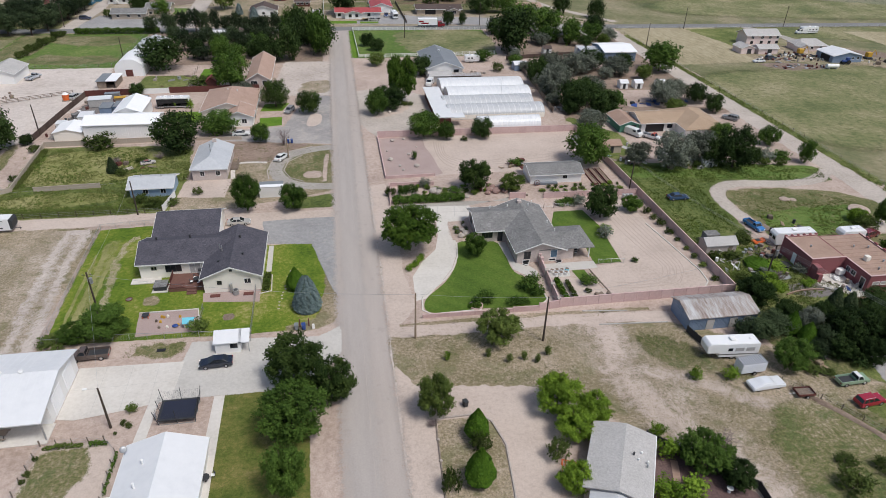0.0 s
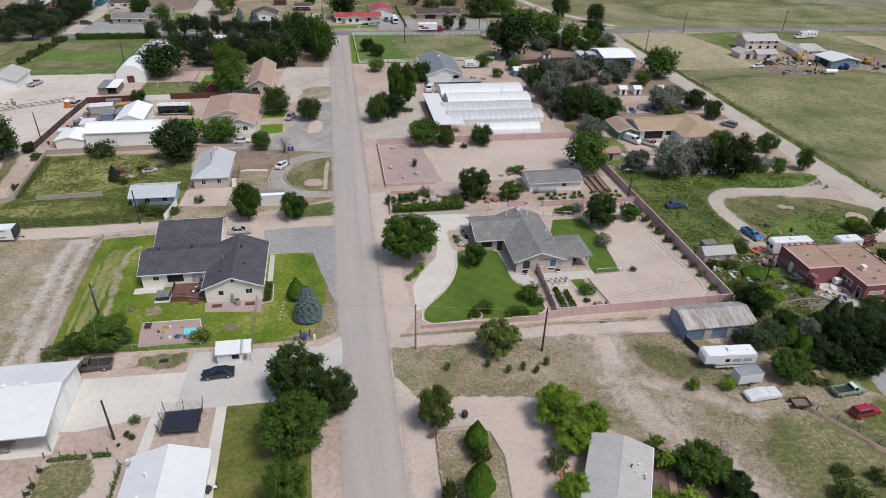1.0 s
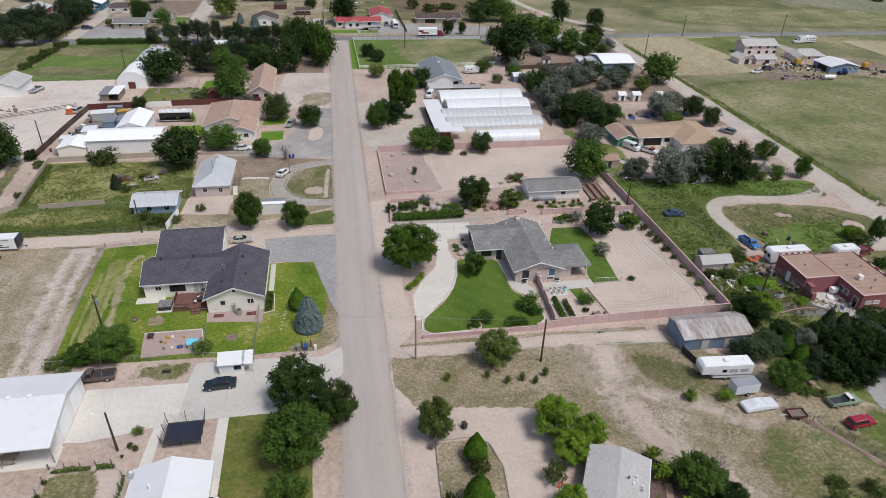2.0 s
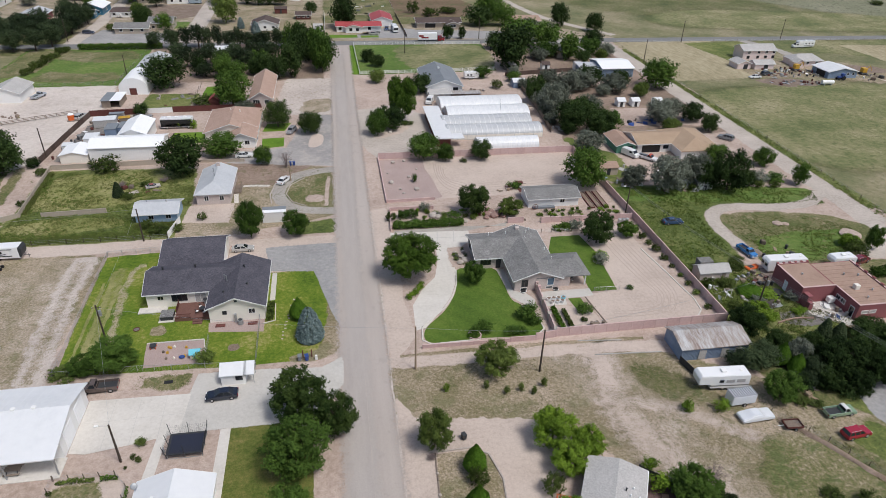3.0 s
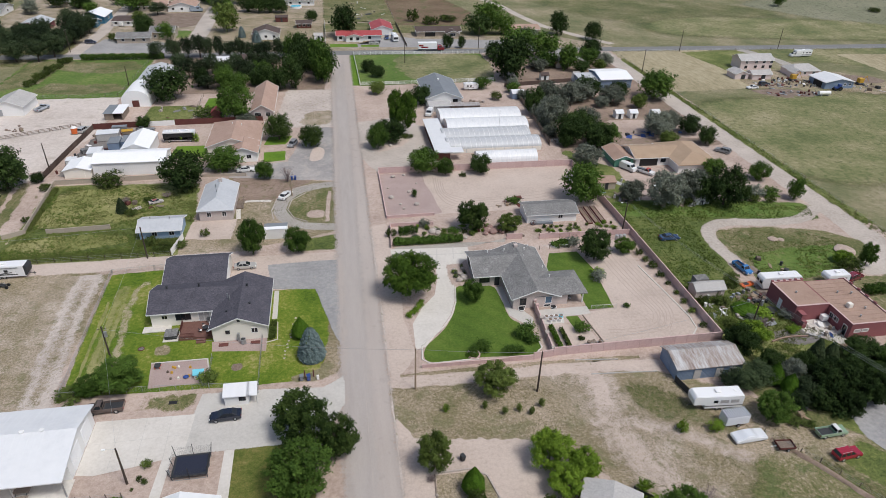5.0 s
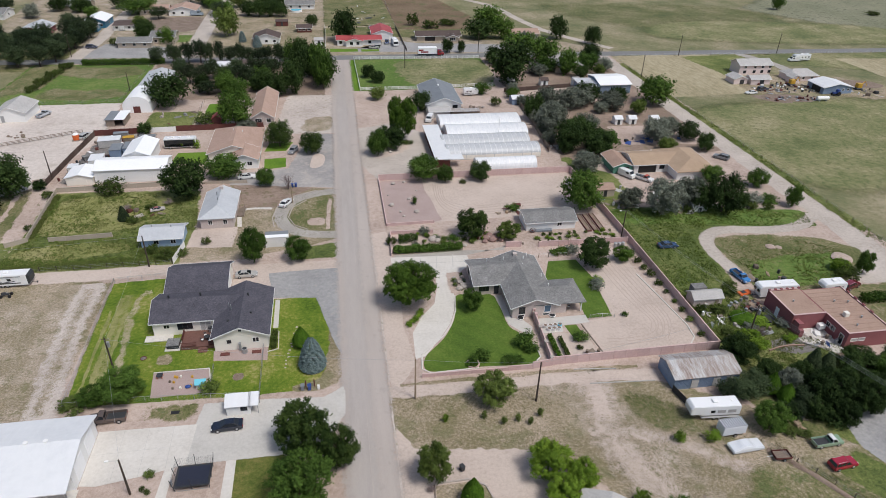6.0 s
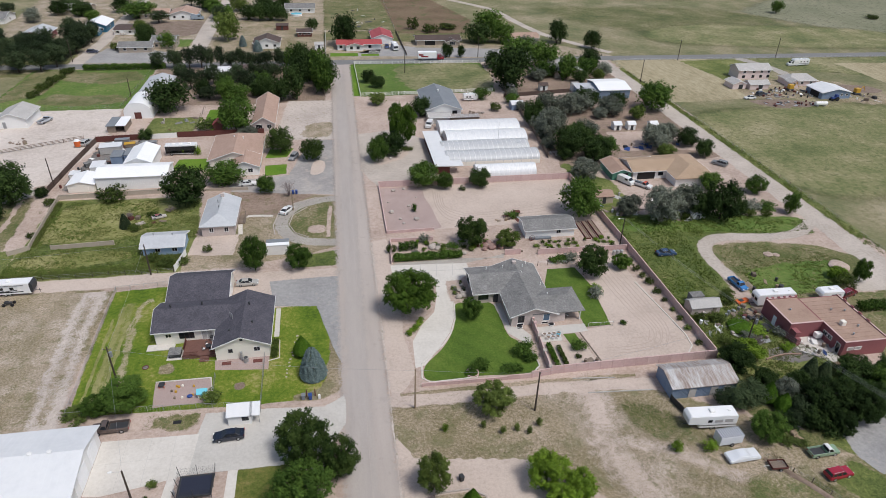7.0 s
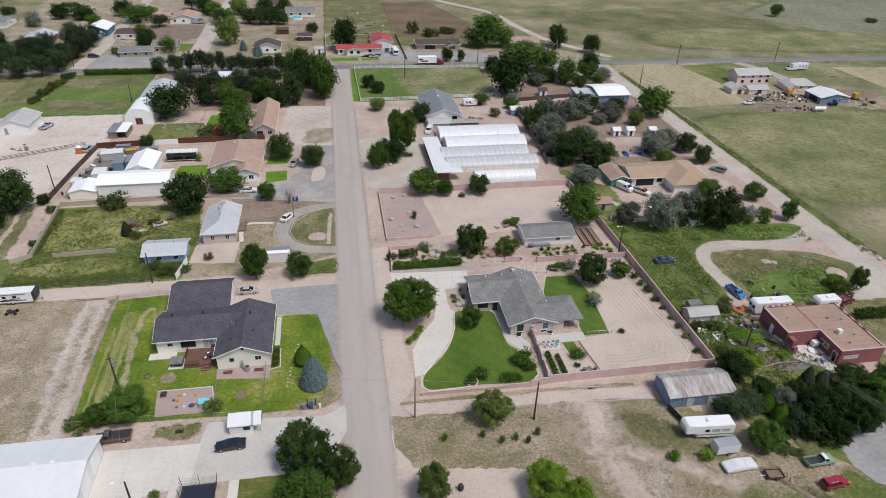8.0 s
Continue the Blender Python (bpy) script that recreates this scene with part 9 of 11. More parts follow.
plants(((64.0, 116.0, 1.4, 1.0, "b"), (64.4, 113.0, 1.2, 0.9, "b"), (64.6, 110.2, 1.0, 0.8, "b"), (65.0, 107.5, 1.3, 1.0, "b"), (65.2, 104.0, 1.0, 0.9, "b"), (65.4, 101.0, 0.7, 0.6, "b"),
        (65.6, 97.6, 0.7, 0.5, "o"), (65.6, 94.6, 0.8, 0.7, "b"), (65.8, 91.4, 0.8, 0.7, "o"), (65.6, 87.0, 0.8, 0.7, "b"), (53.6, 94.6, 0.9, 0.55, "d"), (51.6, 104.4, 1.9, 1.4, "g"), (42.4, 88.6, 1.8, 1.3, "d"), (41.4, 86.2, 0.7, 0.6, "b")), "shrubs along the pink wall")
plants(((31.6, 88.6, 2.4, 1.7, "d"), (32.4, 86.8, 1.5, 1.2, "d"), (27.9, 84.6, 1.2, 1.2, "d"), (29.6, 84.6, 1.0, 0.9, "d"), (23.2, 86.0, 1.9, 1.3, "d"), (20.4, 84.6, 0.7, 0.6, "c"), (18.6, 146.4, 2.0, 0.7, "d"), (10.8, 127.2, 1.8, 1.2, "b"), (18.8, 131.0, 1.6, 1.2, "g"), (25.2, 127.4, 1.2, 1.3, "d"),
        (42.8, 140.4, 1.5, 1.6, "d"), (48.6, 118.4, 1.7, 1.2, "d"), (50.8, 118.4, 2.0, 1.4, "g"), (46.8, 118.4, 1.2, 1.0, "d")), "garden shrubs")
plants(((14.2, 72.0, 1.5, 0.4, "l"), (20.4, 72.0, 1.4, 0.42, "o"), (23.2, 70.4, 1.3, 0.42, "o"), (25.6, 70.6, 1.5, 0.4, "o"), (29.4, 71.2, 1.5, 0.48, "o"), (27.4, 69.8, 1.3, 0.42, "o"), (-29.0, 67.4, 1.1, 0.65, "o"), (-29.6, 65.2, 0.8, 0.4, "b"), (-28.8, 64.6, 0.8, 0.45, "b"), (-30.2, 63.6, 0.4, 0.25, "b")), "small saplings in the dry lot")

# pots, tubs and garden clutter
for i in range(7):
    x, y = 37.0 + (i % 4) * 0.95 + (i // 4) * 0.45, 93.1 - (i // 4) * 1.0
    t = thing("flower_pot", x, y, "white plastic planting tub on the patio", "pot", "tubs on the patio")
    part("pot", rod(bmesh.new(), (x, y, 0.0), (x, y, 0.6), 0.34, 0.42, 16), M["turquoise" if i == 3 else "white"], t)
    part("earth", rod(bmesh.new(), (x, y, 0.52), (x, y, 0.605), 0.36, 0.35, 16), M["bed"], t)
t = thing("wagon", 47, 128.4, "old wooden wagon wheel and bench by the garage", "bench")
bm = bmesh.new()
for k in range(12):
    a, b = k * math.pi / 6, (k + 1) * math.pi / 6
    rod(bm, (44.6 + math.cos(a) * 0.7, 128.4, 0.75 + math.sin(a) * 0.7), (44.6 + math.cos(b) * 0.7, 128.4, 0.75 + math.sin(b) * 0.7), 0.05, 0.05, 5)
    rod(bm, (44.6, 128.4, 0.75), (44.6 + math.cos(a) * 0.7, 128.4, 0.75 + math.sin(a) * 0.7), 0.025, 0.025, 4)
part("wheel", bm, M["red_brown"], t)
t = thing("farm_implement", 42.4, 141.4, "rusty old farm implement on the sand", "farm implement")
for k in range(7):
    part("tine", rod(bmesh.new(), (40.4 + k * 0.55, 139.6, 0.1), (40.6 + k * 0.55, 140.4, 0.9), 0.05, 0.05, 5), M["red_brown"], t)
part("beam", rod(bmesh.new(), (40.0, 140.2, 0.7), (44.6, 140.2, 0.7), 0.07, 0.07, 6), M["red_brown"], t)
part("seat", boxes((43.6, 45.4, 141.6, 142.6, 0.3, 0.9), bevel=0.1), M["red_brown"], t)
part("axle", rod(bmesh.new(), (43, 141.4, 0.5), (46, 141.4, 0.5), 0.06, 0.06, 6), M["dark"], t)
for k in range(3):
    t = thing("raised_bed", 58.6 + k * 1.7, 132, "long timber-edged garden bed", "garden bed", "timber garden beds")
    part("frame", boxes((58 + k * 1.7, 58.12 + k * 1.7, 127.5, 136, 0, 0.35), (59.1 + k * 1.7, 59.22 + k * 1.7, 127.5, 136, 0, 0.35), (58.1 + k * 1.7, 59.1 + k * 1.7, 127.5, 127.6, 0, 0.35)), M["red_brown"], t)
    part("earth", boxes((58.12 + k * 1.7, 59.1 + k * 1.7, 127.6, 136, 0, 0.25)), M["bed"], t)
for k in range(3):
    x = 62.0 + k * 0.9
    t = thing("water_tank", x, 119.9, "grey metal bin standing by the wall", "bin")
    part("drum", rod(bmesh.new(), (x, 119.9, 0), (x, 119.9, 1.1), 0.4, 0.4, 12), M["galv"], t)
    part("lid", rod(bmesh.new(), (x, 119.9, 1.1), (x, 119.9, 1.2), 0.42, 0.3, 12), M["galv"], t)

# storage clutter behind the metal building
def crate(x, y, w, d, h, mat, label, roof=None, turn=0):
    t = thing("storage_box", 0, 0, label + " behind the sheds", "storage box", "stored boxes behind the metal building")
    part("body", boxes((-w / 2, w / 2, -d / 2, d / 2, 0.02, h), bevel=0.04), M[mat], t)
    part("top", boxes((-w / 2 - 0.1, w / 2 + 0.1, -d / 2 - 0.1, d / 2 + 0.1, h, h + 0.1)), M[roof or mat], t)
    part("skid", boxes((-w / 2, w / 2, -d / 2 - 0.02, -d / 2 + 0.2, 0, 0.12)), M["dark"], t)
    t.matrix_basis = pose(x, y, 0, 0, 0, turn)


for row in ((-66.0, 179.4, 3.4, 4.6, 2.6, "white", "tall white refrigeration box", "roof_white", 5), (-71.0, 175.4, 2.4, 2.6, 2.0, "white", "white ribbed storage cube", "roof_white", 5), (-66.6, 194.4, 6.0, 3.6, 2.2, "shingle_pale", "pale blue-white trailer box", "roof_white", 8),
            (-62.8, 187.0, 3.0, 5.0, 2.4, "barn_blue", "blue-grey storage container", "shingle_blue", 3), (-59.6, 188.0, 2.6, 5.0, 2.4, "barn_blue", "blue-grey storage container", "shingle_blue", 3), (-69.6, 184.6, 3.6, 1.6, 1.2, "shingle_grey", "low dark box of scrap", None, 40),
            (-62.4, 198.4, 3.0, 1.8, 1.0, "wood", "timber box on the ground", "yellow", 10), (-57.4, 200.0, 4.6, 1.4, 0.7, "galv", "low metal rack of pipes", None, 0), (-65, 200.6, 4, 1.6, 1.6, "galv", "metal frame trailer", None, 4)):
    crate(*row)
t = thing("water_tank", -77.6, 199.6, "orange and white portable tank on the dirt yard", "tank")
part("tank", rod(bmesh.new(), (-77.6, 199.6, 0.3), (-77.6, 199.6, 1.9), 0.95, 0.95, 18), M["orange"], t)
part("cap", rod(bmesh.new(), (-77.6, 199.6, 1.9), (-77.6, 199.6, 2.3), 0.95, 0.5, 18), M["white"], t)
part("skid", boxes((-78.6, -76.6, 198.6, 200.6, 0, 0.3)), M["wood"], t)


def scrap(x0, x1, y0, y1, n, seed, label, mats=("wood", "galv", "white", "red_brown", "dark", "shingle_grey", "stone"), big=1.0, heap=False):
    """Loose junk: planks, sheets, drums and boxes lying about; a heap that nobody could count is one object for each of its materials."""
    r = random.Random(seed)
    heaps = {}
    for i in range(n):
        x, y, k = r.uniform(x0, x1), r.uniform(y0, y1), r.random()
        key = r.choice(mats)
        if k < 0.4:
            l = r.uniform(0.8, 2.6) * big
            name, bm = "plank", boxes(*[(-l / 2 + 0.1 * j, l / 2 + 0.1 * j, -0.3 + 0.16 * j, -0.17 + 0.16 * j, 0.02 + 0.02 * j, 0.09 + 0.03 * j) for j in range(4)])
        elif k < 0.6:
            name, bm = "drum", rod(bmesh.new(), (0, 0, 0), (0, 0, 0.9), 0.3, 0.3, 12)
        elif k < 0.8:
            name, bm = "box", boxes((-0.5 * big, 0.5 * big, -0.4 * big, 0.4 * big, 0, 0.6 * big), (-0.45 * big, 0.3 * big, -0.3 * big, 0.35 * big, 0.6 * big, 0.7 * big), bevel=0.04)
        else:
            l = r.uniform(0.6, 1.4) * big
            name, bm = "sheet", solid([(-l, -l * 0.6, 0.02), (l, -l * 0.5, 0.1), (l * 0.9, l * 0.6, 0.25), (-l * 0.9, l * 0.6, 0.05), (-l, -l * 0.6, 0.07), (l, -l * 0.5, 0.15), (l * 0.9, l * 0.6, 0.3), (-l * 0.9, l * 0.6, 0.1)], [(0, 1, 2, 3), (4, 5, 6, 7), (0, 1, 5, 4), (1, 2, 6, 5), (2, 3, 7, 6), (3, 0, 4, 7)])
        m = pose(x, y, ground_z(x, y) - 0.02, 0, 0, r.uniform(0, 180))
        if heap:
            bmesh.ops.transform(bm, matrix=m, verts=bm.verts)
            me = bpy.data.meshes.new("piece")
            bm.to_mesh(me)
            bm.free()
            heaps.setdefault(key, bmesh.new()).from_mesh(me)
            bpy.data.meshes.remove(me)
        else:
            t = thing("scrap", 0, 0, label, "scrap", "scrap lying in the yards")
            part(name, bm, M[key], t)
            t.matrix_basis = m
    for key, bm in heaps.items():
        tagged(part("scrap_heap", bm, M[key]), label, "scrap", kind="stuff")


scrap(-73.5, -69, 170, 182, 14, 1, "scrap piled along the board fence", heap=True)
scrap(-72, -57, 189, 202, 24, 2, "scrap piled behind the sheds", heap=True)
scrap(-70, -63.6, 176, 186, 22, 21, "scrap piled between the sheds", ("dark", "galv", "wood", "red_brown", "white", "shingle_grey"), 1.1, heap=True)
scrap(-68, -56.4, 192.6, 201, 20, 22, "scrap piled behind the sheds", ("dark", "galv", "wood", "red_brown", "white", "shingle_grey"), 1.3, heap=True)
scrap(69, 82, 84, 98, 26, 23, "litter in the weedy yard", ("white", "galv", "stone", "wood", "shingle_pale"), 0.8)
scrap(69.6, 72.6, 62.4, 65, 7, 24, "old grey pallets leaning in the grass", ("wood", "dark", "pole_pale"), 1.0)
scrap(75, 82, 85, 97, 14, 3, "planks and scrap in the weedy yard", ("wood", "wood", "galv", "dark", "shingle_grey"))
scrap(79.2, 82.6, 92.4, 95.4, 22, 33, "lumber piled beside the red house", ("wood", "wood", "red_brown", "dark", "pole_pale"))
scrap(84.8, 90, 80.4, 85.4, 22, 4, "litter in the concrete courtyard", ("white", "galv", "stone", "blue", "wood", "shingle_pale"), 0.7)
scrap(166, 190, 224, 236, 70, 5, "farm scrap lying in the grass", ("wood", "galv", "dark", "red_brown", "shingle_grey", "white"), 1.0, heap=True)
scrap(164, 186, 214, 220, 36, 6, "farm scrap lying in the grass", ("wood", "dark", "red_brown", "shingle_grey", "galv"), 0.9, heap=True)
scrap(204, 214, 216, 230, 14, 7, "farm scrap lying in the grass", big=1.6, heap=True)
scrap(64.8, 69, 176, 204, 22, 8, "stacked benches and scrap by the nursery fence", ("wood", "galv", "shingle_pale", "stone"), 1.3, heap=True)
scrap(66.8, 76, 137.6, 150, 14, 9, "pale sheets and boxes below the trees", ("wood", "shingle_pale", "galv", "roof_clay", "barn_blue"), 1.4)
scrap(80, 92, 133, 138, 12, 10, "pale sheets and boxes below the trees", ("wood", "shingle_pale", "galv", "barn_blue"), 1.3)
scrap(90, 110, 180.5, 184, 20, 11, "stacked firewood and tarpaulins", ("blue", "wood", "wood", "dark"), 1.2, heap=True)
scrap(44, 52, 213, 222, 12, 12, "garden debris beside the pale blue house", ("wood", "stone", "bark"), 1.0, heap=True)
scrap(-60, -47, 208, 222, 8, 13, "scrap lying in the weeds", heap=True)
scrap(-52, -42, 146, 152, 5, 14, "rusted scrap in the weeds", ("red_brown", "wood", "stone"), 1.2, heap=True)
for x, y, w, d, hgt, mat, rf, words in ((68.9, 243, 3, 3, 2.4, "shingle_blue", "shingle_pale", "small blue-grey shed in a back yard"), (65.6, 222, 4.4, 4.4, 2.2, "barn_blue", "roof_white", "small blue shed with a white roof"), (81.8, 242, 3, 3, 2.4, "white", "shingle_brown", "small white shed with a brown roof"), (94.4, 241, 2.4, 2.4, 2.6, "white", "shingle_pale", "small white shed in a back yard"), (62.8, 152, 3, 3, 1.8, "white", "shingle_pale", "low white shed behind trees"), (69.4, 147, 5, 4, 2.2, "tan_wall", "roof_clay", "low clay-roofed shed below the trees"),
                                      (85.4, 136.8, 6, 3, 1.8, "white", "shingle_blue", "pale blue-roofed shed below the trees"), (90.6, 135.4, 4, 3, 1.6, "white", "roof_white", "low white shed below the trees"), (94.6, 198.2, 2.6, 3, 2, "white", "roof_white", "small white animal hutch"), (99.6, 198, 2.6, 3, 2, "white", "roof_white", "small white animal hutch"), (107.4, 197.4, 2.6, 3, 2, "white", "roof_white", "small white animal hutch"), (-5.4, 312, 4, 4, 2.4, "white", "shingle_pale", "small white shed by the fence"), (-24, 352, 6, 4, 2.4, "red_brown", "shingle_brown", "small brown shed behind the houses")):
    s = thing("garden_shed", x, y, words, "shed")
    wing(s, x - w / 2, x + w / 2, y - d / 2, y + d / 2, hgt, hgt + 0.8, "x", M[mat], M[rf], 0.2, trim=False)
    door(s, "S", y - d / 2, x, 0.9, hgt - 0.3, "dark")
for x, y in ((181.8, 214), ):
    t = thing("propane_tank", x, y, "long white gas tank on feet", "tank")
    bm = rod(bmesh.new(), (x, y, 1.1), (x + 4.6, y - 0.3, 1.1), 0.75, 0.75, 16)
    part("tank", bm, M["white"], t)
    for k in (0.8, 3.8):
        part("foot", boxes((x + k - 0.2, x + k + 0.2, y - 0.8, y + 0.4, 0, 0.7)), M["galv"], t)
t = thing("tractor", 194, 219.6, "small blue tractor in front of the barn", "tractor")
part("body", boxes((192.6, 194.6, 219.2, 220, 0.8, 1.5), (194.2, 195.4, 219, 220.2, 0.8, 2.4), bevel=0.08), M["blue"], t)
for x, r in ((193, 0.5), (195, 0.8)):
    for y in (218.9, 220.3):
        part("wheel", rod(bmesh.new(), (x, y - 0.15, r), (x, y + 0.15, r), r, r, 14), M["tyre"], t)
for x, y in ((184, 233), (209, 226)):
    t = thing("digger", x, y, "yellow excavator standing in the farmyard", "excavator")
    part("cab", boxes((x - 1, x + 1, y - 0.9, y + 0.9, 0.9, 2.6), bevel=0.1), M["yellow"], t)
    part("track", boxes((x - 1.4, x + 1.4, y - 1.1, y + 1.1, 0, 0.8), bevel=0.2), M["dark"], t)
    bm = rod(bmesh.new(), (x + 0.8, y, 1.6), (x + 2.4, y, 3.4), 0.18, 0.14, 6)
    rod(bm, (x + 2.4, y, 3.4), (x + 3.6, y, 1.4), 0.14, 0.1, 6)
    part("boom", bm, M["yellow"], t)
t = thing("swing_pool", -18, 398, "small round blue paddling pool in a far yard", "pool")
part("rim", rod(bmesh.new(), (-18, 386, 0), (-18, 386, 1.0), 3.2, 3.2, 20), M["white"], t)
part("water", rod(bmesh.new(), (-18, 386, 1.0), (-18, 386, 1.02), 3.0, 3.0, 20), M["water_blue"], t)

# beds, banks and garden rows
def earth_bank(pts, w, h, label, mat="bed"):
    """A rough ridge of heaped earth along a line."""
    bm, rows = bmesh.new(), []
    v = [Vector((*q, 0)) for q in pts]
    for a, b in zip(v, v[1:]):
        n = int((b - a).length / 0.5)
        side = Vector((-(b - a).y, (b - a).x, 0)).normalized()
        for k in range(n):
            p = a.lerp(b, k / n)
            row = []
            for j, f in enumerate((-1, -0.6, -0.15, 0.2, 0.65, 1)):
                q = p + side * f * w * (1 + 0.35 * noise.noise(p * 0.6 + Vector((j, 0, 0))))
                z = (0, 0.55, 1, 0.9, 0.4, 0)[j] * h * (0.75 + 0.7 * noise.noise(q * 0.9))
                row.append(bm.verts.new((q.x, q.y, max(z, 0.0) + (0.03 if 0 < j < 5 else -0.03))))
            rows.append(row)
    for p, q in zip(rows, rows[1:]):
        for j in range(5):
            bm.faces.new((p[j], q[j], q[j + 1], p[j + 1]))
    tagged(part("earth_bank", bm, M[mat], smooth=True), label, "earth bank", kind="structure")


earth_bank([(62.6, 59.4), (66.4, 53.8), (69.8, 47.8), (73.4, 41.8), (80, 32)], 0.55, 0.5, "crumbling brown earth bank along the ditch", "brown_soil")
rng = random.Random(31)
for row, y in enumerate((123.8, 125.4, 127.0)):
    for k in range(13):
        if rng.random() < 0.62:
            plant(45.4 + k * 1.5 + rng.uniform(-0.4, 0.4), y + rng.uniform(-0.3, 0.3), rng.uniform(0.35, 0.9), rng.uniform(0.35, 0.75), "blo"[rng.randrange(3)], "low green garden plant in sandy soil", "plants in the kitchen garden")
for k in range(22):
    plant(12 + rng.uniform(0, 23), 125 + rng.uniform(0, 5.8), rng.uniform(0.3, 1.0), rng.uniform(0.3, 0.8), "bgol"[rng.randrange(4)], "small shrub in a sandy bed", "small shrubs in the planted bed")
for k in range(12):
    plant(22.2 + rng.uniform(0, 2.6), 107 + rng.uniform(0, 6.2), rng.uniform(0.3, 0.8), rng.uniform(0.25, 0.5), "bgo"[rng.randrange(3)], "small plant among rockery boulders", "plants in the rockery")
scrap(31, 37, 126.5, 129.4, 9, 51, "stacked reddish timbers and stone blocks in the bed", ("red_stone", "red_brown", "wood", "stone"), 0.9)
scrap(37.6, 41, 123.6, 127, 5, 52, "pots and small timbers beside the bed", ("red_stone", "wood", "dark"), 0.6)
scrap(38.5, 46, 138.6, 142.4, 9, 53, "old timber and iron by the farm implement", ("wood", "red_brown", "pole_pale"), 0.9)
scrap(41.6, 44.6, 84.4, 86, 4, 54, "short timbers lying in the sandy garden", ("red_brown", "wood"), 0.7)
scrap(12, 30, 352, 400, 12, 55, "pale debris lying in the far paddock", ("white", "stone", "dark"), 1.6, heap=True)
scrap(85, 94, 101, 108, 10, 56, "planks and pipes lying in the weeds", ("wood", "pole_pale", "dark"), 1.2)
scrap(66.8, 90, 137.4, 148, 22, 58, "stored junk below the tree row", ("shingle_pale", "white", "wood", "dark", "barn_blue", "galv"), 1.3)
vehicle("suv", 24.9, 171.6, 95, (0.2, 0.21, 0.22), "grey car parked beside the nursery office", None, 0.95)
vehicle("pickup", -67.2, 196.6, 10, (0.55, 0.56, 0.56), "pale pickup shell among the stored junk", None, 0.85)
# slim galvanised light pole, built without a lamp
t = thing("flag_pole", 50.6, 188.1, "thin grey metal pole between the greenhouses", "pole")
part("shaft", rod(bmesh.new(), (50.6, 188.1, 0), (50.6, 188.1, 7.4), 0.06, 0.04, 8), M["galv"], t)
part("cap", rod(bmesh.new(), (50.6, 188.1, 7.4), (50.6, 188.1, 7.5), 0.07, 0.03, 8), M["galv"], t)

def bare_shrub(x, y, r, h, seed, label):
    """A leafless shrub: forked twigs fanning out from one root."""
    g = random.Random(seed)
    bm = bmesh.new()
    for i in range(46):
        a, k = g.uniform(0, 2 * math.pi), g.uniform(0.2, 1.0)
        tip = Vector((x + math.cos(a) * r * k, y + math.sin(a) * r * k, h * g.uniform(0.6, 1.0)))
        mid = Vector((x, y, 0)).lerp(tip, 0.5) + Vector((0, 0, 0.2 * h))
        tube(bm, [(x, y, 0), mid, tip], 0.025, 3)
        for j in range(4):
            q = mid.lerp(tip, g.uniform(0.1, 0.9))
            tube(bm, [q, q + Vector((g.uniform(-0.5, 0.5), g.uniform(-0.5, 0.5), g.uniform(0.1, 0.6)))], 0.013, 3)
    t = thing("bare_shrub", x, y, label, "shrub")
    part("crown", bm, M["twig"], t)


bare_shrub(46.0, 50.2, 2.0, 2.6, 3, "leafless purplish-grey shrub beside the garden fence")
bare_shrub(-13.4, 158.6, 2.2, 4.2, 8, "leafless grey young tree beside the curved drive")
bare_shrub(-51.6, 150.6, 1.2, 1.4, 4, "leafless grey shrub in the weeds")
bare_shrub(-42.4, 153.0, 1.6, 1.2, 5, "grey heap of dead twigs beside a tree")
bare_shrub(76.6, 85.0, 1.5, 1.9, 6, "leafless silvery shrub in the cluttered yard")
bare_shrub(10.0, 59.4, 0.5, 0.6, 7, "small dry twiggy shrub at the island's edge")
t = thing("raised_bed", -40, 140, "long weathered timber bed behind the blue cottage", "garden bed")
part("frame", boxes((-43.6, -36.4, 139.5, 139.65, 0, 0.5), (-43.6, -36.4, 140.6, 140.75, 0, 0.5), (-43.6, -43.45, 139.65, 140.6, 0, 0.5), (-36.55, -36.4, 139.65, 140.6, 0, 0.5), bevel=0.02), M["wood"], t)
part("earth", boxes((-43.45, -36.55, 139.65, 140.6, 0, 0.38)), M["bed"], t)
t = thing("doormat", -27.9, 79.9, "black sheet lying on bare soil", "sheet")
part("sheet", boxes((-28.5, -27.2, 79.5, 80.2, 0.0, 0.06), (-28.3, -27.4, 79.6, 80.1, 0.06, 0.09), bevel=0.02), M["black"], t)
t = thing("fire_pit", -35.6, 93.8, "low round rusty fire ring sunk in the lawn", "fire pit")
part("ring", tube(bmesh.new(), [(-35.6 + 0.5 * math.cos(k * math.pi / 8), 93.8 + 0.5 * math.sin(k * math.pi / 8), 0.12) for k in range(17)], 0.07, 6), M["red_brown"], t)
part("ash", rod(bmesh.new(), (-35.6, 93.8, 0.0), (-35.6, 93.8, 0.08), 0.46, 0.44, 14), M["dark_gravel"], t)

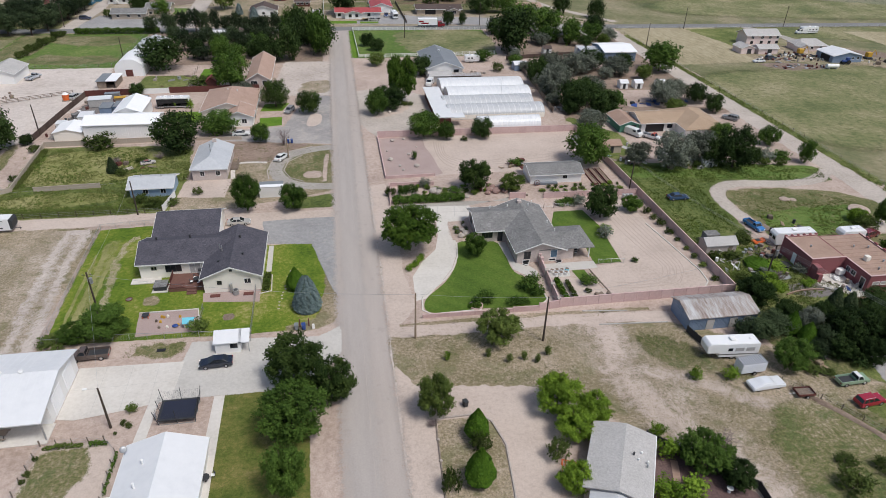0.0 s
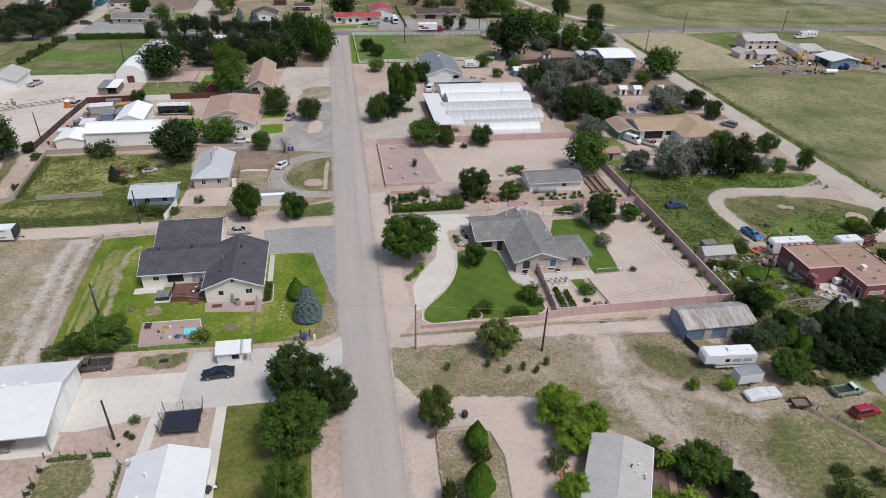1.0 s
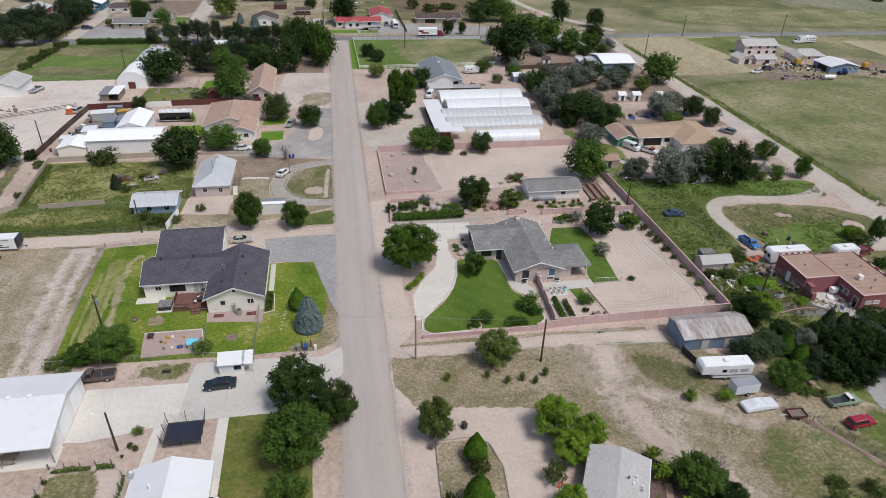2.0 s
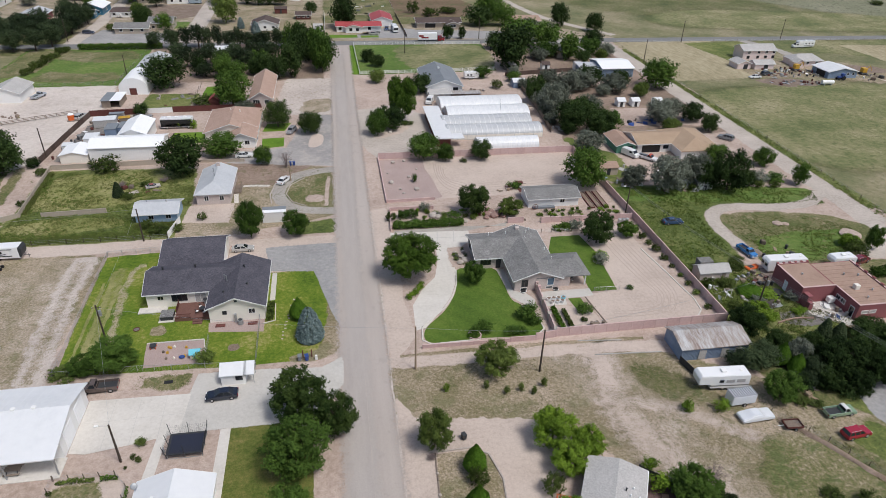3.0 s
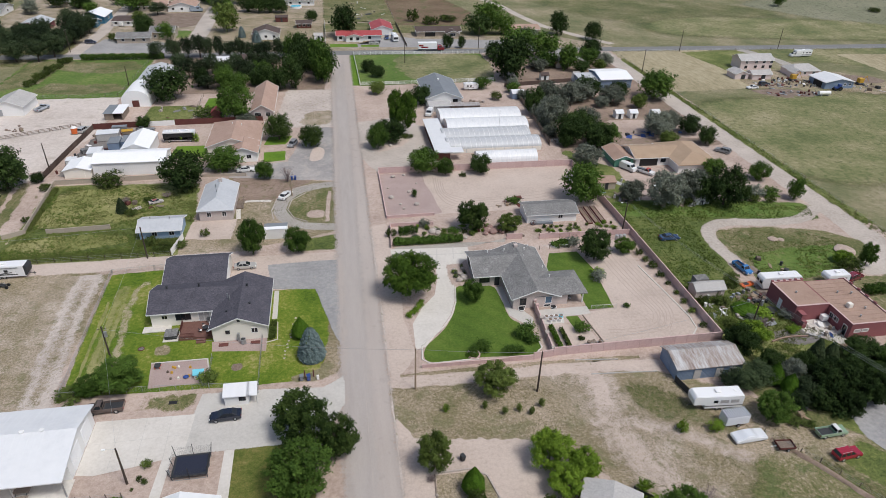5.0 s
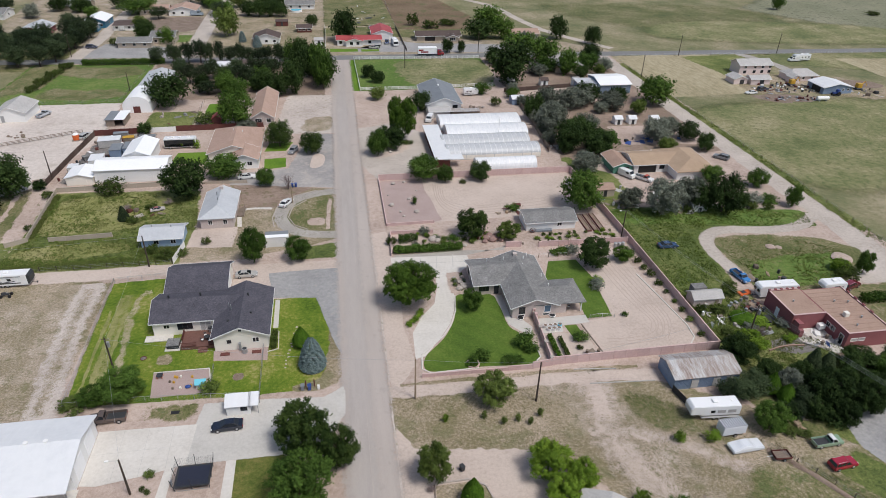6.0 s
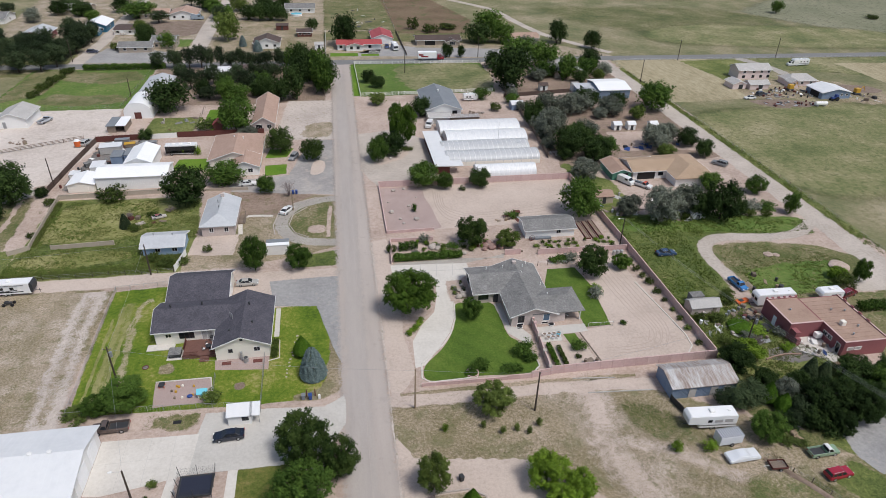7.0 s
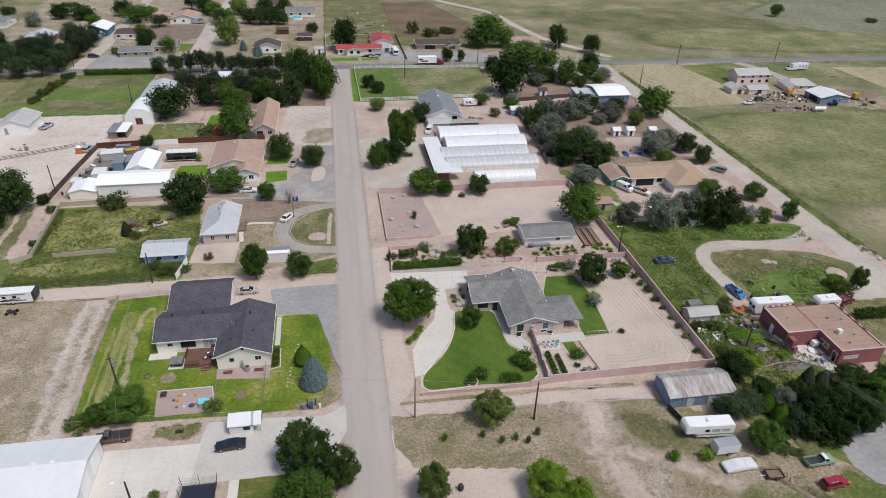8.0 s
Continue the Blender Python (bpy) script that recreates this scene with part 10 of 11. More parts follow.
# grasses and weeds as scattered clumps
def tufts(name, area, n, size, height, kind, label, seed, hole=None):
    g = np.random.default_rng(seed)
    xs, ys = [q[0] for q in area], [q[1] for q in area]
    p = np.stack([g.uniform(min(xs), max(xs), n * 3), g.uniform(min(ys), max(ys), n * 3)], 1)
    inside = np.zeros(len(p), bool)
    k = len(area)
    for i in range(k):
        (x0, y0), (x1, y1) = area[i], area[(i + 1) % k]
        if y0 != y1:
            c = (y0 > p[:, 1]) != (y1 > p[:, 1])
            inside ^= c & (p[:, 0] < (x1 - x0) * (p[:, 1] - y0) / (y1 - y0) + x0)
    p = p[inside]
    keep = np.array([noise.noise(Vector((q[0] * 0.22, q[1] * 0.22, seed))) + 0.5 * noise.noise(Vector((q[0] * 0.9, q[1] * 0.9, seed))) for q in p]) > g.uniform(-0.5, 0.45, len(p))
    p = p[keep][:n]
    m = 6
    n = len(p) * m
    base = np.column_stack([np.repeat(p, m, 0) + g.normal(size=(n, 2)) * size * 0.9, np.zeros(n)])
    a, b = g.uniform(0, 2 * np.pi, (2, n))
    tall = height * g.uniform(0.5, 1.0, n) * np.repeat(g.uniform(0.4, 1.0, len(p)), m)
    side = np.column_stack([np.cos(a), np.sin(a), np.zeros(n)]) * size * 0.28
    tip = base + np.column_stack([np.cos(b) * tall * 0.7, np.sin(b) * tall * 0.7, tall])
    me = bpy.data.meshes.new(name)
    me.from_pydata(np.stack([base - side, base + side, tip], 1).reshape(-1, 3).tolist(), [], np.arange(3 * n).reshape(-1, 3).tolist())
    me.materials.append(LEAF[kind])
    ob = new(name, me)
    return tagged(ob, label, "grass", kind="stuff")


tufts("tall_weeds", [(-72.3, 125.2), (-36.2, 125.6), (-35.6, 131.5), (-45.5, 131.5), (-45.5, 139), (-33.6, 139.4), (-36.4, 160), (-71.2, 161.6), (-70.4, 140)], 13000, 0.11, 0.3, "weed", "tall green weeds in the lot", 1)
tufts("tall_weeds", [(67.4, 137.4), (94, 136.2), (118, 130), (116, 125), (104, 124.6), (90, 127.6), (82.0, 122), (81.8, 108), (79, 100), (74, 92), (69, 84.4), (67.6, 90)], 12000, 0.11, 0.34, "clump", "tall green weeds in the lot", 2)
tufts("tall_weeds", [(89, 120.8), (107, 118.4), (115, 112), (110, 104), (100, 98.8), (87, 99), (86.8, 117)], 2400, 0.16, 0.24, "weed", "green weeds inside the dirt loop", 3)
tufts("tall_weeds", [(68.4, 95), (81, 98.4), (83, 86), (91, 80), (91, 73), (69, 77)], 3000, 0.16, 0.5, "weed", "green weeds among scrap", 4)
tufts("green_tufts", [(-32.6, 81.8), (-24.6, 82), (-24.4, 78.6), (-33, 78.8)], 160, 0.14, 0.12, "weed", "weeds behind the driveway", 10)
tufts("verge_weeds", [(125.6, 112), (128.6, 112), (127.6, 270), (125.2, 270)], 1400, 0.22, 0.3, "weed", "weeds along the track", 11)
tufts("green_tufts", [(8.2, 80.8), (34, 81), (52, 80.6), (52, 79.4), (34, 79.4), (8, 79.4)], 260, 0.13, 0.12, "weed", "weeds along the wheel tracks", 12)
LOT = [(7.4, 79), (31, 78), (52, 74.6), (62, 66), (67, 56), (76, 42), (50, 40), (38, 54), (33, 62), (25.4, 65.4), (12, 66.8), (8, 70)]
tufts("dry_tufts", LOT, 9000, 0.2, 0.1, "tuft", "short tufts of dry olive grass in the mown lot", 41)
tufts("dry_tufts", [(-49, 117), (-70, 119), (-84, 118), (-80, 84), (-60, 76), (-49, 84)], 3600, 0.18, 0.1, "dry", "sparse dry tufts in the trampled lot", 42)
tufts("dry_tufts", [(-53, 118), (-48.6, 118), (-46.8, 84), (-51, 78)], 1500, 0.2, 0.1, "tuft", "scattered tufts on the pale strip", 44)
tufts("dry_tufts", [(-25, 132), (-25, 148), (-28, 162), (-2, 156), (-2.4, 134)], 2200, 0.2, 0.1, "tuft", "short tufts of dry olive grass in the front yard", 43)
tufts("dry_tufts", [(61.6, 60), (65, 55), (72, 42.5), (79, 32), (82, 33), (75, 44), (68, 56), (64, 60.4)], 900, 0.22, 0.4, "dry", "dead grass along the ditch", 45)
hedge(-100, -68, 282.0, 284.6, 2.0, "long green hedge along the cross road", 6000, "d", 0.36)
t = thing("gate", 35.6, 96.2, "dark timber garden gate between pink pillars", "gate")
for y in (95.4, 96.9):
    part("pillar", boxes((35.4, 36.0, y - 0.3, y + 0.3, 0, 1.9), bevel=0.03), M["pink_wall"], t)
part("leaf", boxes((35.62, 35.72, 95.7, 96.6, 0.1, 1.7)), M["red_brown"], t)
t = thing("garden_ornament", 43.6, 44.2, "white stone garden ornament on mulch", "ornament")
bm = rod(bmesh.new(), (43.6, 44.2, 0), (43.6, 44.2, 0.5), 0.22, 0.12, 10)
rod(bm, (43.6, 44.2, 0.5), (43.6, 44.2, 0.75), 0.12, 0.42, 12)
part("basin", bm, M["white"], t)

t = thing("garden_arch", 71, 89.3, "white metal frame standing in weeds", "frame")
for x in (70.6, 71.5):
    part("post", rod(bmesh.new(), (x, 89.3, 0), (x, 89.3, 2.0), 0.05, 0.05, 6), M["white"], t)
part("crossbar", rod(bmesh.new(), (70.5, 89.3, 1.95), (71.6, 89.3, 1.95), 0.05, 0.05, 6), M["white"], t)
t = thing("brick_edging", 76.2, 81.2, "low curved red brick edging of a garden bed", "edging")
for k in range(26):
    u = k / 25
    piece("brick", "edging_brick", lambda: boxes((-0.15, 0.15, -0.12, 0.12, 0, 0.3), bevel=0.02), M["roof_clay"], t, Matrix.Translation((76.2 + 7.2 * u, 81.0 + 0.5 * u + 0.5 * math.sin(u * 3.1), 0)) @ Euler((0, 0, 0.3 * math.cos(u * 3.1))).to_matrix().to_4x4())
for x, y, r in ((112.0, 108.5, 2.6), (98.6, 115.4, 1.3), (100.4, 115.0, 0.9)):
    boulder(x, y, r * 0.9, "soil", "pale heap of dumped earth in the weeds", squash=0.32)
tufts("wall_weeds", [(-70.4, 139), (-69.0, 139), (-70.0, 161), (-71.4, 161)], 700, 0.2, 0.9, "weed", "dark weeds along the block wall", 21)
tufts("wall_weeds", [(-72, 125), (-36.5, 125.4), (-36.5, 128), (-72, 127.4)], 1600, 0.2, 0.7, "weed", "tall weeds along the wire fence", 22)
tufts("wall_weeds", [(-44, 131.9), (-36, 132), (-36, 129), (-46, 129)], 700, 0.2, 0.8, "weed", "tall weeds before the blue cottage", 23)
vehicle("sedan", -44.5, 150.2, 20, (0.55, 0.5, 0.47), "rusted whitish old car sunk in weeds", (0.3, 0.1, 0.08), 0.72)


def weed_clumps(area, n, label, seed, size=1.0):
    """Rough weeds in many uneven clumps, thick in some stretches and thin in others."""
    g = np.random.default_rng(seed)
    xs, ys = [q[0] for q in area], [q[1] for q in area]
    got, tries = [], 0
    while len(got) < n and tries < n * 20:
        tries += 1
        x, y = g.uniform(min(xs), max(xs)), g.uniform(min(ys), max(ys))
        if inside(area, x, y) and noise.noise(Vector((x * 0.12, y * 0.12, seed))) + 0.6 * noise.noise(Vector((x * 0.5, y * 0.5, seed))) > g.uniform(-0.35, 0.5):
            got.append((x, y, g.uniform(0.25, 1.0) ** 1.6 * size))
    c = np.array(got)
    m = 34
    k = np.repeat(c[:, 2], m)[:, None]
    d = g.normal(size=(len(c) * m, 3))
    d /= np.linalg.norm(d, axis=1)[:, None]
    d[:, 2] = abs(d[:, 2])
    p = np.column_stack([np.repeat(c[:, :2], m, 0), np.zeros(len(c) * m)]) + d * k * np.array([0.9, 0.9, 0.55]) * g.uniform(0.3, 1.0, (len(d), 1))
    p[:, 2] += 0.06
    ob = leaves_object("weed_clumps", p, 0.13, LEAF["clump"], None, g, 0.3, 1.9, d + np.array([0, 0, 0.6]))
    tagged(ob, label, "weeds", kind="stuff")


weed_clumps([(-72, 125.4), (-36.4, 125.8), (-35.8, 131.5), (-45.6, 131.5), (-45.6, 139), (-34, 139.6), (-36.6, 160), (-70.8, 161.4), (-70.2, 140)], 520, "rough green weeds in the walled lot", 31)
weed_clumps([(-72, 125.2), (-36.4, 125.4), (-36.4, 128.6), (-72, 128)], 190, "dark tall weeds along the lane fence", 36, 1.1)
weed_clumps([(-70.2, 140), (-68.2, 140), (-69.2, 161), (-71, 161)], 110, "dark tall weeds along the block wall", 37, 1.2)
weed_clumps([(-46, 139), (-45, 131), (-36, 131.4), (-36, 129), (-47, 129)], 70, "dark weeds round the blue cottage", 38, 1.1)
weed_clumps([(68, 136.6), (94, 135.6), (112, 131), (112, 128), (92, 131.6), (68, 133)], 150, "dark tall weeds below the tree row", 39, 1.1)
weed_clumps([(67.6, 137.2), (94, 136), (116, 129.6), (104, 125.4), (90, 128), (82, 122), (81.6, 108), (79, 100), (74, 92), (69.2, 85), (67.8, 90)], 620, "rough green weeds in the lot with an old car", 32)
weed_clumps([(88, 111), (112, 110), (110, 105), (100, 99.6), (87.4, 100)], 150, "rough green weeds inside the dirt loop", 33, 0.7)
weed_clumps([(68.4, 95), (80, 97.4), (82.4, 88), (84, 82), (78, 76), (69, 80)], 260, "rough green weeds in the cluttered yard", 34)
weed_clumps([(-72, 125.4), (-37, 125.8), (-36.4, 129.4), (-56, 129.0), (-72, 131)], 420, "tall rough weeds along the lane fence", 43, 1.1)
weed_clumps([(125.4, 110), (128.4, 110), (127.6, 270), (125.4, 270)], 260, "weeds along the farm track", 35, 0.8)
plants(((21.2, 84.7, 1.7, 0.9, "d"), (-23.0, 83.8, 1.7, 1.4, "o"), (52.6, 106.8, 0.9, 1.3, "l"), (73.8, 64.8, 3.4, 2.2, "n"), (77.6, 63.2, 4.2, 2.4, "n"), (-13.4, 97.4, 1.0, 0.5, "b"), (-13.3, 95.6, 0.9, 0.5, "d"), (-13.4, 94.2, 1.0, 0.6, "b")), "shrubs round the houses")

t = thing("pedal_boat", 0, 0, "orange plastic boat shell lying on the dirt", "boat")
part("hull", prism([(-1.3, 0.02), (-1.45, 0.42), (-0.6, 0.5), (0.9, 0.46), (1.55, 0.62), (1.3, 0.1)], 1.5, 1.0, 0.05, 0.6, 0.1), M["orange"], t)
part("seat", boxes((-0.75, 0.35, -0.45, 0.45, 0.42, 0.56), bevel=0.06), M["dark"], t)
t.matrix_basis = pose(81.6, 98.6, ground_z(81.6, 98.6), 0, 0, 12)

# ---- trees and shrubs ----
plants(((-7.8, 70.4, 7.4, 4.5, "m"), (-2.6, 66.2, 6.8, 3.1, "m")), "trees between driveway and street")
plants(((-7.8, 60.8, 7.2, 4.7, "d"), (-8.2, 51.5, 7.8, 2.6, "d")), "trees between driveway and street")
plants(((-36.6, 84.8, 4.8, 4.0, "d"),
        (-40.6, 84.0, 3.0, 2.6, "d"),
        (-43.7, 83.4, 1.0, 2.5, "b"),
        (-6.5, 87.9, 6.3, 2.5, "s"),
        (-8.5, 93.7, 4.3, 1.5, "c")))
plants(((12.3, 104.0, 8.9, 5.7, "k"),
        (24.4, 100.7, 4.6, 2.2, "d"),
        (53.6, 112.2, 7.4, 3.7, "n"),
        (61.2, 114.1, 3.5, 2.2, "d")))
plants(((22.8, 75.4, 5.5, 3.3, "o"),
        (10.7, 61.6, 6.3, 2.7, "o"),
        (27.2, 60.2, 5.6, 3.2, "l"),
        (31.2, 57.6, 4.4, 2.6, "l"),
        (28.1, 55.4, 4.4, 2.7, "l"),
        (25.3, 47.4, 3.9, 2.3, "l"),
        (24.8, 52.2, 2.8, 1.4, "b"),
        (15.4, 56.8, 5.0, 1.5, "c"),
        (14.3, 49.8, 5.8, 1.8, "c"),
        (15.5, 54.8, 2.5, 1.4, "b"),
        (10.7, 49.3, 3.3, 1.2, "b"),
        (42.2, 48.4, 4.9, 3.3, "d"),
        (45.0, 45.2, 3.6, 2.3, "n"),
        (35.9, 44.6, 2.2, 1.6, "l"),
        (38.8, 44.4, 2.0, 1.7, "l"),
        (38.8, 53.6, 2.0, 0.9, "l"),
        (38.7, 50.6, 2.2, 1.3, "l")))
plants(((64.6, 63.6, 5.0, 2.9, "d"), (62.2, 71.4, 2.8, 2.0, "p"), (64.6, 70.8, 3.2, 2.4, "p"), (67.4, 71.8, 3.4, 2.6, "p"), (68.4, 79.4, 5.2, 3.4, "n"), (69.6, 71.0, 4.4, 1.4, "c"), (71.0, 68.8, 3.8, 1.4, "c"), (73.0, 71.2, 4.4, 2.0, "g"),
        (71.2, 74.6, 3.6, 2.4, "n"), (77.4, 67.4, 6.2, 4.2, "n"), (73.2, 67.2, 3.4, 2.2, "p"), (79.4, 74.4, 5.8, 1.9, "j"), (82.0, 74.0, 5.0, 1.9, "j"), (76.4, 73.0, 4.0, 2.2, "n"), (88.4, 74.0, 4.6, 3.6, "n"),
        (91.5, 69.5, 5.6, 4.0, "d"), (85.6, 66.4, 5.6, 3.4, "n"), (82.6, 64.8, 5.8, 3.0, "n"), (82.4, 68.6, 6.0, 3.4, "n"), (69.4, 65.6, 2.2, 1.6, "n"), (71.4, 66.0, 2.4, 1.6, "p"), (95, 72.6, 5.0, 3.8, "n"), (67.6, 62.4, 0.8, 1.3, "b"), (69.6, 61.4, 0.7, 1.1, "b"), (75.4, 63.6, 2.4, 1.8, "n")), "dense trees behind the barn")
plants((
        (58.8, 42.5, 2.5, 2.0, "b"),
        (60.9, 46.3, 0.7, 1.4, "b"),
        (64.9, 44.6, 1.4, 1.4, "b"),
        (49.3, 63.3, 1.6, 0.8, "l"),
        (54.4, 62.6, 1.7, 1.0, "l")))
plants(((30.1, 128.6, 6.8, 4.1, "m"),
        (38.2, 127.0, 3.8, 3.0, "o"),
        (60.3, 139.5, 9.7, 5.4, "d"),
        (22.9, 161.2, 6.5, 4.6, "d"),
        (28.6, 158.6, 4.7, 2.4, "d"),
        (38.4, 159.1, 5.2, 3.0, "d"),
        (33.2, 157.3, 1.0, 1.0, "b")))
plants(((11.9, 179.2, 7.7, 3.2, "d"),
        (20.2, 189.5, 14.2, 5.0, "k"),
        (15.9, 184.2, 6.7, 5.0, "d"),
        (29.7, 217.6, 6.0, 3.9, "d"),
        (21.3, 187.2, 0.8, 1.9, "b"),
        (13.9, 258.0, 4.6, 2.6, "n"),
        (17.2, 250.6, 4.4, 2.8, "n"),
        (15.6, 230.2, 4.4, 2.8, "o"),
        (54.8, 232.9, 4.2, 2.8, "d"),
        (57.3, 219.9, 2.7, 2.1, "b")))
plants(((-19.2, 123.6, 8.2, 2.9, "d"),
        (-9.7, 123.3, 5.7, 3.0, "d"),
        (-38.6, 157.7, 9.6, 5.6, "n"),
        (-30.6, 169.0, 5.5, 5.5, "d"),
        (-19.5, 161.9, 4.6, 2.6, "d"),
        (-7.4, 183.0, 6.1, 3.7, "m"),
        (-17.0, 188.8, 7.8, 4.1, "m"),
        (-58.3, 162.3, 2.6, 3.9, "b"),
        (-51.3, 146.2, 3.8, 1.5, "j"),
        (-82.4, 162.6, 10.2, 6.2, "n"),
        (-89.0, 166.0, 9.0, 5.4, "n"),
        (-83.6, 153.6, 6.4, 3.6, "d"),
        (-76.2, 165.4, 2.6, 1.8, "d"),
        (-72.8, 160.4, 1.6, 1.4, "b"),
        (-71.4, 143.6, 1.2, 1.0, "b"),
        (-38.4, 127.6, 1.4, 2.0, "b"),
        (-41.6, 130.2, 1.5, 1.6, "b"),
        (-34.8, 128.2, 1.1, 1.4, "b"),
        (-46.4, 151.4, 1.0, 1.4, "b"),
        (-49.0, 144.8, 1.2, 1.6, "b"),
        (-30.4, 132.3, 1.5, 1.0, "b")))
plants(((-53.4, 190.2, 3.0, 1.0, "o"), (-49.2, 190.6, 2.6, 0.9, "l"), (-44.9, 190.4, 2.9, 1.0, "l"), (-41.2, 189.6, 2.4, 0.9, "l")), "upright young shrubs beside the motorhome")
plants(((-32.0, 208.9, 10.8, 6.0, "d"),
        (-55.9, 229.5, 10.4, 6.8, "d"),
        (-28.0, 203.7, 2.8, 3.5, "g"),
        (-58.6, 203.0, 3.6, 2.2, "d"),
        (-41.1, 212.6, 2.1, 4.5, "b")))
plants(((-130.8, 320.7, 4.3, 12.3, "p"),
        (-71.2, 283.7, 6.5, 3.4, "p"),
        (-57.2, 381.3, 6.5, 6.2, "d"),
        (-48.4, 330.4, 12.6, 5.4, "o"),
        (-33.0, 308.9, 5.2, 2.3, "s"),
        (-40.4, 318.5, 5.0, 1.9, "s"),
        (-73.2, 316.6, 7.0, 3.4, "d"),
        (-30.3, 386.8, 6.9, 4.7, "d"),
        (-100.3, 384.1, 7.4, 9.1, "d"),
        (-141.2, 406.8, 4.9, 7.9, "d"),
        (-67.6, 403.2, 5.5, 4.8, "d"),
        (-35.5, 394.9, 8.3, 6.4, "d")))
plants(((6.6, 317.6, 13.3, 6.2, "d"),
        (52.0, 293.4, 5.6, 2.6, "d"),
        (58.4, 292.7, 5.3, 1.8, "d"),
        (80.1, 335.8, 11.6, 6.7, "d"),
        (72.0, 319.1, 8.4, 7.0, "d"),
        (83.2, 317.8, 10.0, 5.0, "d"),
        (111.3, 315.8, 10.4, 4.5, "d"),
        (125.4, 304.0, 8.1, 4.1, "d"),
        (275.2, 381.6, 7.1, 3.5, "d"),
        (328.2, 363.3, 2.1, 3.8, "b"),
        (43.2, 348.8, 5.3, 3.0, "b"),
        (51.3, 342.7, 3.6, 4.4, "b"),
        (61.3, 348.4, 2.8, 4.5, "b"),
        (93.2, 306.5, 5.2, 5.5, "g")))
plants(((88.6, 259.5, 6.0, 4.2, "d"), (107.5, 262.5, 6.4, 4.6, "d"), (100.6, 251.0, 4.6, 3.2, "d"), (84.0, 254.6, 4.4, 3.0, "g"), (114.0, 260.0, 5.0, 3.4, "g"),
        (80.5, 275.0, 12.0, 7.4, "d"),
        (69.0, 244.9, 15.1, 7.8, "d"),
        (91.8, 273.7, 9.9, 6.2, "d"),
        (96.4, 256.4, 9.6, 4.7, "d"),
        (112.0, 271.7, 7.7, 5.0, "d"),
        (68.9, 274.6, 6.6, 3.7, "d"),
        (66.5, 203.8, 9.1, 3.5, "d"),
        (67.8, 191.4, 10.3, 4.6, "g"),
        (82.0, 213.6, 7.3, 4.1, "g"),
        (116.0, 216.0, 9.6, 6.4, "d"), (75.6, 216.4, 6.8, 4.6, "g"), (91.8, 221.0, 6.6, 4.8, "n"), (103.6, 219.6, 5.2, 3.6, "n"), (76.0, 184.4, 7.4, 4.6, "n"), (80.6, 190.4, 6.2, 4.2, "g"), (107.4, 186.4, 5.6, 3.6, "g"),
        (87.3, 216.4, 6.2, 5.1, "g"),
        (97.7, 212.4, 6.1, 5.1, "g"),
        (70.1, 178.0, 8.6, 4.8, "d"),
        (77.5, 172.9, 7.6, 5.0, "d"),
        (72.0, 195.6, 7.8, 3.8, "g"),
        (100.8, 181.4, 7.4, 5.2, "g"),
        (111.8, 181.7, 5.7, 3.7, "d"),
        (112.7, 172.3, 5.6, 3.0, "d"),
        (69.6, 161.2, 5.7, 4.1, "g"),
        (80.7, 176.5, 5.9, 5.3, "d")))
plants(((73.4, 138.6, 5.2, 3.4, "g"),
        (80.2, 134.4, 9.0, 4.7, "g"),
        (88.6, 137.6, 8.0, 4.2, "g"),
        (102.4, 149.9, 4.9, 3.2, "d"),
        (96.3, 133.4, 10.2, 4.6, "n"), (91.6, 135.2, 7.2, 3.4, "n"), (102.0, 134.6, 4.6, 2.4, "n"), (84.0, 135.0, 2.2, 1.6, "b"), (87.4, 134.2, 1.8, 1.5, "b"), (105.4, 134.0, 1.6, 1.6, "b"), (109.4, 133.2, 1.4, 1.4, "b"),
        (114.4, 146.6, 4.9, 2.9, "d"),
        (116.7, 134.0, 5.8, 2.2, "d"),
        (111.6, 136.8, 2.0, 2.3, "d"),
        (107.0, 137.3, 2.5, 2.3, "g"),
        
        (108.0, 101.8, 2.4, 2.5, "b")))

plants(((-150, 374, 6.5, 4.4, "g"), (-142, 392, 7.5, 5.2, "n"), (-131, 388, 7.0, 5.0, "n"), (-122, 376, 5.0, 3.4, "d"), (-112, 398, 8.0, 5.0, "n"), (-70, 408, 8.0, 5.0, "d"), (-64, 398, 7.0, 4.4, "d"), (-43, 376, 7.4, 4.2, "n"), (-37, 373, 8.0, 4.4, "n"), (-31, 374, 7.6, 4.4, "n"), (-25, 372, 6.6, 3.6, "d"), (-9, 352, 5.0, 3.0, "d"), (-86, 326, 6.4, 3.2, "d"), (-96, 316, 2.8, 2.2, "b"), (-93, 314, 2.6, 2.0, "b")), "trees in the far lots")
plants([(-104.2 - 0.36 * k, 282 - 3.4 * k, 1.6 + 0.5 * (k % 3), 1.5 + 0.4 * (k % 2), "b") for k in range(11)], "shrubs along the pasture fence")
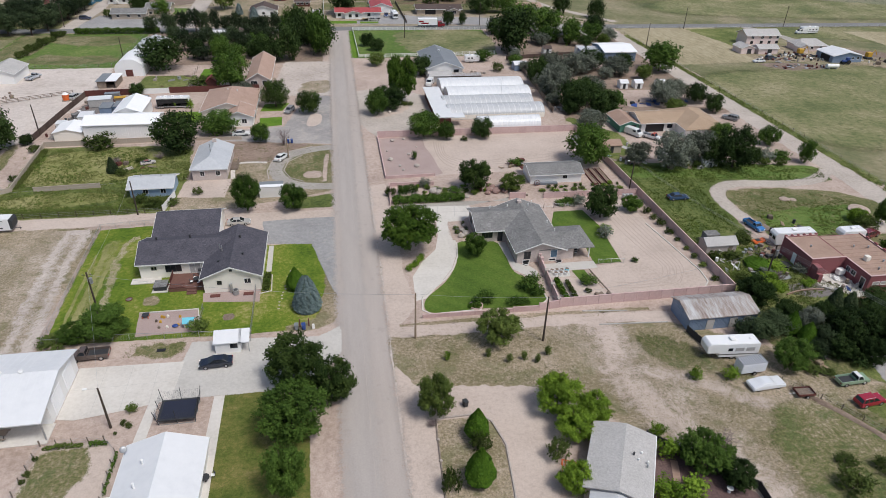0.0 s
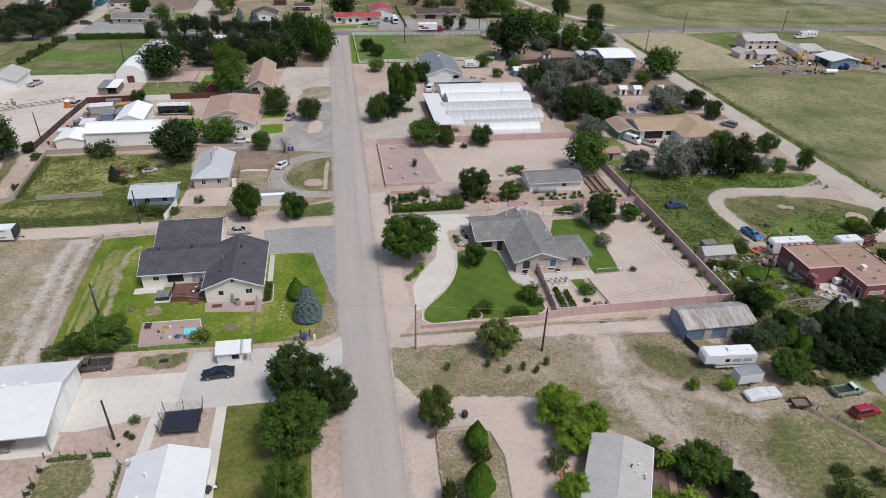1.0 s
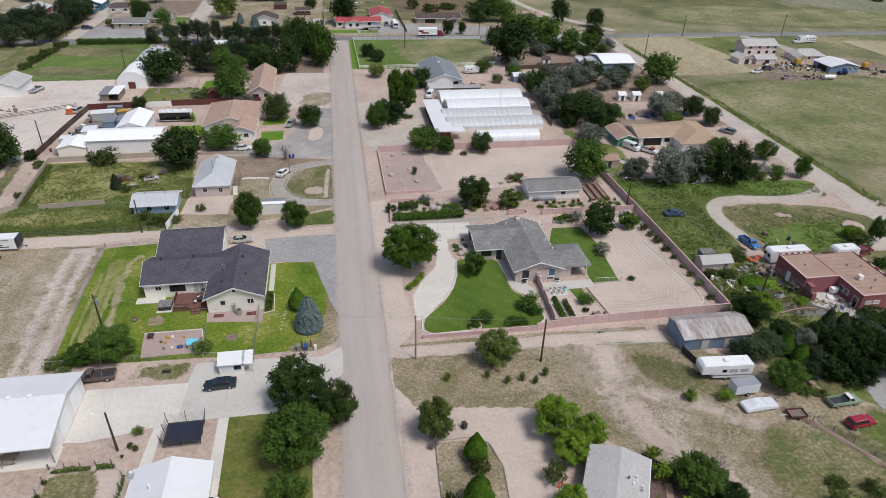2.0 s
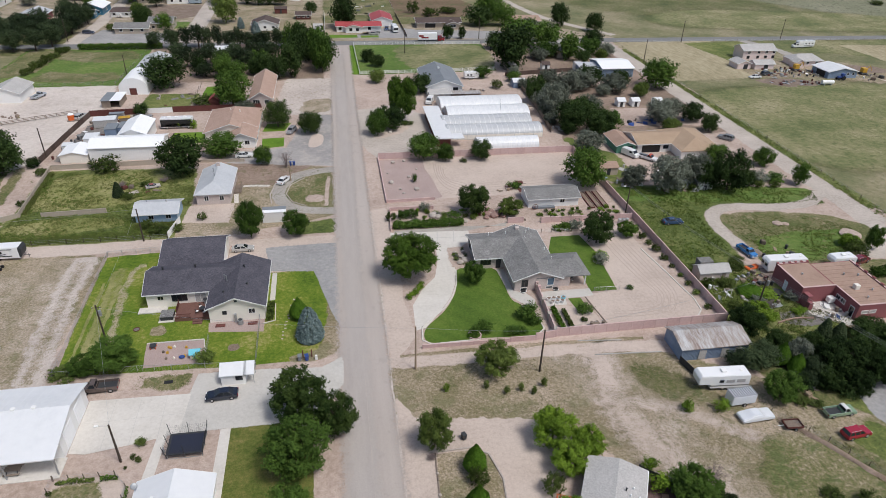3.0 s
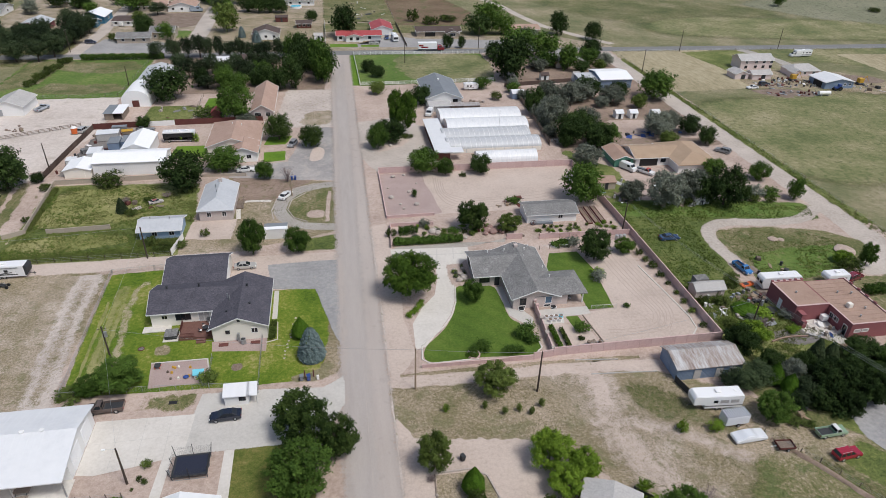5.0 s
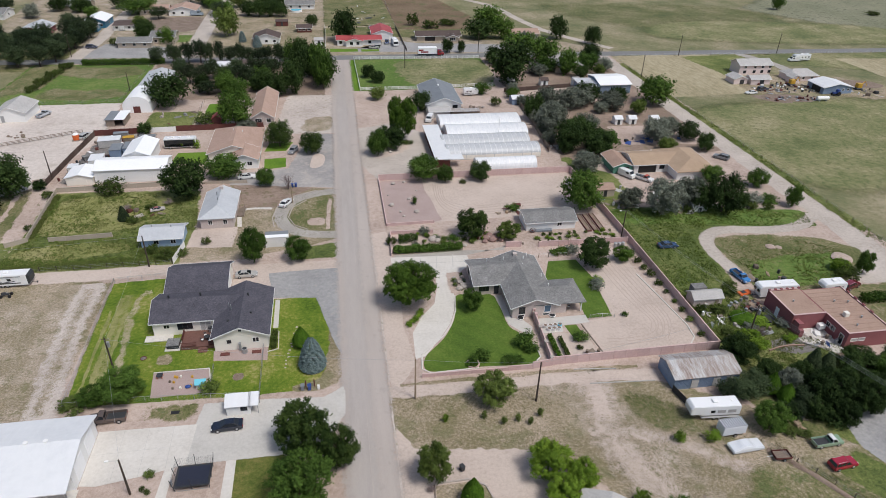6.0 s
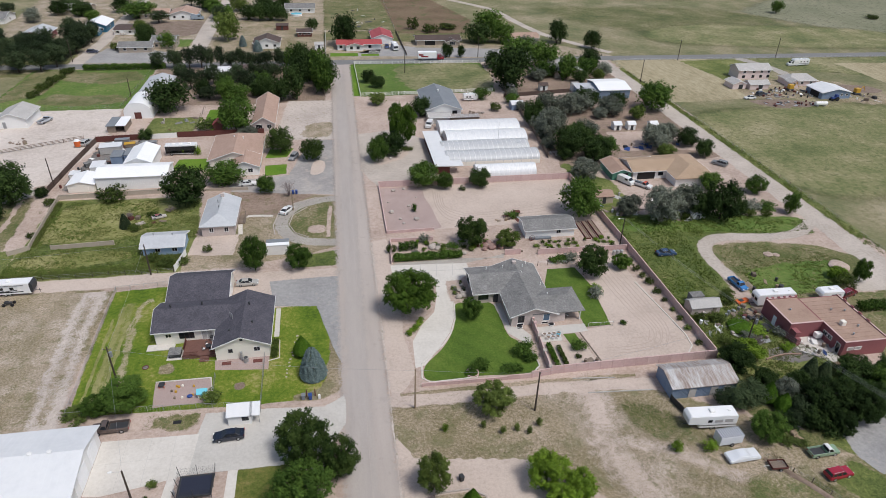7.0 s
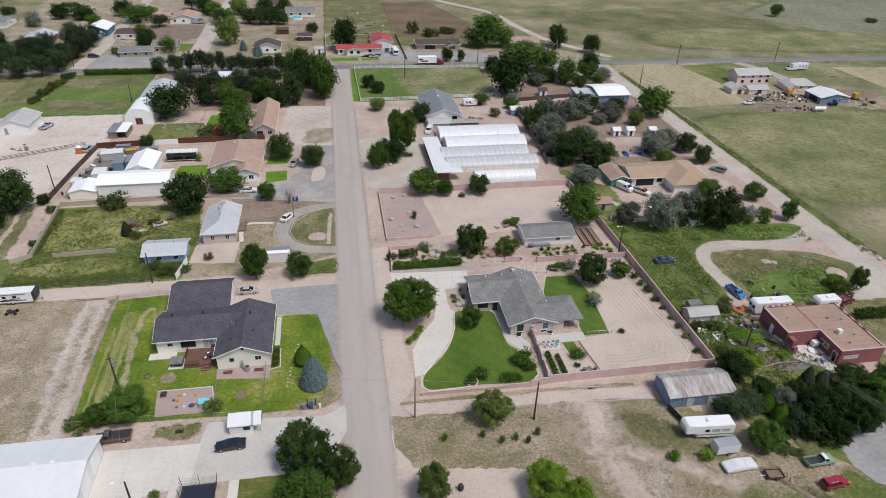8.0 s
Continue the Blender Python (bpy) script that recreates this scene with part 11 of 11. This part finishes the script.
# windbreak pines along the cross road and dark groves behind
rng = np.random.default_rng(5)
for i in range(13):
    plant(-65.4 + i * 3.9 + rng.uniform(-1.1, 1.1), 282 + rng.uniform(-1.6, 1.6), rng.uniform(5.8, 9.8), rng.uniform(2.3, 3.7), "p", group="windbreak pines")
for i in range(9):
    plant(-58 + i * 4.4 + rng.uniform(-1.5, 1.5), 258 + rng.uniform(-6, 6), rng.uniform(6, 8.4), rng.uniform(2.6, 3.4), "p", group="pines behind the lots")
for i in range(9):
    plant(-9 + rng.uniform(-6, 6), 240 + i * 4.3, rng.uniform(10, 14), rng.uniform(3.8, 5.0), "d", group="dark grove beside the street")
for i in range(42):
    x, y = -109 - (i % 6) * 10 - rng.uniform(0, 7), 279 + (i // 6) * 10 + rng.uniform(-4, 4)
    if not (-146 < x < -125 and 324 < y < 352):
        plant(x, y, rng.uniform(7, 10), rng.uniform(3.2, 4.6), "p", group="dark grove by the side street")
for i in range(12):
    plant(-113 + i * 0.2 + rng.uniform(-1, 1), 296 + i * 4.0, rng.uniform(6, 8), rng.uniform(2.6, 3.4), "p", group="pines along the side street")

plants(((76.3, 90.2, 1.7, 2.4, "c"), (78.6, 88.6, 1.3, 1.6, "l"), (76.0, 87.2, 1.2, 1.2, "g"), (83.0, 87.4, 1.5, 1.2, "g"), (72.4, 81.8, 3.8, 2.9, "l"), (81.2, 83.2, 0.8, 0.8, "l"), (82.6, 83.6, 0.7, 0.9, "l"), (73.0, 93.4, 1.4, 1.6, "b"), (69.6, 94.0, 1.3, 1.2, "b"), (71.0, 86.0, 1.2, 1.6, "b"),
        (112.4, 102.5, 5.6, 2.0, "d"), (108.2, 104.2, 2.6, 2.4, "l"), (78.4, 99.0, 1.2, 1.8, "b"), (80.0, 101.6, 1.0, 1.4, "b")), "bushes in the cluttered yard")
rng = np.random.default_rng(17)
for i in range(26):
    x, y = 67 + rng.uniform(0, 46), 172 + rng.uniform(0, 100)
    if (88 < x < 117 and 212 < y < 247) or (82 < x < 117 and 186 < y < 206) or (70 < x < 97 and 222 < y < 240) or (90 < x < 106 and 255 < y < 272):
        continue
    plant(x, y, rng.uniform(3, 6.4), rng.uniform(2.0, 3.8), "ggdog"[i % 5], group="trees in the back yards")
for i in range(13):
    plant(rng.uniform(-58, -14), rng.uniform(236, 252), rng.uniform(5, 8.4), rng.uniform(2.8, 4.2), "dpd"[i % 3], group="trees behind the lots")
for i in range(16):
    plant(rng.uniform(-200, -20), rng.uniform(330, 450), rng.uniform(5, 9), rng.uniform(3, 5), "dpo"[i % 3], group="far village trees")
for i in range(8):
    plant(rng.uniform(64, 69), 172 + i * 9 + rng.uniform(-3, 3), rng.uniform(3, 6), rng.uniform(2, 3.2), "dg"[i % 2], group="trees along the nursery fence")
